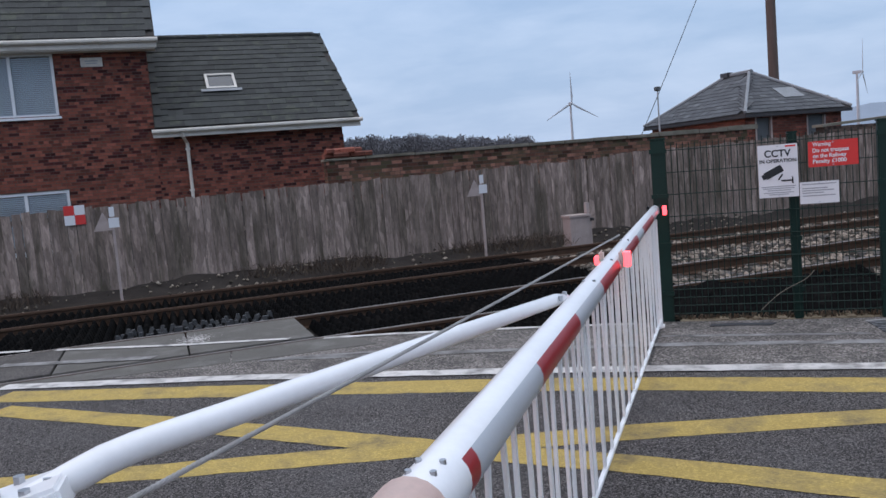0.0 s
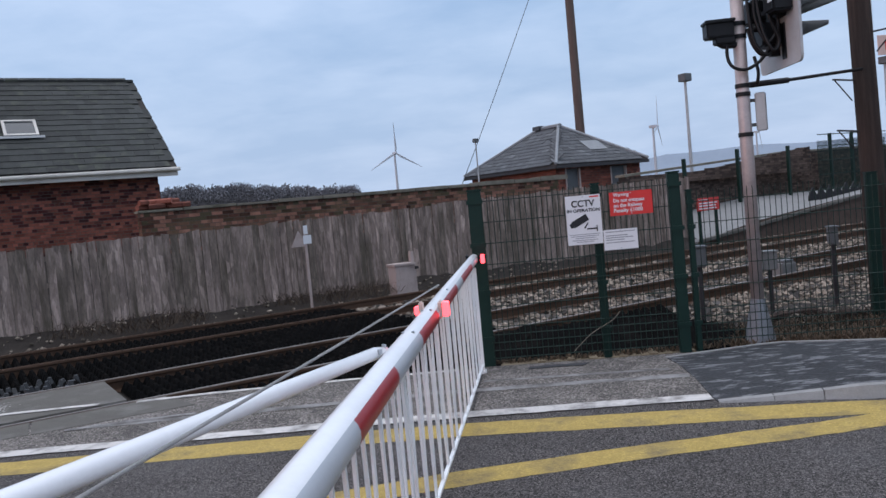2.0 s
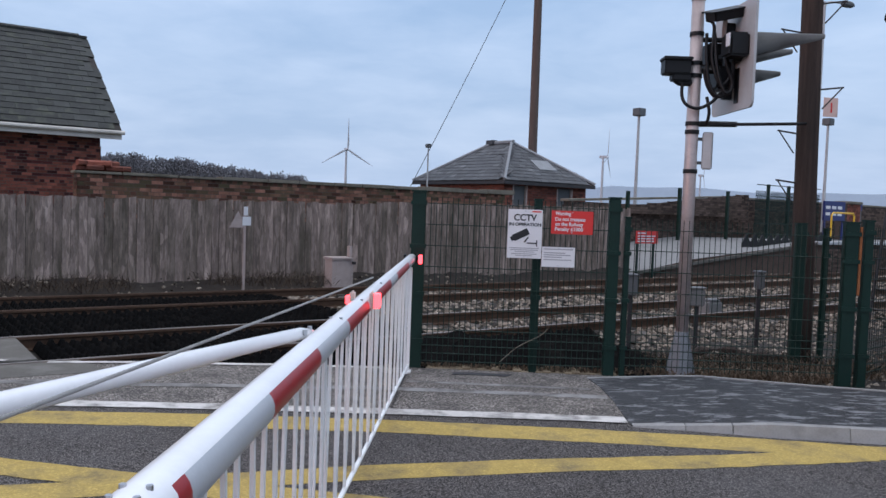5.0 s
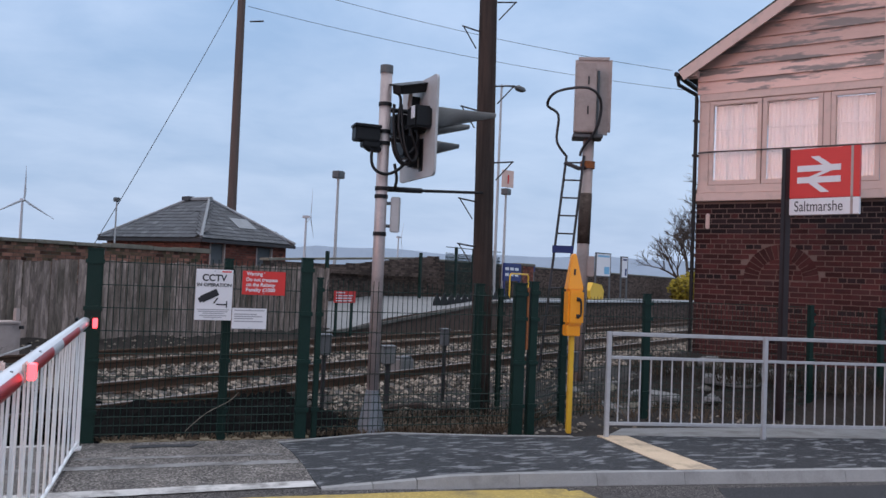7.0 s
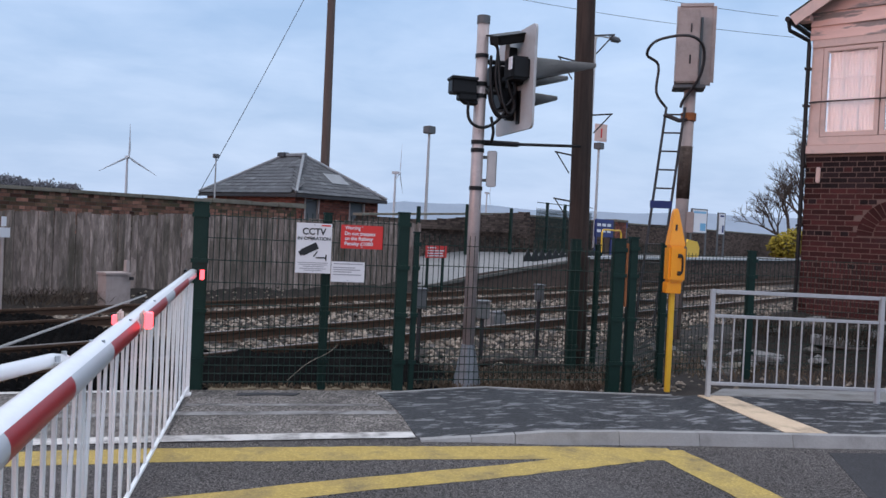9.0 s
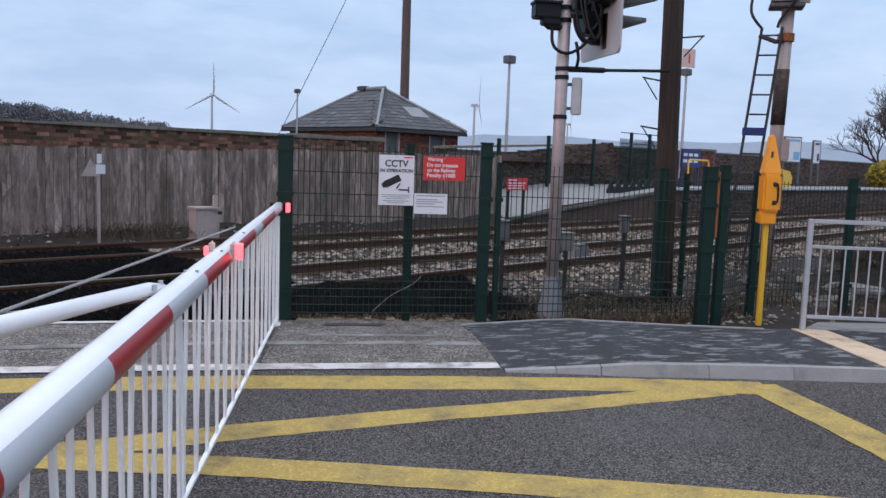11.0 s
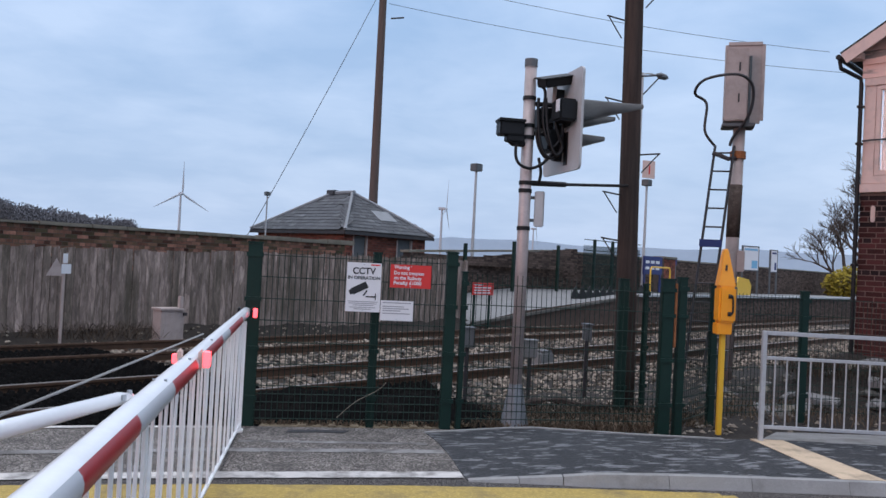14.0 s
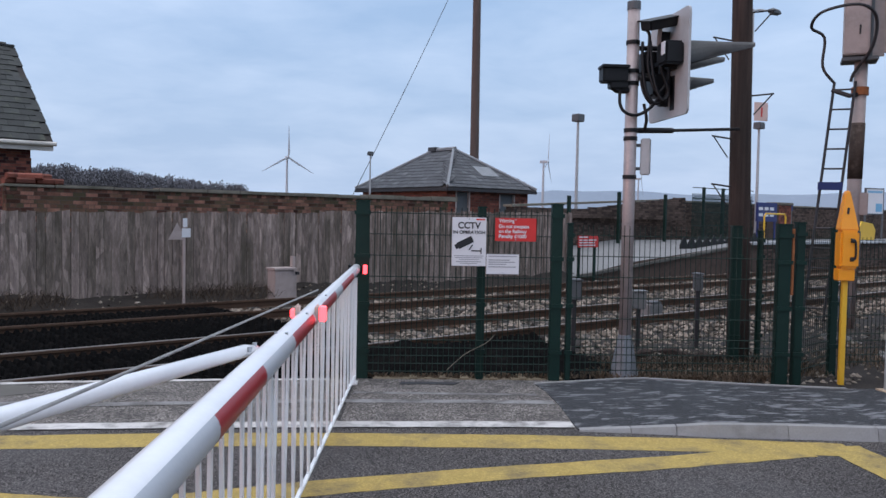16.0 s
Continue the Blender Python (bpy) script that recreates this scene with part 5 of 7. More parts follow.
for dx, dy in ((-0.05, -0.03), (0.02, -0.03), (-0.05, 0.03), (0.02, 0.03)):
    part("bolt", tube(B(), [(-1.20 + dx, 1.06 + dy, 1.03), (-1.20 + dx, 1.06 + dy, 1.057)], 0.0115, 6), STEEL, barrier)
bm = B()
pts = []
C1 = on_arm(5.05, -0.03, 0.085)
C0 = C1.lerp(Vector((-0.832, 0.816, 1.118)), 1.06)
for i in range(25):
    f = i / 24
    p = C0.lerp(C1, f)
    p.z -= 0.003 * 4 * f * (1 - f)
    pts.append(p)
fine = arc_line(pts, 18)
for s in range(5):
    strand = []
    for i, p in enumerate(fine):
        a = i * 1.1 + s * 1.2566
        strand.append(p + Vector((math.cos(a), 0, math.sin(a))) * 0.0032)
    tube(bm, strand, 0.0023, 5)
part("stay_rope", bm, WIRE, barrier, "twisted steel stay rope", smooth=True)
# skirt of flat hanging straps
def strap(y, wide=0.024, lean=None):
    lean = rnd(-0.035, 0.035) if lean is None else lean
    top = on_arm(y, 0.0, -0.05 * (1.08 - 0.46 * y / 7.4) - 0.012)
    bot = Vector((on_arm(y + lean).x, y + lean, 0.09))
    bm = B()
    rows = []
    for f in (0.0, 0.35, 0.7, 1.0):
        p = top.lerp(bot, f) + Vector((rnd(-0.002, 0.002), 0, 0))
        tx = rnd(-0.003, 0.003)
        rows.append([bm.verts.new(p + Vector((sx * 0.0065, sy * wide / 2 + sx * tx, 0))) for sx, sy in ((-1, -1), (1, -1), (1, 1), (-1, 1))])
    for p, q in zip(rows, rows[1:]):
        for k in range(4):
            bm.faces.new((p[k], p[(k + 1) % 4], q[(k + 1) % 4], q[k]))
    bm.faces.new(rows[0]); bm.faces.new(list(reversed(rows[-1])))
    part("skirt_strap", bm, SKIRTWHITE, barrier)


y, k = 1.30, 0
while y < 7.34:
    strap(y, lean=rnd(0.01, 0.085) * (1 if k % 2 else -1))
    y += 0.137 + rnd(-0.014, 0.014)
    k += 1
strap(3.37, 0.045, 0.02)
part("skirt_cable", tube(B(), [on_arm(1.3, 0.008, -0.082), on_arm(4.0, 0.008, -0.068), on_arm(7.38, 0.006, -0.052)], 0.004, 6), WIRE, barrier, "thin steel cable below the boom")
bm = B()
box(bm, -0.012, 0.012, 0, 6.13, -0.009, 0.009, 0.003, m=pose(on_arm(1.25).x, 1.25, 0.07, 0, 0, -2.42))
part("skirt_rail", bm, SKIRTWHITE, barrier)
part("tip_post", (lambda b: (box(b, -0.015, 0.015, -0.015, 0.015, 0.02, 0.98, m=pose(-0.312, 7.38, 0)), box(b, -0.03, 0.03, -0.06, 0.06, 0.0, 0.02, m=pose(-0.312, 7.38, 0)), b)[-1])(B()), SKIRTWHITE, barrier, "white tip support")
# lamps on the arm
for y, up in ((4.42, 0.030), (7.36, 0.0)):
    for s in (-1, 1):
        # mid lamp housings coloured pink for the red glow that falls on them
        lm = part("lamp_body", (lambda b: box(b, -0.012, 0.012, -0.05, 0.05, -0.05, 0.05, 0.01))(B()), PINK_TRIM if y < 5 else BLACK, barrier, m=Matrix.Translation(on_arm(y, s * 0.055, up)))
        if s < 0 and y > 5:
            continue
        q = 0.040 if s > 0 else 0.024
        part("lamp_lens", (lambda b: box(b, 0.0 if s > 0 else -0.025, 0.035 if s > 0 else 0.0, -q, q, -q, q, 0.004))(B()), REDLENS, lm, "lit red lamp lens", m=Matrix.Translation((s * 0.013, 0, 0)))
# pedestal that carries the arm
bm = B()
box(bm, -1.2, -0.7, 0.35, 0.85, 0.0, 0.95, 0.02)
box(bm, -0.72, -0.5, 0.5, 0.75, 0.75, 0.95, 0.01)
part("pedestal", bm, GREYPAINT, barrier, "grey barrier machine pedestal")

# ---- green mesh fence ----
mesh_fence = thing("mesh_fence", "dark green welded mesh fence with steel posts", "fence")


def mesh_panel(p, q, z0, z1, pitch=0.05):
    """Welded wires between two plan points, in one mesh."""
    p, q = Vector((*p, 0)), Vector((*q, 0))
    d = (q - p)
    ln = d.length
    vs, fs = [], []

    def bar(a, b, r):
        n = len(vs)
        w = (b - a).normalized()
        s = w.orthogonal().normalized() * r
        t = w.cross(s)
        for c_ in (a, b):
            for o in (s + t, s - t, -s - t, -s + t):
                vs.append(tuple(c_ + o))
        fs.extend([(n, n + 1, n + 5, n + 4), (n + 1, n + 2, n + 6, n + 5), (n + 2, n + 3, n + 7, n + 6), (n + 3, n, n + 4, n + 7)])

    k = int(ln / pitch)
    for i in range(k + 1):
        c = p + d * (i / k)
        bar(c + Vector((0, 0, z0)), c + Vector((0, 0, z1)), 0.0026)
    zz = z0 + 0.04
    while zz < z1:
        for o in (-0.006, 0.006):
            nrm = Vector((-d.y, d.x, 0)).normalized() * o
            bar(p + nrm + Vector((0, 0, zz)), q + nrm + Vector((0, 0, zz)), 0.0026)
        zz += 0.2 if zz > z0 + 0.3 else 0.075
    part("mesh_panel", raw("mesh_panel", vs, fs, GREEN), None, mesh_fence)


def fence_post(x, y, h, w=0.075, d=0.06, rz=0.0):
    bm = B()
    box(bm, -w / 2, w / 2, -d / 2, d / 2, -0.25, h, 0.006)
    box(bm, -w / 2 - 0.006, w / 2 + 0.006, -d / 2 - 0.006, d / 2 + 0.006, h, h + 0.018, 0.003)
    for z in (0.25, 0.7, 1.15, h - 0.12):
        box(bm, -w / 2 - 0.012, w / 2 + 0.012, -d / 2 - 0.014, -d / 2, z, z + 0.04)
    part("post", bm, GREEN, mesh_fence, m=pose(x, y, 0, 0, 0, rz))


GA, GB = 3.83, 4.00          # gate posts
fence_post(-0.265, 7.64, 1.68, 0.13, 0.08)
fence_post(0.87, 7.66, 1.64, 0.075)
fence_post(1.585, 7.62, 1.68, 0.105, 0.08)
fence_post(1.72, 7.64, 1.50, 0.05)
fence_post(GA, 7.64, 1.53, 0.13, 0.08)
fence_post(GB, 7.66, 1.55, 0.085, 0.08)
fence_post(4.66, 8.20, 1.50, 0.08)
fence_post(4.20, 8.95, 1.45, 0.055)
fence_post(3.86, 8.82, 1.50, 0.11, 0.08)
mesh_panel((-0.20, 7.6), (1.54, 7.6), 0.04, 1.64)
mesh_panel((1.74, 7.62), (3.76, 7.62), 0.06, 1.50)
mesh_panel((4.05, 7.70), (4.64, 8.20), 0.06, 1.50)
fence_post(5.95, 8.47, 1.46, 0.09)
fence_post(8.15, 8.10, 1.40, 0.07)
fence_post(8.95, 7.75, 1.40, 0.07)
mesh_panel((4.70, 8.22), (5.92, 8.46), 0.05, 1.42)
mesh_panel((5.98, 8.46), (8.12, 8.10), 0.05, 1.40)
mesh_panel((8.18, 8.08), (8.92, 7.76), 0.05, 1.38)
mesh_panel((8.98, 7.74), (12.0, 6.5), 0.05, 1.38)
part("gate_stop", (lambda b: box(b, -0.014, 0.014, -0.01, 0.01, 0.85, 1.5, 0.003, m=pose((GA + GB) / 2 + 0.005, 7.63, 0)))(B()), RUST, mesh_fence, "rusty orange gate strip")


# ---- signs on the fence ----
def bars(name, cells, material, parent):
    """Unreadable print: short flat bars in rows."""
    for c in cells:
        part(name, boxes(name, [c], material), None, parent)


def sign_base(name, x0, x1, z0, z1, y, material, label, rz=0.0):
    t = thing(name, label, "sign", pose(x0, y, z0, 0, 0, rz))
    w, h = x1 - x0, z1 - z0
    part("plate", (lambda b: box(b, 0, w, -0.004, 0.0, 0, h, 0.0015))(B()), material, t)
    for px, pz in ((w / 2, h - 0.015), (w / 2, 0.015)):
        part("fixing", tube(B(), [(px, -0.003, pz), (px, -0.008, pz)], 0.006, 6), STEEL, t)
    return t, w, h


UPR = pose(0, 0, 0, 90, 0, 0)
t, w, h = sign_base("cctv_sign", 0.578, 0.902, 1.092, 1.552, 7.575, SIGNWHITE, "white notice with a black camera picture and lettering")
text("lettering", "CCTV", 0.085, SIGNBLACK, t, pose(0.055, -0.006, 0.355) @ UPR, width=0.215, bold=0.002)
text("lettering", "IN OPERATION", 0.042, SIGNBLACK, t, pose(0.012, -0.006, 0.305) @ UPR, width=0.30, bold=0.001)
bm = B()
box(bm, -0.078, 0.078, -0.007, -0.0045, -0.032, 0.032, m=pose(0.125, 0, 0.222, 0, -27, 0))
box(bm, -0.02, 0.02, -0.0072, -0.0046, -0.022, 0.022, m=pose(0.05, 0, 0.185, 0, -27, 0))
box(bm, -0.006, 0.006, -0.0074, -0.0047, -0.04, 0.02, m=pose(0.185, 0, 0.185, 0, 35, 0))
box(bm, 0.185, 0.275, -0.0076, -0.0048, 0.138, 0.150)
box(bm, 0.272, 0.282, -0.0078, -0.0049, 0.115, 0.175)
part("camera_picture", bm, SIGNBLACK, t, "black camera picture")
bars("print", [(0.02 + a, 0.02 + b_, -0.006, -0.0045, z, z + 0.007) for z, a, b_ in ((0.092, 0, 0.28), (0.075, 0.01, 0.27), (0.058, 0.05, 0.24), (0.038, 0.02, 0.26), (0.022, 0.06, 0.22))], SIGNGREY, t)
bars("mark", [(0.225, 0.31, -0.006, -0.0045, 0.435, 0.448)], SIGNRED, t)

t, w, h = sign_base("warning_sign", 0.986, 1.378, 1.333, 1.552, 7.575, SIGNRED, "red warning notice with white lettering")
for k, (line, wd) in enumerate((("Warning", 0.145), ("Do not trespass", 0.285), ("on the Railway", 0.265), ("Penalty £1000", 0.265))):
    text("lettering", line, 0.047, SIGNWHITE, t, pose(0.035, -0.006, 0.178 - 0.047 * k - (0.006 if k else 0)) @ UPR, width=wd, bold=0.0012)
t, w, h = sign_base("small_notice", 0.908, 1.219, 1.018, 1.210, 7.572, SIGNWHITE, "small white notice with fine print")
bars("print", [(0.02, 0.02 + b_, -0.006, -0.0045, z, z + 0.009) for z, b_ in ((0.165, 0.27), (0.13, 0.20), (0.11, 0.25), (0.09, 0.17), (0.065, 0.26))], SIGNGREY, t)
bars("print_border", [(0, 0.311, -0.0048, -0.004, 0, 0.003), (0, 0.311, -0.0048, -0.004, 0.189, 0.192)], SIGNGREY, t)

# far red notice on the ramp fence
t = thing("far_warning_sign", "small red warning notice on the ramp wall", "sign", TR @ pose(16.62, 14.5, 0.80))
part("plate", (lambda b: box(b, 0, 0.88, -0.02, 0.0, 0, 0.33, 0.003))(B()), SIGNRED, t)
bars("print", [(0.07, 0.07 + b_, -0.026, -0.021, z, z + 0.032) for z, b_ in ((0.26, 0.35), (0.18, 0.7), (0.11, 0.64), (0.04, 0.66))], SIGNWHITE, t)
for x in (0.12, 0.76):
    part("leg", (lambda b: box(b, x - 0.03, x + 0.03, 0.0, 0.04, -0.95, 0.3))(B()), GREEN, t)

# ---- crossing light post ----
wig = thing("crossing_light_post", "galvanised post carrying crossing lights seen from behind", "signal post", pose(2.35, 7.88, 0))
bm = B()
tube(bm, [(0, 0, 0.0), (0, 0, 3.66)], 0.060, 20)
part("post", bm, GALVPOST, wig, smooth=True)
part("post_cap", tube(B(), [(0, 0, 3.62), (0, 0, 3.70)], 0.066, 20), DARKGREY, wig)
bm = B()
tube(bm, [(0, 0, -0.05), (0, 0, 0.015), (0, 0, 0.38), (0, 0, 0.41)], [0.145, 0.142, 0.070, 0.066], 8)
part("base_flange", bm, GALVDULL, wig, "flared galvanised base")
for z in (3.30, 3.02, 2.9, 2.44, 2.36, 1.98):
    part("clamp_band", tube(B(), [(0, 0, z - 0.02), (0, 0, z + 0.02)], 0.068, 16), BLACK, wig)
# back board: turned away towards the road
bmx = pose(0.372, 0.01, 2.565, 0, 0, -86)
BW, BH = 0.94, 1.01
bm = B()
R_ = 0.06
out = []
for cx, cz, a0 in ((BW / 2 - R_, R_, -90), (BW / 2 - R_, BH - R_, 0), (-BW / 2 + R_, BH - R_, 90), (-BW / 2 + R_, R_, 180)):
    for k in range(5):
        a = radians(a0 + 22.5 * k)
        out.append((cx + R_ * math.cos(a), cz + R_ * math.sin(a)))
fr = [bm.verts.new((x, -0.012, z)) for x, z in out]
bk = [bm.verts.new((x, 0.012, z)) for x, z in out]
bm.faces.new(fr); bm.faces.new(list(reversed(bk)))
for i in range(len(out)):
    j = (i + 1) % len(out)
    bm.faces.new((fr[i], fr[j], bk[j], bk[i]))
board = part("back_board", bm, GREYPAINT, wig, "pale grey rounded back board", m=bmx)


def hood(parent, x, z, ln, r, mt, lens=None):
    """A long lamp hood, open below, in front of the board."""
    bm = B()
    n = 14
    rings = []
    for s, rr in ((0.012, r), (ln * 0.5, r * 0.57), (ln, r * 0.20)):
        rings.append([bm.verts.new((x + rr * math.cos(a), s, z + rr * math.sin(a) * (1.0) + (0.0 if s < 0.1 else 0.165 * s))) for a in [math.pi * (-0.30 + 1.6 * k / n) for k in range(n + 1)]])
    for p, q in zip(rings, rings[1:]):
        for k in range(n):
            bm.faces.new((p[k], p[k + 1], q[k + 1], q[k]))
    bmesh.ops.solidify(bm, geom=bm.faces[:], thickness=0.006)
    hd = part("lamp_hood", bm, mt, parent, smooth=True)
    if lens:
        part("lens", tube(B(), [(x, 0.014, z), (x, 0.03, z)], r * 0.8, 18), lens, hd, "red lamp lens")


hood(board, 0.27, 0.585, 0.74, 0.135, BOXGREY, DIMRED)
hood(board, -0.27, 0.55, 0.70, 0.135, BOXGREY, DIMRED)
hood(board, 0.0, 0.315, 0.46, 0.125, BOXGREY, DIMRED)
for x, z in ((0.27, 0.585), (-0.27, 0.585), (0.0, 0.315)):
    part("lamp_case", (lambda b: box(b, x - 0.115, x + 0.115, -0.20, -0.012, z - 0.11, z + 0.11, 0.02))(B()), BLACK, board)
part("mount_frame", (lambda b: (box(b, -0.03, 0.03, -0.10, -0.013, 0.12, 0.85), box(b, -0.30, 0.30, -0.12, -0.10, 0.52, 0.56), b)[-1])(B()), BLACK, board)
for z in (3.25, 2.95):
    part("mount_arm", tube(B(), [(0.05, 0, z), (0.40, -0.02, z)], 0.025, 8), BLACK, wig)
part("label_plate", (lambda b: box(b, 0.30, 0.38, -0.21, -0.201, 0.56, 0.68))(B()), SIGNWHITE, board)
# floodlights left of and above the post
fl = part("floodlight", (lambda b: (box(b, -0.32, -0.07, -0.12, 0.06, 2.90, 3.05, 0.012), box(b, -0.335, -0.06, -0.15, 0.05, 3.03, 3.06, 0.006), box(b, -0.24, -0.06, -0.10, 0.03, 2.84, 2.905, 0.01), b)[-1])(B()), BLACK, wig, "black floodlight")
part("floodlight_arm", tube(B(), [(-0.20, -0.04, 2.86), (-0.16, -0.04, 2.83), (-0.05, -0.02, 2.83), (0.0, 0, 2.83)], 0.035, 8), BLACK, wig)
fl = part("floodlight", (lambda b: (box(b, -0.17, 0.17, -0.10, 0.10, -0.045, 0.045, 0.012), box(b, -0.195, 0.195, -0.12, 0.12, 0.035, 0.05, 0.005), b)[-1])(B()), BLACK, wig, "black floodlight tilted above the lamps", m=pose(0.235, -0.12, 3.475, 14, -14, 10))
part("floodlight_arm", tube(B(), [(0.235, -0.10, 3.42), (0.24, -0.06, 3.34), (0.26, 0, 3.22)], 0.022, 8), CABINET, wig)
part("control_box", (lambda b: box(b, 0.30, 0.48, -0.22, -0.05, 3.02, 3.20, 0.015))(B()), BLACK, wig)
part("control_box", (lambda b: box(b, 0.36, 0.44, -0.18, -0.06, 2.62, 2.98, 0.015))(B()), BLACK, wig)


def arc_pts(pts, n=8):
    """A smooth line through points."""
    o = []
    P = [Vector(p) for p in pts]
    for i in range(len(P) - 1):
        a, b, c, d = P[max(i - 1, 0)], P[i], P[i + 1], P[min(i + 2, len(P) - 1)]
        for k in range(n):
            t = k / n
            o.append(0.5 * ((2 * b) + (c - a) * t + (2 * a - 5 * b + 4 * c - d) * t * t + (3 * b - a - 3 * c + d) * t ** 3))
    o.append(P[-1])
    return o


for path in ([(-0.13, -0.05, 2.86), (-0.135, -0.07, 2.70), (-0.09, -0.09, 2.61), (0.02, -0.10, 2.58), (0.14, -0.12, 2.64), (0.24, -0.14, 2.76)],
             [(0.08, -0.05, 3.30), (0.07, -0.10, 3.10), (0.10, -0.13, 2.82), (0.19, -0.15, 2.69), (0.29, -0.16, 2.76), (0.31, -0.15, 2.95)],
             [(0.06, -0.08, 3.42), (0.13, -0.10, 3.36), (0.12, -0.12, 3.05), (0.20, -0.16, 2.80), (0.30, -0.18, 2.92), (0.30, -0.16, 3.12)],
             [(0.14, -0.10, 3.30), (0.17, -0.16, 2.92), (0.24, -0.2, 2.72), (0.30, -0.2, 2.80), (0.22, -0.2, 3.05), (0.30, -0.16, 3.2)],
             [(0.07, -0.05, 2.95), (0.10, -0.08, 2.80), (0.17, -0.1, 2.70), (0.26, -0.14, 2.72)],
             [(0.12, -0.02, 2.70), (0.14, -0.05, 2.55), (0.13, -0.02, 2.44)]):
    part("cable", tube(B(), arc_pts(path), 0.016, 7), BLACK, wig, smooth=True)
part("stay_arm", (lambda b: (tube(b, [(0.0, -0.01, 2.44), (0.55, 0.39, 2.495)], 0.03, 8), tube(b, [(0.5, 0.355, 2.49), (1.58, 1.14, 2.615)], 0.018, 8), b)[-1])(B()), BLACK, wig, "black stay arm")
sp = part("side_plate", (lambda b: box(b, 0.10, 0.20, -0.02, 0.0, 2.0, 2.36, 0.01))(B()), GREYPAINT, wig, m=pose(0, 0, 0, 0, 0, -20))
for z in (2.28, 2.05):
    part("plate_bracket", (lambda b: box(b, 0.05, 0.12, -0.02, 0.01, z, z + 0.03))(B()), DARKGREY, wig)


# ---- timber poles and wires ----
def pole(name, x, y, h, r0, r1, material, label, lean=(0.0, 0.0)):
    t = thing(name, label, "pole", pose(x, y, 0))
    bm = B()
    n = 10
    tube(bm, [(lean[0] * i / n, lean[1] * i / n, -0.3 + (h + 0.3) * i / n) for i in range(n + 1)], [r0 + (r1 - r0) * i / n for i in range(n + 1)], 16)
    part("shaft", bm, material, t, smooth=True)
    return t


near_pole = pole("telegraph_pole", 4.06, 9.14, 8.2, 0.130, 0.098, POLEWOOD, "dark creosoted timber telegraph pole with step irons", (-0.16, 0.0))
for z, s in ((1.95, -1), (2.5, -1), (3.0, 1), (3.62, -1), (3.95, 1), (4.6, -1), (5.0, 1)):
    x = -0.16 * z / 8.2
    part("step_iron", (lambda b: (tube(b, [(x, 0, z), (x + s * 0.36, -0.05, z + 0.04)], 0.010, 6), tube(b, [(x + s * 0.15, 0, z - 0.2), (x + s * 0.34, -0.05, z + 0.03)], 0.008, 6), b)[-1])(B()), BLACKIRON, near_pole)
P2 = tw(19.45, 22.0)
far_pole = pole("telegraph_pole", P2.x + 0.06, P2.y, 13.0, 0.175, 0.13, POLEFAR, "tall red-brown timber pole behind the hut", (-0.04, 0.0))


def wire(name, a, b, sag, r, label, n=24, parent=None):
    r *= 0.7
    t = thing(name, label, "wire")
    pts = []
    for i in range(n + 1):
        f = i / n
        p = Vector(a).lerp(Vector(b), f)
        p.z -= 4 * sag * f * (1 - f)
        pts.append(p)
    part("strand", tube(B(), pts, r, 5), BLACKIRON, t)
    return t


# guy wire of the far pole, and its two wires towards the station
wire("guy_wire", tw(19.45, 22.0, 11.55), tw(14.0, 22.0, 1.6), 0.12, 0.016, "taut guy wire of the tall pole")
wire("overhead_wire", tw(19.8, 22.0, 11.0), tw(31.9, 10.0, 9.45), 0.3, 0.013, "thin overhead wire between pole and signal box")
wire("overhead_wire", tw(19.6, 22.0, 12.1), tw(30.1, 10.0, 9.82), 0.3, 0.013, "thin overhead wire between pole and signal box")
part("wire_bracket", (lambda b: (tube(b, [(0.29, 0, 10.4), (0.75, -0.1, 10.45)], 0.03, 6), b)[-1])(B()), BLACKIRON, far_pole)

# ---- emergency telephone ----
phone = thing("emergency_telephone", "bright yellow crossing telephone on a yellow post", "telephone", pose(4.455, 7.64, 0.02, 0, 0, -8) @ Matrix.Diagonal((0.78, 0.85, 0.985, 1)))
part("post", (lambda b: box(b, -0.032, 0.032, -0.03, 0.03, -0.05, 1.03, 0.006))(B()), POSTYEL, phone)
part("case", (lambda b: box(b, -0.115, 0.115, -0.13, 0.06, 1.12, 1.50, 0.025))(B()), PHONEYEL, phone)
part("case_foot", (lambda b: box(b, -0.115, 0.085, -0.09, 0.06, 1.0, 1.118, 0.008))(B()), PHONEYEL, phone)
bm = B()
pr = [(-0.115, 1.50), (0.115, 1.50), (0.02, 1.88), (-0.012, 1.895), (-0.04, 1.87)]
lo = [bm.verts.new((x, -0.10 + 0.16 * (z - 1.5), z)) for x, z in pr]
hi = [bm.verts.new((x, 0.05, z)) for x, z in pr]
bm.faces.new(lo); bm.faces.new(list(reversed(hi)))
for i in range(5):
    bm.faces.new((lo[i], lo[(i + 1) % 5], hi[(i + 1) % 5], hi[i]))
bmesh.ops.bevel(bm, geom=bm.edges[:], offset=0.008, segments=2, affect="EDGES")
part("pointed_top", bm, PHONEYEL, phone, "pointed yellow top")
bm = B()
hs = arc_pts([(0.02, 0, 1.40), (0.055, 0, 1.39), (0.065, 0, 1.31), (0.06, 0, 1.23), (0.02, 0, 1.21)])
tube(bm, [(p.x, -0.137, p.z) for p in hs], 0.014, 6)
tube(bm, [(0.0, -0.137, 1.40), (0.04, -0.137, 1.395)], 0.022, 6)
tube(bm, [(0.0, -0.137, 1.215), (0.04, -0.137, 1.215)], 0.022, 6)
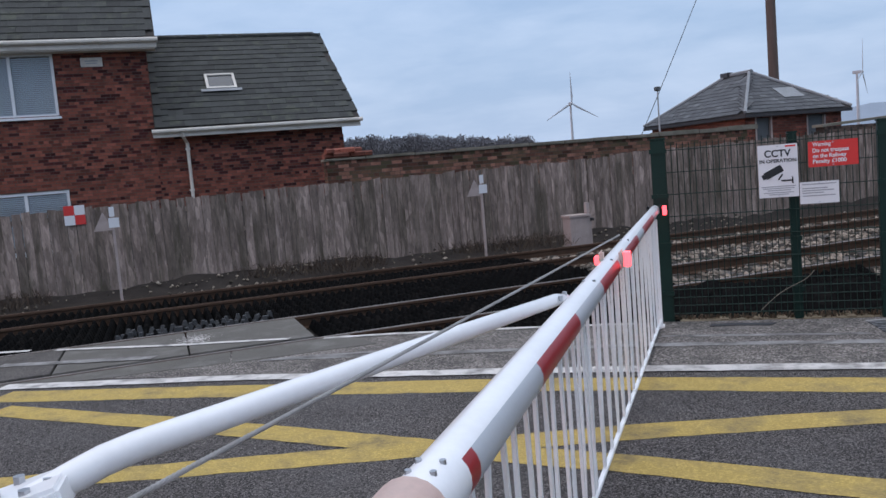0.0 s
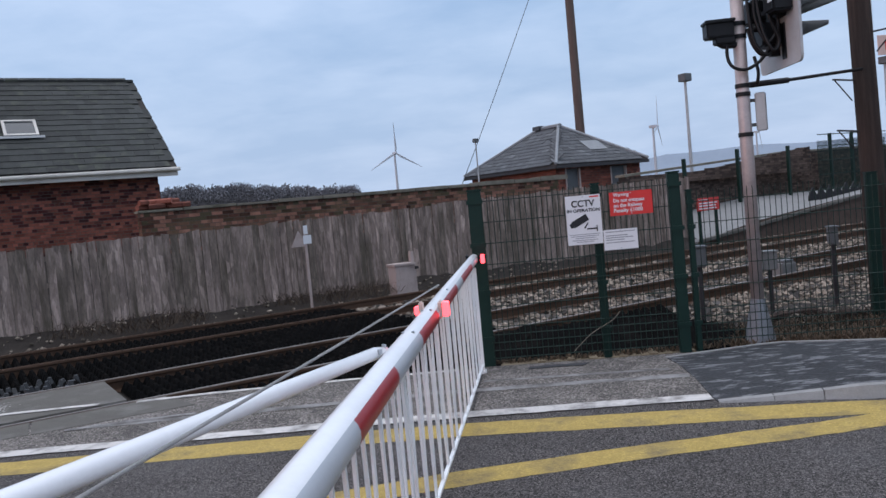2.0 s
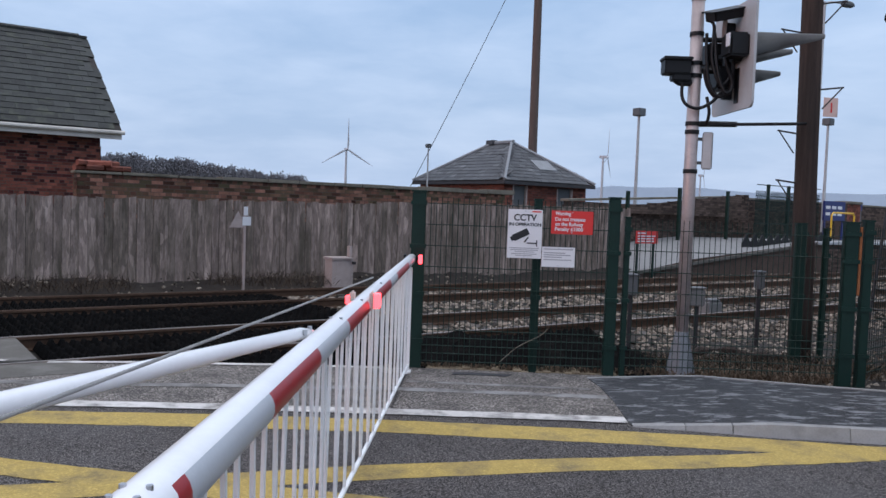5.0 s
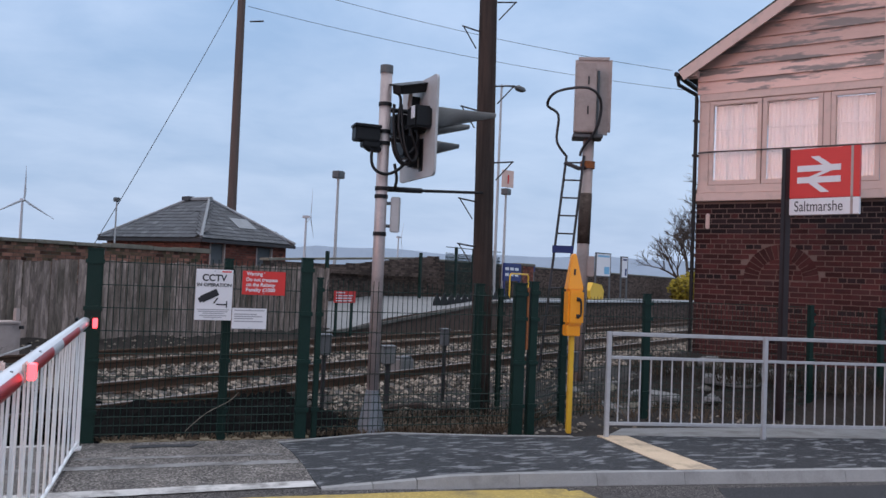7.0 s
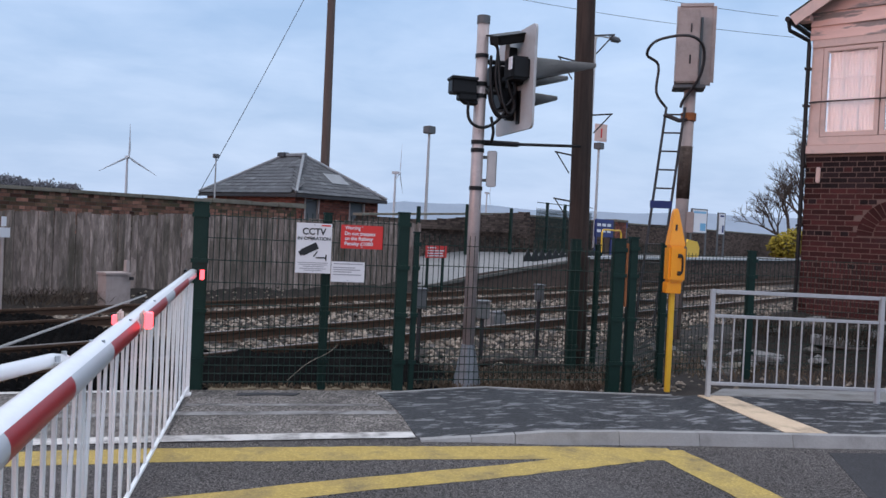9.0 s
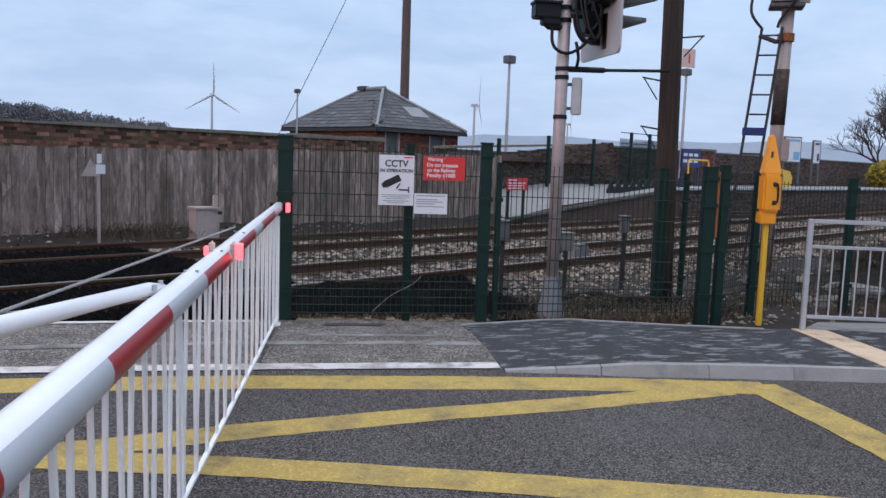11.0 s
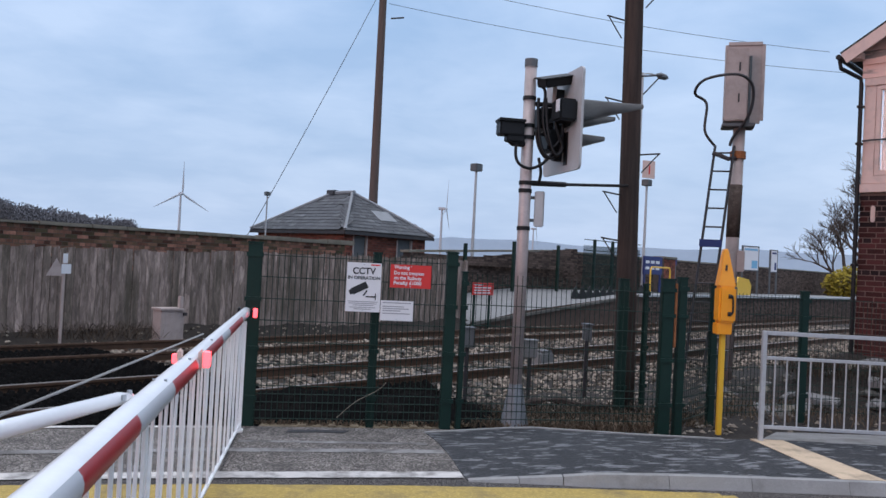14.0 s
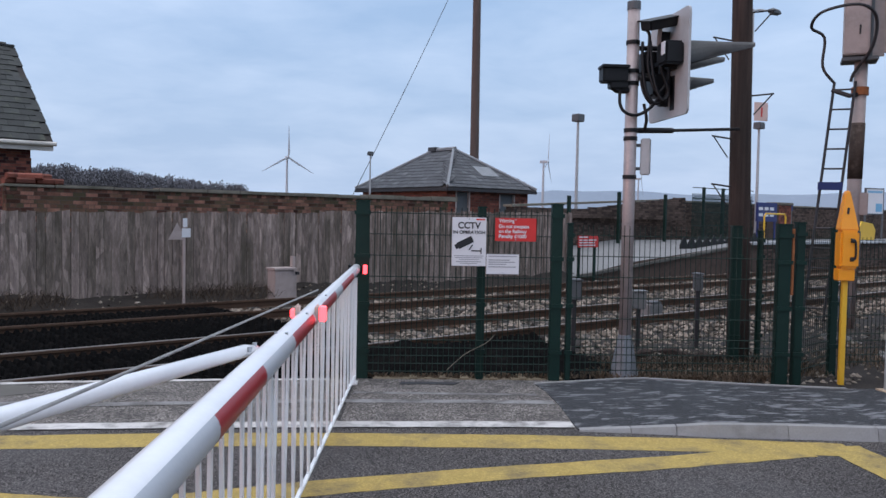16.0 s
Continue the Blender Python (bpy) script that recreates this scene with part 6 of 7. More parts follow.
part("handset_symbol", bm, SIGNBLACK, phone, "black handset symbol")
bm = B()
tube(bm, [(-0.02, -0.075, 1.66), (-0.012, -0.068, 1.72)], 0.014, 6)
part("small_symbol", bm, SIGNBLACK, phone, "small black handset symbol")
part("latch", (lambda b: box(b, 0.08, 0.15, -0.03, 0.03, 1.50, 1.54, 0.006))(B()), BLACK, phone)
part("side_box", (lambda b: box(b, 0.12, 0.17, -0.02, 0.08, 1.15, 1.5, 0.01))(B()), DARKGREY, phone)

# ---- pedestrian railing ----
railing = thing("pedestrian_railing", "galvanised steel pedestrian guard railing beside the footway", "railing")
RP = [Vector((4.42, 6.83, 0.09)), Vector((6.02, 6.50, 0.09)), Vector((7.54, 6.20, 0.09)), Vector((9.1, 5.9, 0.09))]
for a, b in zip(RP, RP[1:]):
    d = (b - a).normalized()
    rz = math.degrees(math.atan2(d.y, d.x))
    ln = (b - a).length
    m = Matrix.Translation(a) @ pose(0, 0, 0, 0, 0, rz)
    for z, hh, nm in ((1.0, 0.036, "top_rail"), (0.77, 0.028, "upper_rail"), (0.13, 0.03, "lower_rail")):
        part(nm, (lambda q: box(q, 0.025, ln - 0.025, -0.018, 0.018, z - hh / 2, z + hh / 2, 0.004))(B()), GALV, railing, m=m)
    n = int(ln / 0.105)
    for k in range(1, n):
        part("infill_bar", (lambda q: tube(q, [(ln * k / n, 0, 0.14), (ln * k / n, 0, 0.76)], 0.0075, 6))(B()), GALV, railing, m=m)
for p in RP:
    part("post", (lambda q: box(q, -0.021, 0.021, -0.021, 0.021, -0.1, 1.02, 0.005))(B()), GALV, railing, m=Matrix.Translation(p) @ pose(0, 0, 0, 0, 0, -11))

# ---- station sign ----
station = thing("station_sign", "red railway station sign on a dark brown post", "sign", pose(7.66, 8.05, 0))
part("post", (lambda b: box(b, -0.05, 0.05, -0.04, 0.04, -0.1, 3.37, 0.01))(B()), BROWNPOST, station)
sgm = pose(0.04, -0.02, 2.53, 0, 0, -64) @ Matrix.Diagonal((0.71, 1, 0.84, 1))
SW = 1.16
part("red_panel", (lambda b: box(b, 0, SW, -0.03, 0.03, 0.25, 0.98, 0.006))(B()), SIGNRED, station, m=sgm)
part("name_panel", (lambda b: box(b, 0, SW, -0.03, 0.03, 0.0, 0.245, 0.006))(B()), SIGNWHITE, station, m=sgm)
part("edge_strip", (lambda b: box(b, SW - 0.14, SW - 0.10, -0.034, 0.034, 0.0, 0.98))(B()), CABINET, station, m=sgm)
text("name_lettering", "Saltmarshe", 0.22, SIGNBLACK, station, sgm @ pose(0.10, -0.032, 0.055) @ UPR, width=0.80)


def slab_poly(bm, pts, y0, y1):
    lo = [bm.verts.new((x, y0, z)) for x, z in pts]
    hi = [bm.verts.new((x, y1, z)) for x, z in pts]
    bm.faces.new(lo); bm.faces.new(list(reversed(hi)))
    for i in range(len(pts)):
        bm.faces.new((lo[i], lo[(i + 1) % len(pts)], hi[(i + 1) % len(pts)], hi[i]))


for k, pts in enumerate(([(0.14, 0.64), (0.86, 0.64), (0.86, 0.73), (0.14, 0.73)], [(0.14, 0.47), (0.86, 0.47), (0.86, 0.56), (0.14, 0.56)],
                         [(0.36, 0.86), (0.50, 0.86), (0.72, 0.72), (0.58, 0.72)], [(0.60, 0.648), (0.74, 0.648), (0.46, 0.555), (0.32, 0.555)],
                         [(0.32, 0.478), (0.46, 0.478), (0.68, 0.33), (0.54, 0.33)])):
    bm = B()
    slab_poly(bm, pts, -0.036 - 0.0005 * k, -0.030)
    part("white_bar", bm, SIGNWHITE, station, m=sgm)

# ---- railway signal with ladder ----
SP = tw(12.75, 5.6)
sig = thing("railway_signal", "railway colour-light signal seen from behind, with a ladder", "signal", Matrix.Translation(SP) @ pose(0, 0, 0, 0, 0, -26))
bm = B()
tube(bm, [(-0.01, 0, -0.2), (0.06, 0, 4.02)], [0.115, 0.095], 14)
part("post", bm, CABINET, sig, "weathered pinkish grey post", smooth=True)
part("rusty_section", tube(B(), [(0.030, 0, 2.25), (0.044, 0, 3.1)], 0.108, 14), DULLBROWN, sig, "dark patched section of the post", smooth=True)
part("collar", tube(B(), [(0.055, 0, 3.52), (0.055, 0, 3.64)], 0.125, 14), RUST, sig, "rusty collar")
part("base_plate", (lambda b: box(b, -0.22, 0.28, -0.2, 0.2, 4.02, 4.08, 0.01))(B()), DARKGREY, sig)
part("head_case", (lambda b: box(b, -0.20, 0.15, -0.24, 0.08, 4.10, 5.27, 0.02))(B()), CABINET, sig, "pinkish grey signal case")
part("back_board", (lambda b: box(b, -0.20, 0.42, 0.09, 0.12, 4.12, 5.45, 0.05))(B()), CABINET, sig)
for z in (4.6, 5.1):
    part("case_hinge", (lambda b: box(b, 0.0, 0.025, -0.255, -0.235, z - 0.2, z - 0.06, 0.004))(B()), BLACKIRON, sig)
part("conduit", tube(B(), [(0.18, 0.0, 4.1), (0.19, 0.03, 5.2)], 0.03, 6), DARKGREY, sig)
# ladder
la, lb = Vector((-0.50, -0.42, 0.1)), Vector((-0.16, -0.12, 3.72))
for o in (-0.145, 0.145):
    part("ladder_stile", tube(B(), [la + Vector((o, -0.1, 0)), lb + Vector((o, 0, 0))], 0.022, 6), BLACKIRON, sig)
for k in range(12):
    p = la.lerp(lb, (k + 0.6) / 12.0)
    part("rung", tube(B(), [p + Vector((-0.145, -0.1 * (1 - (k + .6) / 12), 0)), p + Vector((0.145, -0.1 * (1 - (k + .6) / 12), 0))], 0.014, 6), BLACKIRON, sig)
part("ladder_hoop", tube(B(), arc_pts([(-0.32, -0.12, 3.72), (-0.48, -0.2, 3.95), (-0.47, -0.22, 4.38), (-0.66, -0.35, 4.52), (-0.52, -0.62, 4.68), (-0.05, -0.68, 4.74), (0.2, -0.45, 4.6), (0.18, -0.3, 4.2), (-0.04, -0.12, 3.85), (-0.08, -0.1, 3.72)], 5), 0.024, 6), BLACKIRON, sig, "iron ladder hoop")
part("ladder_plate", (lambda b: box(b, -0.17, 0.17, -0.02, 0.0, -0.06, 0.06, 0.004, m=pose(-0.33, -0.50, 2.12)))(B()), NAVY, sig, "small dark plate across the ladder")
part("post_box", (lambda b: box(b, 0.10, 0.22, -0.09, 0.08, 1.70, 2.04, 0.012))(B()), CABINET, sig, "weathered box on the signal post")
part("ladder_stay", tube(B(), [(-0.34, -0.14, 3.60), (-0.1, -0.16, 3.50), (0.16, 0.0, 3.56)], 0.035, 6), BLACKIRON, sig)

# ---- lineside boxes ----


def lineside_box(x, y, z0, z1, w, mt, label, leg=True):
    t = thing("lineside_box", label, "equipment box", pose(x, y, 0), "lineside boxes")
    part("case", (lambda b: box(b, -w / 2, w / 2, -0.07, 0.07, z0, z1, 0.012))(B()), mt, t)
    part("lid", (lambda b: box(b, -w / 2 - 0.012, w / 2 + 0.012, -0.082, 0.082, z1, z1 + 0.02, 0.004))(B()), mt, t)
    part("leg", (lambda b: box(b, -0.022, 0.022, -0.02, 0.02, -0.12, z0, 0.004))(B()), BLACKIRON, t)


lineside_box(2.08, 9.0, 0.645, 0.86, 0.13, DARKGREY, "dark grey lineside cable box on a leg")
lineside_box(2.93, 9.35, 0.51, 0.71, 0.15, BOXGREY, "weathered grey lineside cable box on a leg")
lineside_box(3.85, 9.9, 0.69, 0.89, 0.09, DARKGREY, "dark grey lineside cable box on a leg")
lineside_box(6.05, 10.5, 0.28, 0.55, 0.20, DARKGREY, "dark grey lineside cable box on a leg")
lever = thing("point_machine", "low grey point machine beside the rail", "equipment box", pose(4.45, 13.6, 0.0, 0, 0, 36))
part("case", (lambda b: box(b, -0.20, 0.20, -0.11, 0.11, -0.16, 0.13, 0.02))(B()), BOXGREY, lever)
part("cover", (lambda b: box(b, -0.1, 0.18, -0.09, 0.09, 0.131, 0.17, 0.015))(B()), DARKGREY, lever)

relay = thing("relay_cabinet", "weathered pinkish grey relay cabinet beside the track", "cabinet", TR @ pose(7.32, 13.85, 0) @ Matrix.Diagonal((0.82, 0.9, 0.94, 1)))
part("body", (lambda b: box(b, 0, 0.40, 0, 0.35, -0.1, 0.50, 0.01))(B()), CABINET, relay)
part("top", (lambda b: box(b, -0.03, 0.55, -0.03, 0.38, 0.502, 0.55, 0.008))(B()), CABINET, relay)
part("side_case", (lambda b: box(b, 0.405, 0.60, 0.05, 0.32, -0.1, 0.5, 0.01))(B()), CABINET, relay)
part("stub_post", (lambda b: box(b, 0.50, 0.60, 0.1, 0.2, 0.55, 0.78, 0.01))(B()), CABINET, relay)
part("door_seam", (lambda b: box(b, 0.05, 0.35, -0.004, 0.0, 0.0, 0.42))(B()), CABINET, relay)
part("latch", (lambda b: box(b, 0.56, 0.64, 0.0, 0.06, 0.40, 0.46, 0.005))(B()), BLACKIRON, relay)


def marker(u, v, label):
    """A slim post with a small triangle plate and a white tag."""
    t = thing("marker_post", label, "marker", TR @ pose(u, v, 0), "lineside markers")
    part("post", (lambda b: box(b, -0.022, 0.022, -0.02, 0.02, -0.15, 1.42, 0.004))(B()), CABINET, t)
    bm = B()
    slab_poly(bm, [(-0.30, 1.06), (0.02, 1.06), (-0.14, 1.36)], -0.04, -0.03)
    part("triangle_plate", bm, CABINET, t, "faded triangular plate")
    part("tag", (lambda b: box(b, -0.06, 0.10, -0.05, -0.04, 1.10, 1.26, 0.003))(B()), SIGNWHITE, t)
    part("top_tag", (lambda b: box(b, -0.04, 0.04, -0.05, -0.04, 1.28, 1.44, 0.003))(B()), SIGNWHITE, t)


marker(5.6, 14.0, "slim grey lineside post with a faded triangular plate")
marker(-0.80, 14.3, "slim grey lineside post with a faded triangular plate")
chk = thing("chequer_board", "small red and white chequered board on the timber fence", "sign", TR @ pose(-1.58, 14.975, 1.18))
for i in range(2):
    for j in range(2):
        part("square", (lambda b: box(b, 0.165 * i, 0.165 * (i + 1) - 0.002, -0.012, 0.0, 0.165 * j, 0.165 * (j + 1) - 0.002, 0.001))(B()), SIGNRED if (i + j) % 2 else SIGNWHITE, chk)

# ---- station platform ----
platform = thing("platform", "raised station platform with a concrete ramp and brick face", "platform", TR, kind="structure")
bm = B()
secs = [(16.7, 0.0), (19.2, 0.35), (22.6, 0.62), (25.5, 0.86), (90, 0.86)]
vv = []
for u, z in secs:
    vv.append([bm.verts.new((u, 14.62, z)), bm.verts.new((u, 18.0, z + (0.25 if u < 24 else 0.0))), bm.verts.new((u, 18.0, -0.3)), bm.verts.new((u, 14.62, -0.3))])
for a, b in zip(vv, vv[1:]):
    for k in range(4):
        bm.faces.new((a[k], a[(k + 1) % 4], b[(k + 1) % 4], b[k]))
bm.faces.new(vv[0]); bm.faces.new(list(reversed(vv[-1])))
bm.faces.ensure_lookup_table()
for fc in bm.faces:
    if all(abs(v.co.y - 14.62) < 0.01 for v in fc.verts):
        fc.material_index = 1
part("deck", bm, [RAMPCON, BRICK_GREY], platform)
brick_face(platform, 40.0, 0.80, pose(26.0, 14.60, -0.1), BRICK_GREY, MORTAR_DARK, thick=0.1)
part("coping", (lambda b: (box(b, 25.5, 90, 14.5, 14.95, 0.80, 0.89, 0.01), b)[-1])(B()), GREYPAINT, platform, "pale edged platform coping")
part("ramp_edge", (lambda b: box(b, 0, 9.0, -0.06, 0.06, -0.05, 0.03, m=pose(16.8, 14.6, 0.02, 0, -5.4, 0)))(B()), CONCRETE, platform)
station_wall = thing("station_wall", "long sooty brick boundary wall behind the platform", "wall", TR)
brick_face(station_wall, 9.2, 2.1, pose(17.2, 17.6, -0.2, 0, 0, 6), BRICK_GREY, MORTAR_DARK, z_from=0.3)
brick_face(station_wall, 42.0, 2.3, pose(26.3, 18.6, 0.0), BRICK_GREY, MORTAR_DARK, z_from=0.7)
part("coping", (lambda b: (box(b, 0, 9.3, -0.05, 0.3, 1.9, 1.97, m=pose(17.2, 17.6, 0, 0, -2.6, 6)), box(b, 26.2, 68.3, 18.55, 18.9, 2.3, 2.37), b)[-1])(B()), COPING, station_wall)
bm = B()
slab_poly(bm, [(17.2, 1.6), (26.3, 1.6), (26.3, 2.44), (24, 2.24), (21, 1.92), (17.2, 1.79)], 17.72, 17.95)
part("raised_core", bm, MORTAR_DARK, station_wall)
cells = []
for r in range(12):
    z = 1.6 + 0.075 * r
    x = 17.2 + 0.11 * (r % 2)
    while x < 26.1:
        top = 1.85 + (x - 17.2) * 0.034 if x < 21 else 1.98 + (x - 21) * 0.1
        if z + 0.07 < top:
            cells.append((x + 0.005, x + 0.22, 17.708 + rnd(-0.004, 0.004), 17.75, z + 0.005, z + 0.07))
        x += 0.225
tagged(part("brickwork", boxes("brickwork", cells, BRICK_GREY), None, station_wall), kind="stuff")
t = thing("ramp_guard", "black serrated trespass guard at the platform ramp", "guard", TR)
for k in range(12):
    bm = B()
    slab_poly(bm, [(0, 0), (0.42, 0), (0.42, 0.2), (0.21, 0.48), (0, 0.2)], -0.02, 0.02)
    part("spike", bm, BLACK, t, m=pose(22.5 + 0.43 * k, 15.3, 0.60 + 0.012 * k))
# fence on top of the ramp wall
rf = thing("platform_fence", "dark green steel fence on the platform ramp", "fence", TR)
for k, u in enumerate((19.5, 22.0, 24.6, 27.0, 28.3, 30.0)):
    part("post", (lambda b: box(b, -0.05, 0.05, -0.05, 0.05, 0.3, 2.55 + (0.35 if u > 26 else 0) - (0.25 if k == 0 else 0.05), 0.006, m=pose(u, 17.4, 0)))(B()), GREEN, rf)
cells = []
for k in range(60):
    u = 26.2 + 0.07 * k
    cells.append((u - 0.008, u + 0.008, 17.35, 17.366, 0.8, 2.6))
for z in (0.9, 1.4, 1.9, 2.4, 2.8):
    cells.append((26.2, 30.4, 17.33, 17.35, z, z + 0.03))
part("mesh_panel", boxes("mesh_panel", cells, GREEN), None, rf)


def lamp_post(u, v, h, kind_, label, k=1.0):
    t = thing("platform_lamp", label, "lamp", TR @ pose(u, v, 0.5), "platform lamps")
    part("column", tube(B(), [(0, 0, 0), (0, 0, h)], [0.07 * k, 0.045 * k], 8), GREYPAINT, t)
    if kind_ == "flood":
        part("lamp_head", (lambda b: (box(b, -0.17 * k, 0.17 * k, -0.16 * k, 0.16 * k, h, h + 0.26 * k, 0.02), b)[-1])(B()), DARKGREY, t)
    else:
        part("bracket_arm", tube(B(), arc_pts([(0, 0, h - 0.2), (0.2, -0.05, h), (0.9, -0.2, h + 0.05)]), 0.035, 6), GREYPAINT, t)
        part("lamp_head", (lambda b: (tube(b, [(0.8, -0.18, h + 0.06), (1.0, -0.22, h + 0.05), (1.35, -0.3, h + 0.04), (1.5, -0.34, h + 0.03)], [0.05, 0.14, 0.12, 0.03], 8), b)[-1])(B()), DARKGREY, t)


lamp_post(21.65, 19.0, 4.45, "flood", "grey platform floodlight column with a square head")
lamp_post(30.05, 17.0, 4.75, "flood", "grey platform floodlight column with a square head")
lamp_post(29.85, 17.3, 9.45, "arm", "tall pale street lamp on the platform")
lamp_post(15.0, 22.0, 3.0, "flood", "slim grey lamp column with a small head", 0.5)
num = thing("platform_number_sign", "small square white sign with a red number one", "sign", TR @ pose(29.72, 17.0, 5.55, 0, 0, -25))
part("plate", (lambda b: box(b, -0.05, 0.55, -0.03, 0.0, 0, 0.72, 0.005))(B()), PINK_TRIM, num)
text("number", "1", 0.52, SIGNRED, num, pose(0.14, -0.034, 0.17) @ UPR, bold=0.01)


def notice_board(u, w, z0, z1, label, face):
    t = thing("notice_board", label, "notice board", TR @ pose(u, 17.5, 0.85, 0, 0, -20), "platform notice boards")
    part("frame", (lambda b: box(b, 0, w, -0.04, 0.04, z0, z1, 0.01))(B()), DARKGREY, t)
    part("poster", (lambda b: box(b, 0.08, w - 0.08, -0.055, -0.041, z0 + 0.06, z1 - 0.06))(B()), SIGNWHITE, t)
    bars("print", [(0.14, w - 0.14, -0.062, -0.056, z1 - 0.24, z1 - 0.14), (w * 0.55, w - 0.14, -0.062, -0.056, z0 + 0.15, z0 + 0.55)], face, t)
    for x in (0.05, w - 0.05):
        part("leg", (lambda b: box(b, x - 0.04, x + 0.04, -0.035, 0.035, 0.0, z0))(B()), DARKGREY, t)


notice_board(40.8, 1.2, 1.2, 2.5, "framed white poster board on the platform", BLUE)
notice_board(44.4, 0.6, 1.2, 2.45, "narrow framed white poster board on the platform", NAVY)
shelter = thing("blue_sign", "dark blue station information panel on two legs", "sign", TR @ pose(29.9, 16.9, 0.86))
part("panel", (lambda b: box(b, 0, 1.5, -0.04, 0.04, 0.75, 1.5, 0.01))(B()), NAVY, shelter)
bars("print", [(0.1 + 0.42 * k, 0.4 + 0.42 * k, -0.05, -0.041, z, z + 0.12) for k in range(3) for z in (0.95, 1.2)], SIGNWHITE, shelter)
for x in (0.1, 1.4):
    part("leg", (lambda b: box(b, x - 0.04, x + 0.04, -0.03, 0.03, 0, 0.75))(B()), NAVY, shelter)
hoop = thing("yellow_hoop", "yellow tubular hand rail on the platform", "rail", TR @ pose(29.25, 16.2, 0.86))
part("tube", tube(B(), [(0, 0, 0), (0, 0, 0.95), (0.1, 0, 1.05), (1.5, 0, 1.05), (1.6, 0, 0.95), (1.6, 0, 0)], 0.035, 6), POSTYEL, hoop)
pillar = thing("brick_pillar", "short brick gate pillar on the platform", "pillar", TR @ pose(31.8, 17.0, 0.86))
brick_face(pillar, 1.0, 1.45, pose(0, 0, 0), BRICK_RED, MORTAR, thick=0.5)
part("cap", (lambda b: box(b, -0.05, 1.05, -0.08, 0.55, 1.45, 1.55, 0.02))(B()), COPING, pillar)
grit = thing("grit_bin", "yellow grit bin with a sloping lid", "bin", TR @ pose(37.2, 16.5, 0.86))
bm = B()
slab_poly(bm, [(0, 0), (1.5, 0), (1.6, 0.45), (1.3, 0.75), (0.2, 0.85), (-0.1, 0.45)], -0.4, 0.4)
part("bin", bm, POSTYEL, grit)
nameboard = thing("nameboard", "small dark blue name board on the platform", "sign", TR @ pose(33.6, 18.2, 0.86))
part("panel", (lambda b: box(b, 0, 1.6, -0.04, 0.04, 1.25, 1.6, 0.01))(B()), NAVY, nameboard)
bars("print", [(0.2, 1.4, -0.05, -0.041, 1.38, 1.46)], SIGNWHITE, nameboard)
for x in (0.1, 1.5):
    part("leg", (lambda b: box(b, x - 0.04, x + 0.04, -0.03, 0.03, 0, 1.25))(B()), DARKGREY, nameboard)

# ---- rubble and dead growth behind the railing ----
WA, WB = Vector((7.72, 10.42, 0)), Vector((9.55, 7.90, 0))     # foot of the box's front wall
WD = (WB - WA).normalized()
WN = Vector((WD.y, -WD.x, 0))
if WN.x > 0:
    WN = -WN


def bank_height(x, y):
    """Height of the earth bank against the signal box."""
    p = Vector((x, y, 0)) - WA
    a, o = p.dot(WD), p.dot(WN)
    side = min(1.0, max(0.0, (a + 1.1) / 1.2))
    f = min(1.0, max(0.0, 1 - o / 1.75))
    return -0.06 + 0.62 * side * f * f * (3 - 2 * f) * (1 + 0.07 * math.sin(3 * a) + 0.05 * math.sin(7 * a + o * 5))


vs, fs = [], []
for i in range(64):
    for j in range(24):
        p = WA + WD * (-1.2 + 5.2 * i / 63) + WN * (-0.25 + 2.1 * j / 23)
        vs.append((p.x, p.y, bank_height(p.x, p.y) + rnd(-0.022, 0.022) - (0.03 if j == 23 else 0)))
for i in range(63):
    for j in range(23):
        n = i * 24 + j
        fs.append((n, n + 24, n + 25, n + 1))
ob = new("earth_bank", raw("earth_bank", vs, fs, BED))
tagged(ob, "dark earth bank heaped against the signal box", "bank", kind="structure")
for k in range(38):
    x = rnd(5.6, 10.5)
    y = rnd(8.6, 11.0)
    if 0.809 * x + 0.588 * y > 12.1:
        x = (12.0 - 0.588 * y) / 0.809 - rnd(0, 1.2)
    bm = B()
    bmesh.ops.create_icosphere(bm, subdivisions=1, radius=1.0)
    for v in bm.verts:
        v.co *= rnd(0.7, 1.15)
    s = rnd(0.035, 0.15)
    solid("rubble_block", bm, random.choice([BASE_CONC, CONCRETE, COPING]), "broken pale concrete lump on the stony ground", "rubble",
          pose(x, y, max(bank_height(x, y), -0.03) + 0.01, rnd(-20, 20), rnd(-20, 20), rnd(0, 180)) @ Matrix.Diagonal((s * 1.6, s, s * 0.6, 1)), "rubble")
for (x, y, rz, ln) in ((7.75, 9.05, -35, 0.75), (6.85, 9.35, -50, 0.42), (8.25, 8.75, -20, 0.5)):
    bm = B()
    box(bm, -ln / 2, ln / 2, -0.1, 0.1, 0, 0.1, 0.015)
    solid("concrete_beam", bm, BASE_CONC, "pale broken concrete beam lying on stones", "rubble", pose(x, y, bank_height(x, y) - 0.01, 12, 4, rz), "rubble")


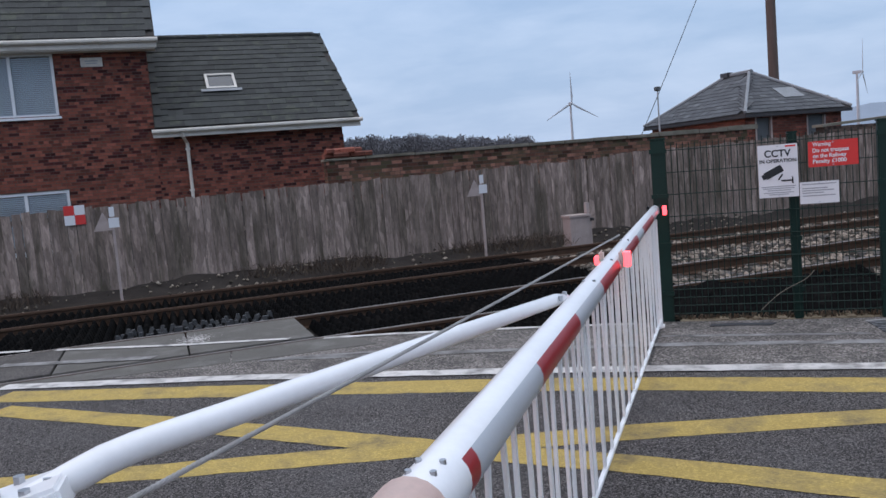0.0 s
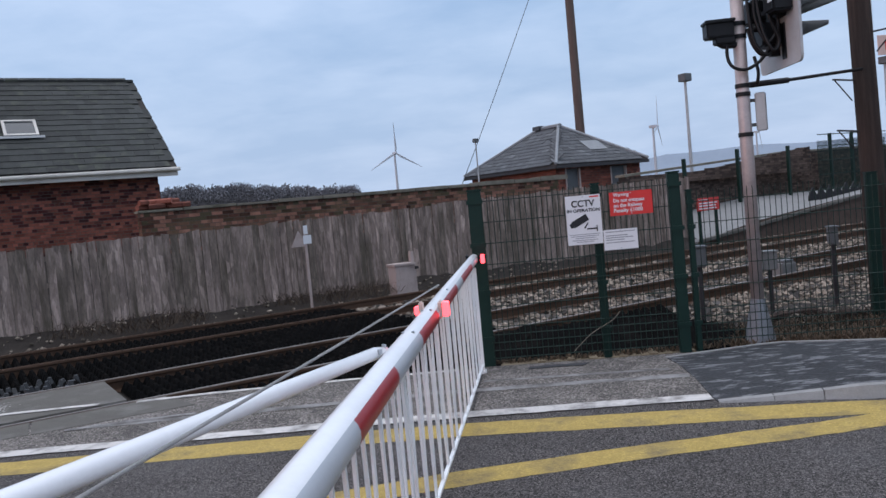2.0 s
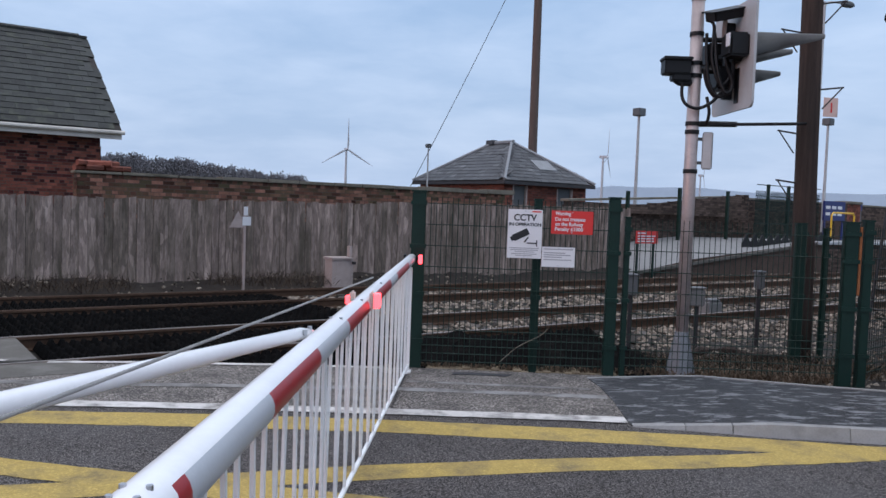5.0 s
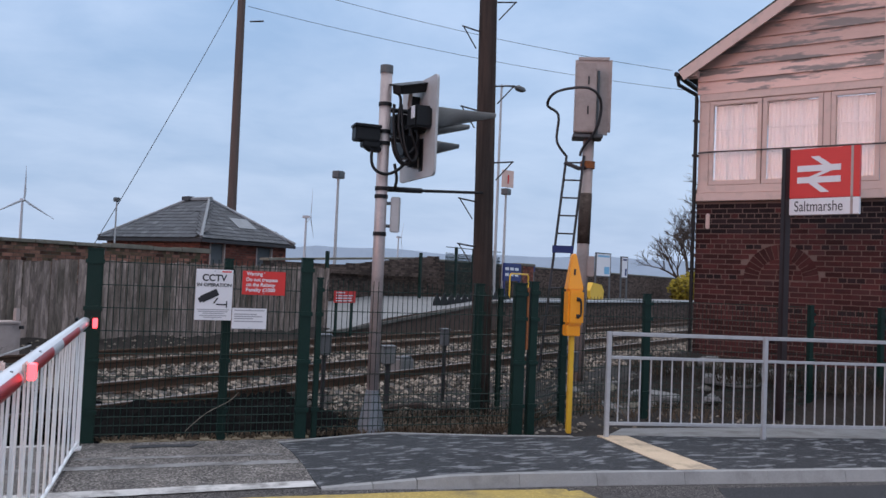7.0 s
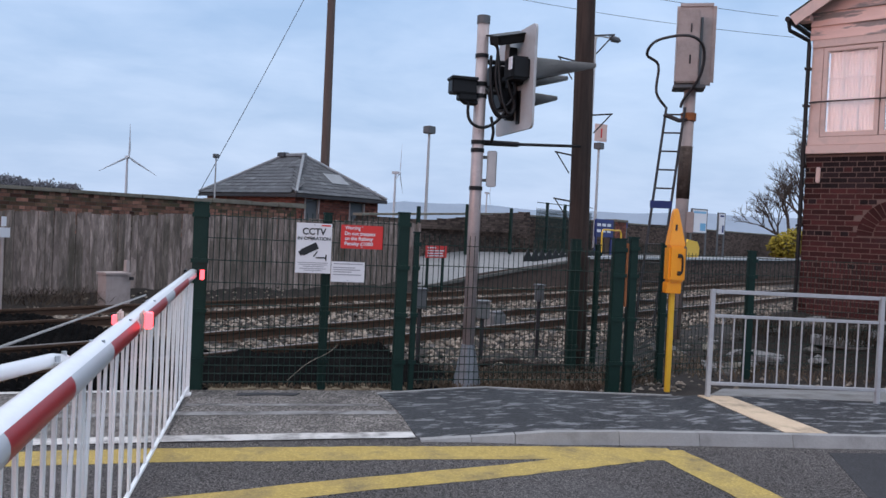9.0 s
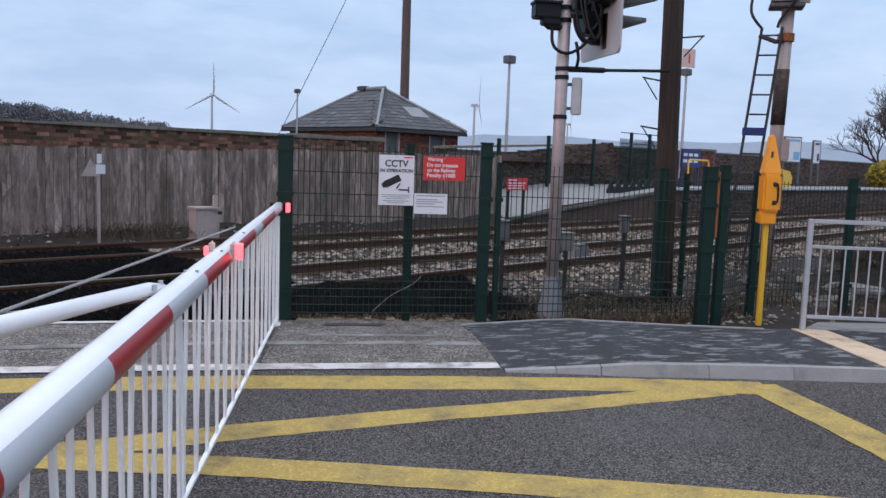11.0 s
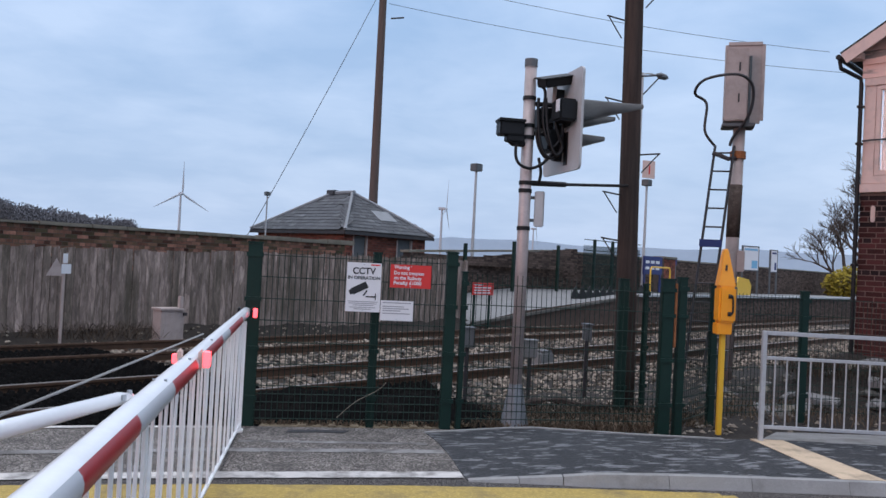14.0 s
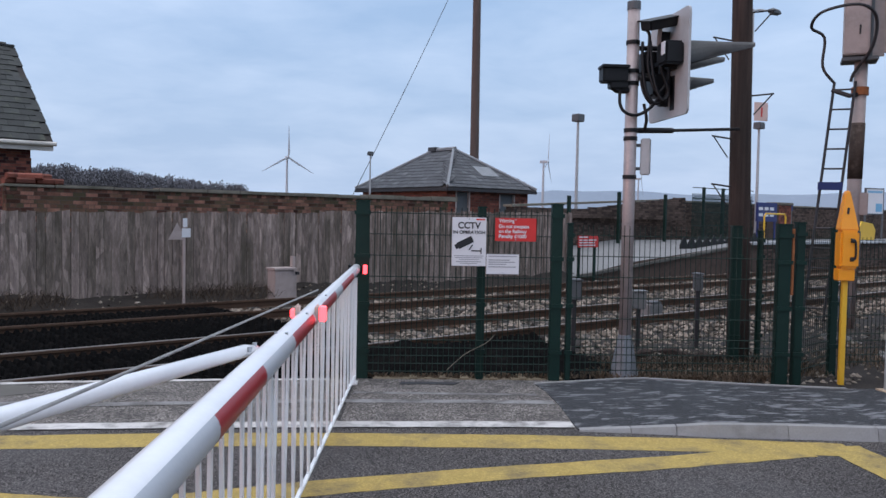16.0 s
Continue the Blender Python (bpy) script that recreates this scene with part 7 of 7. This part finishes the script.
def tuft(name, cx, cy, rx, ry, n, h, material, label, z=-0.04):
    vs, fs = [], []
    for k in range(n):
        a, q = rnd(0, 6.28), math.sqrt(random.random())
        x, y = cx + rx * q * math.cos(a), cy + ry * q * math.sin(a)
        hh = h * rnd(0.4, 1.2)
        lx, ly = rnd(-1.3, 1.3) * hh, rnd(-1.3, 1.3) * hh
        wx, wy = rnd(-0.006, 0.006), rnd(-0.006, 0.006)
        n0 = len(vs)
        vs += [(x - wx, y - wy, z), (x + wx, y + wy, z), (x + lx * 0.5 + wx, y + ly * 0.5, z + hh * 0.7), (x + lx * 0.5 - wx, y + ly * 0.5, z + hh * 0.7), (x + lx, y + ly, z + hh * 0.85)]
        fs += [(n0, n0 + 1, n0 + 2, n0 + 3), (n0 + 3, n0 + 2, n0 + 4)]
    ob = new(name, raw(name, vs, fs, material))
    tagged(ob, label, "dead plants", kind="stuff")


tuft("dead_bramble", 3.4, 8.6, 1.4, 0.5, 900, 0.15, DARKTWIG, "dark bramble stems at the pole's foot")
tuft("dead_bramble", 3.4, 8.4, 1.5, 0.5, 1700, 0.085, TWIG, "tangle of dry brown bramble stems at the pole's foot")
tuft("dead_grass", 0.8, 7.72, 1.1, 0.07, 900, 0.05, TWIG, "thin dry grass along the fence foot", 0.0)
tuft("dead_grass", 2.8, 7.85, 1.1, 0.2, 1200, 0.10, TWIG, "thin dry grass along the fence foot")
tuft("dead_weeds", 7.3, 9.0, 2.4, 0.9, 1500, 0.16, TWIG, "sparse dry weeds among the rubble")
for k in range(3):
    p_ = WA.lerp(WB, (0.1, 0.45, 0.8)[k]) + WN * 0.45
    tuft("dark_scrub", p_.x, p_.y, 0.75, 0.6, 900, 0.3, DARKTWIG, "dark leafless scrub on the bank by the signal box", 0.33)
for k in range(3):
    p_ = tw((-3.2, 2.4, 6.2)[k], 14.72)
    tuft("dead_weeds", p_.x, p_.y, 1.5, 1.0, 1000, 0.26, DARKTWIG, "dark dead weeds at the foot of the timber fence", -0.02)
log_ = thing("fallen_log", "dark rotten branch lying among dry brambles", "branch")
part("branch", tube(B(), arc_pts([(2.45, 8.62, 0.03), (2.75, 8.75, 0.07), (3.1, 8.85, 0.09), (3.45, 8.8, 0.05), (3.75, 8.9, 0.02)]), [0.03 + 0.02 * math.sin(k * 0.8) for k in range(33)], 7), POLEWOOD, log_)
fallen = thing("fallen_stick", "bleached thin stick leaning in the mesh", "stick")
part("stick", tube(B(), arc_pts([(0.55, 7.56, 0.10), (0.72, 7.57, 0.25), (0.92, 7.57, 0.36), (1.0, 7.57, 0.44)]), 0.0035, 5), COPING, fallen)

# ---- trees, woods, hill, turbines ----


def bare_tree(x, y, h, seed, label):
    rs = random.Random(seed)
    t = thing("bare_tree", label, "tree", pose(x, y, -0.3))
    trunk, twigs = B(), B()

    def grow(p, d, ln, r, depth):
        q = p + d * ln
        mid = (p + q) / 2 + Vector((rs.uniform(-1, 1), rs.uniform(-1, 1), rs.uniform(-1, 1))) * ln * 0.06
        tube(trunk if depth < 2 else twigs, [p, mid, q], [r, r * 0.85, r * 0.68], 5 if depth < 3 else 3, caps=False)
        if depth > 6:
            return
        for _ in range(3 if depth < 6 else 2):
            nd_ = (d + Vector((rs.uniform(-1, 1), rs.uniform(-1, 1), rs.uniform(-0.35, 0.7))) * 0.72).normalized()
            grow(p + (q - p) * rs.uniform(0.45, 1.0), nd_, ln * rs.uniform(0.6, 0.85), max(r * 0.6, 0.012), depth + 1)

    grow(Vector((0, 0, 0)), Vector((0, 0, 1)), h * 0.26, h * 0.022, 0)
    part("trunk", trunk, BARK, t)
    part("crown", twigs, BARK, t, "leafless twigs")


tp = tw(66, 17.5)
bare_tree(tp.x, tp.y, 15.5, 4, "leafless tree beyond the station wall")
tp = tw(72, 22)
bare_tree(tp.x, tp.y, 12.0, 9, "leafless tree beyond the station wall")
vs, fs = [], []
bc = tw(54, 16.6)
for k in range(1600):
    d = Vector((random.gauss(0, 1), random.gauss(0, 1), random.gauss(0, 1))).normalized() * (0.5 + 0.5 * random.random())
    c = Vector((bc.x + d.x * 1.3, bc.y + d.y * 1.3, 1.7 + d.z * 1.0 + 0.25 * math.sin(3 * d.x)))
    s = Vector((rnd(-1, 1), rnd(-1, 1), rnd(-1, 1))).normalized() * 0.12
    t2 = s.orthogonal().normalized() * 0.09
    n = len(vs)
    vs += [tuple(c - s), tuple(c + t2), tuple(c + s), tuple(c - t2)]
    fs.append((n, n + 1, n + 2, n + 3))
bush = thing("bush", "round yellow-green evergreen bush by the platform", "bush")
tagged(part("leaves", raw("leaves", vs, fs, BUSHYEL), None, bush), kind="stuff")
part("stem", tube(B(), [(bc.x, bc.y, 0), (bc.x, bc.y, 1.6)], [0.1, 0.05], 6), BARK, bush)

# far wood: thin twiggy crowns over a darker mass of trunks, on a low rise
vs, fs = [], []


def wood_top(f):
    return (15.5 + 7.5 * min(1.0, f * 2.6)) * (1.0 + 0.03 * math.sin(f * 40) + 0.02 * math.sin(f * 97) + 0.02 * math.sin(f * 211))


for k in range(620):
    f = rnd(0, 1)
    a, d = radians(10.3 + 23.2 * f), rnd(420, 500)
    cx, cy, top, r = -math.sin(a) * d, math.cos(a) * d, wood_top(f) * rnd(0.95, 1.02), rnd(3.0, 5.0)
    for j in range(80):
        q = Vector((random.gauss(0, 1), random.gauss(0, 1), random.gauss(0, 1))).normalized() * random.random() ** 0.4
        c = Vector((cx + q.x * r, cy + q.y * r, top - 4.5 + q.z * 4.5))
        if q.z < -0.75:
            c.z -= rnd(0, 10)
        dr = (Vector((q.x, q.y, abs(q.z) + 0.5)) + Vector((rnd(-1, 1), rnd(-1, 1), rnd(-0.4, 1))) * 0.8).normalized() * rnd(0.25, 0.6)
        sd = Vector((math.cos(a), math.sin(a), 0)) * rnd(0.15, 0.4)
        n = len(vs)
        vs += [tuple(c - dr - sd), tuple(c - dr + sd), tuple(c + dr + sd * 0.3), tuple(c + dr - sd * 0.3)]
        fs.append((n, n + 1, n + 2, n + 3))
for k in range(300):
    f = k / 299
    a = radians(10.3 + 23.2 * f)
    n = len(vs)
    for da in (-0.003, 0.003):
        x, y = -math.sin(a + da) * 505, math.cos(a + da) * 505
        vs += [(x, y, -1), (x, y, wood_top(f) * rnd(0.86, 0.93))]
    fs.append((n, n + 1, n + 3, n + 2))
wood = new("far_wood", raw("far_wood", vs, fs, WOODS))
tagged(wood, "dark leafless wood on the horizon", "woodland", kind="stuff")

# the ridge has no haze in front; its colour carries it
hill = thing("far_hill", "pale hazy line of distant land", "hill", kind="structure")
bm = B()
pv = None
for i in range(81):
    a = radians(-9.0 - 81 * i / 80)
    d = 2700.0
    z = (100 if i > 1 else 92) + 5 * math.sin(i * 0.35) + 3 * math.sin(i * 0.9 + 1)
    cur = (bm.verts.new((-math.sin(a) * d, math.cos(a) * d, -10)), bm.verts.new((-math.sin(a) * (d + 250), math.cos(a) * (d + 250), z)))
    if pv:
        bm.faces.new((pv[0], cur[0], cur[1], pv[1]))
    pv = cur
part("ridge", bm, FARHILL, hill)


def turbine(x, y, hub, blade, rot, label, yaw=0.0):
    t = thing("wind_turbine", label, "wind turbine", pose(x, y, 0, 0, 0, yaw), "wind turbines")
    part("tower", tube(B(), [(0, 0, -1), (0, 0, hub)], [hub * 0.028, hub * 0.016], 12), TURBINE, t)
    part("nacelle", (lambda b: box(b, -1.8, 1.8, -5, 5, hub - 1.8, hub + 2.0, 0.5))(B()), TURBINE, t)
    part("hub", tube(B(), [(0, -5, hub), (0, -7.5, hub)], [2.0, 1.0], 10), TURBINE, t)
    for k in range(3):
        bm = B()
        tube(bm, [(0, 0, 0), (0.6, 0, blade * 0.2), (0.2, 0, blade)], [0.9, 1.5, 0.25], 6)
        part("blade", bm, TURBINE, t, m=pose(0, -6.2, hub, 0, rot + 120 * k, 0) @ Matrix.Diagonal((1, 0.4, 1, 1)))


turbine(-147.5, 1120, 78, 42, 120, "far white wind turbine with three blades", 25)
turbine(204, 1120, 80, 42, 10, "far white wind turbine with three blades", 70)
turbine(528, 1750, 92, 42, 30, "far white wind turbine with three blades", 60)
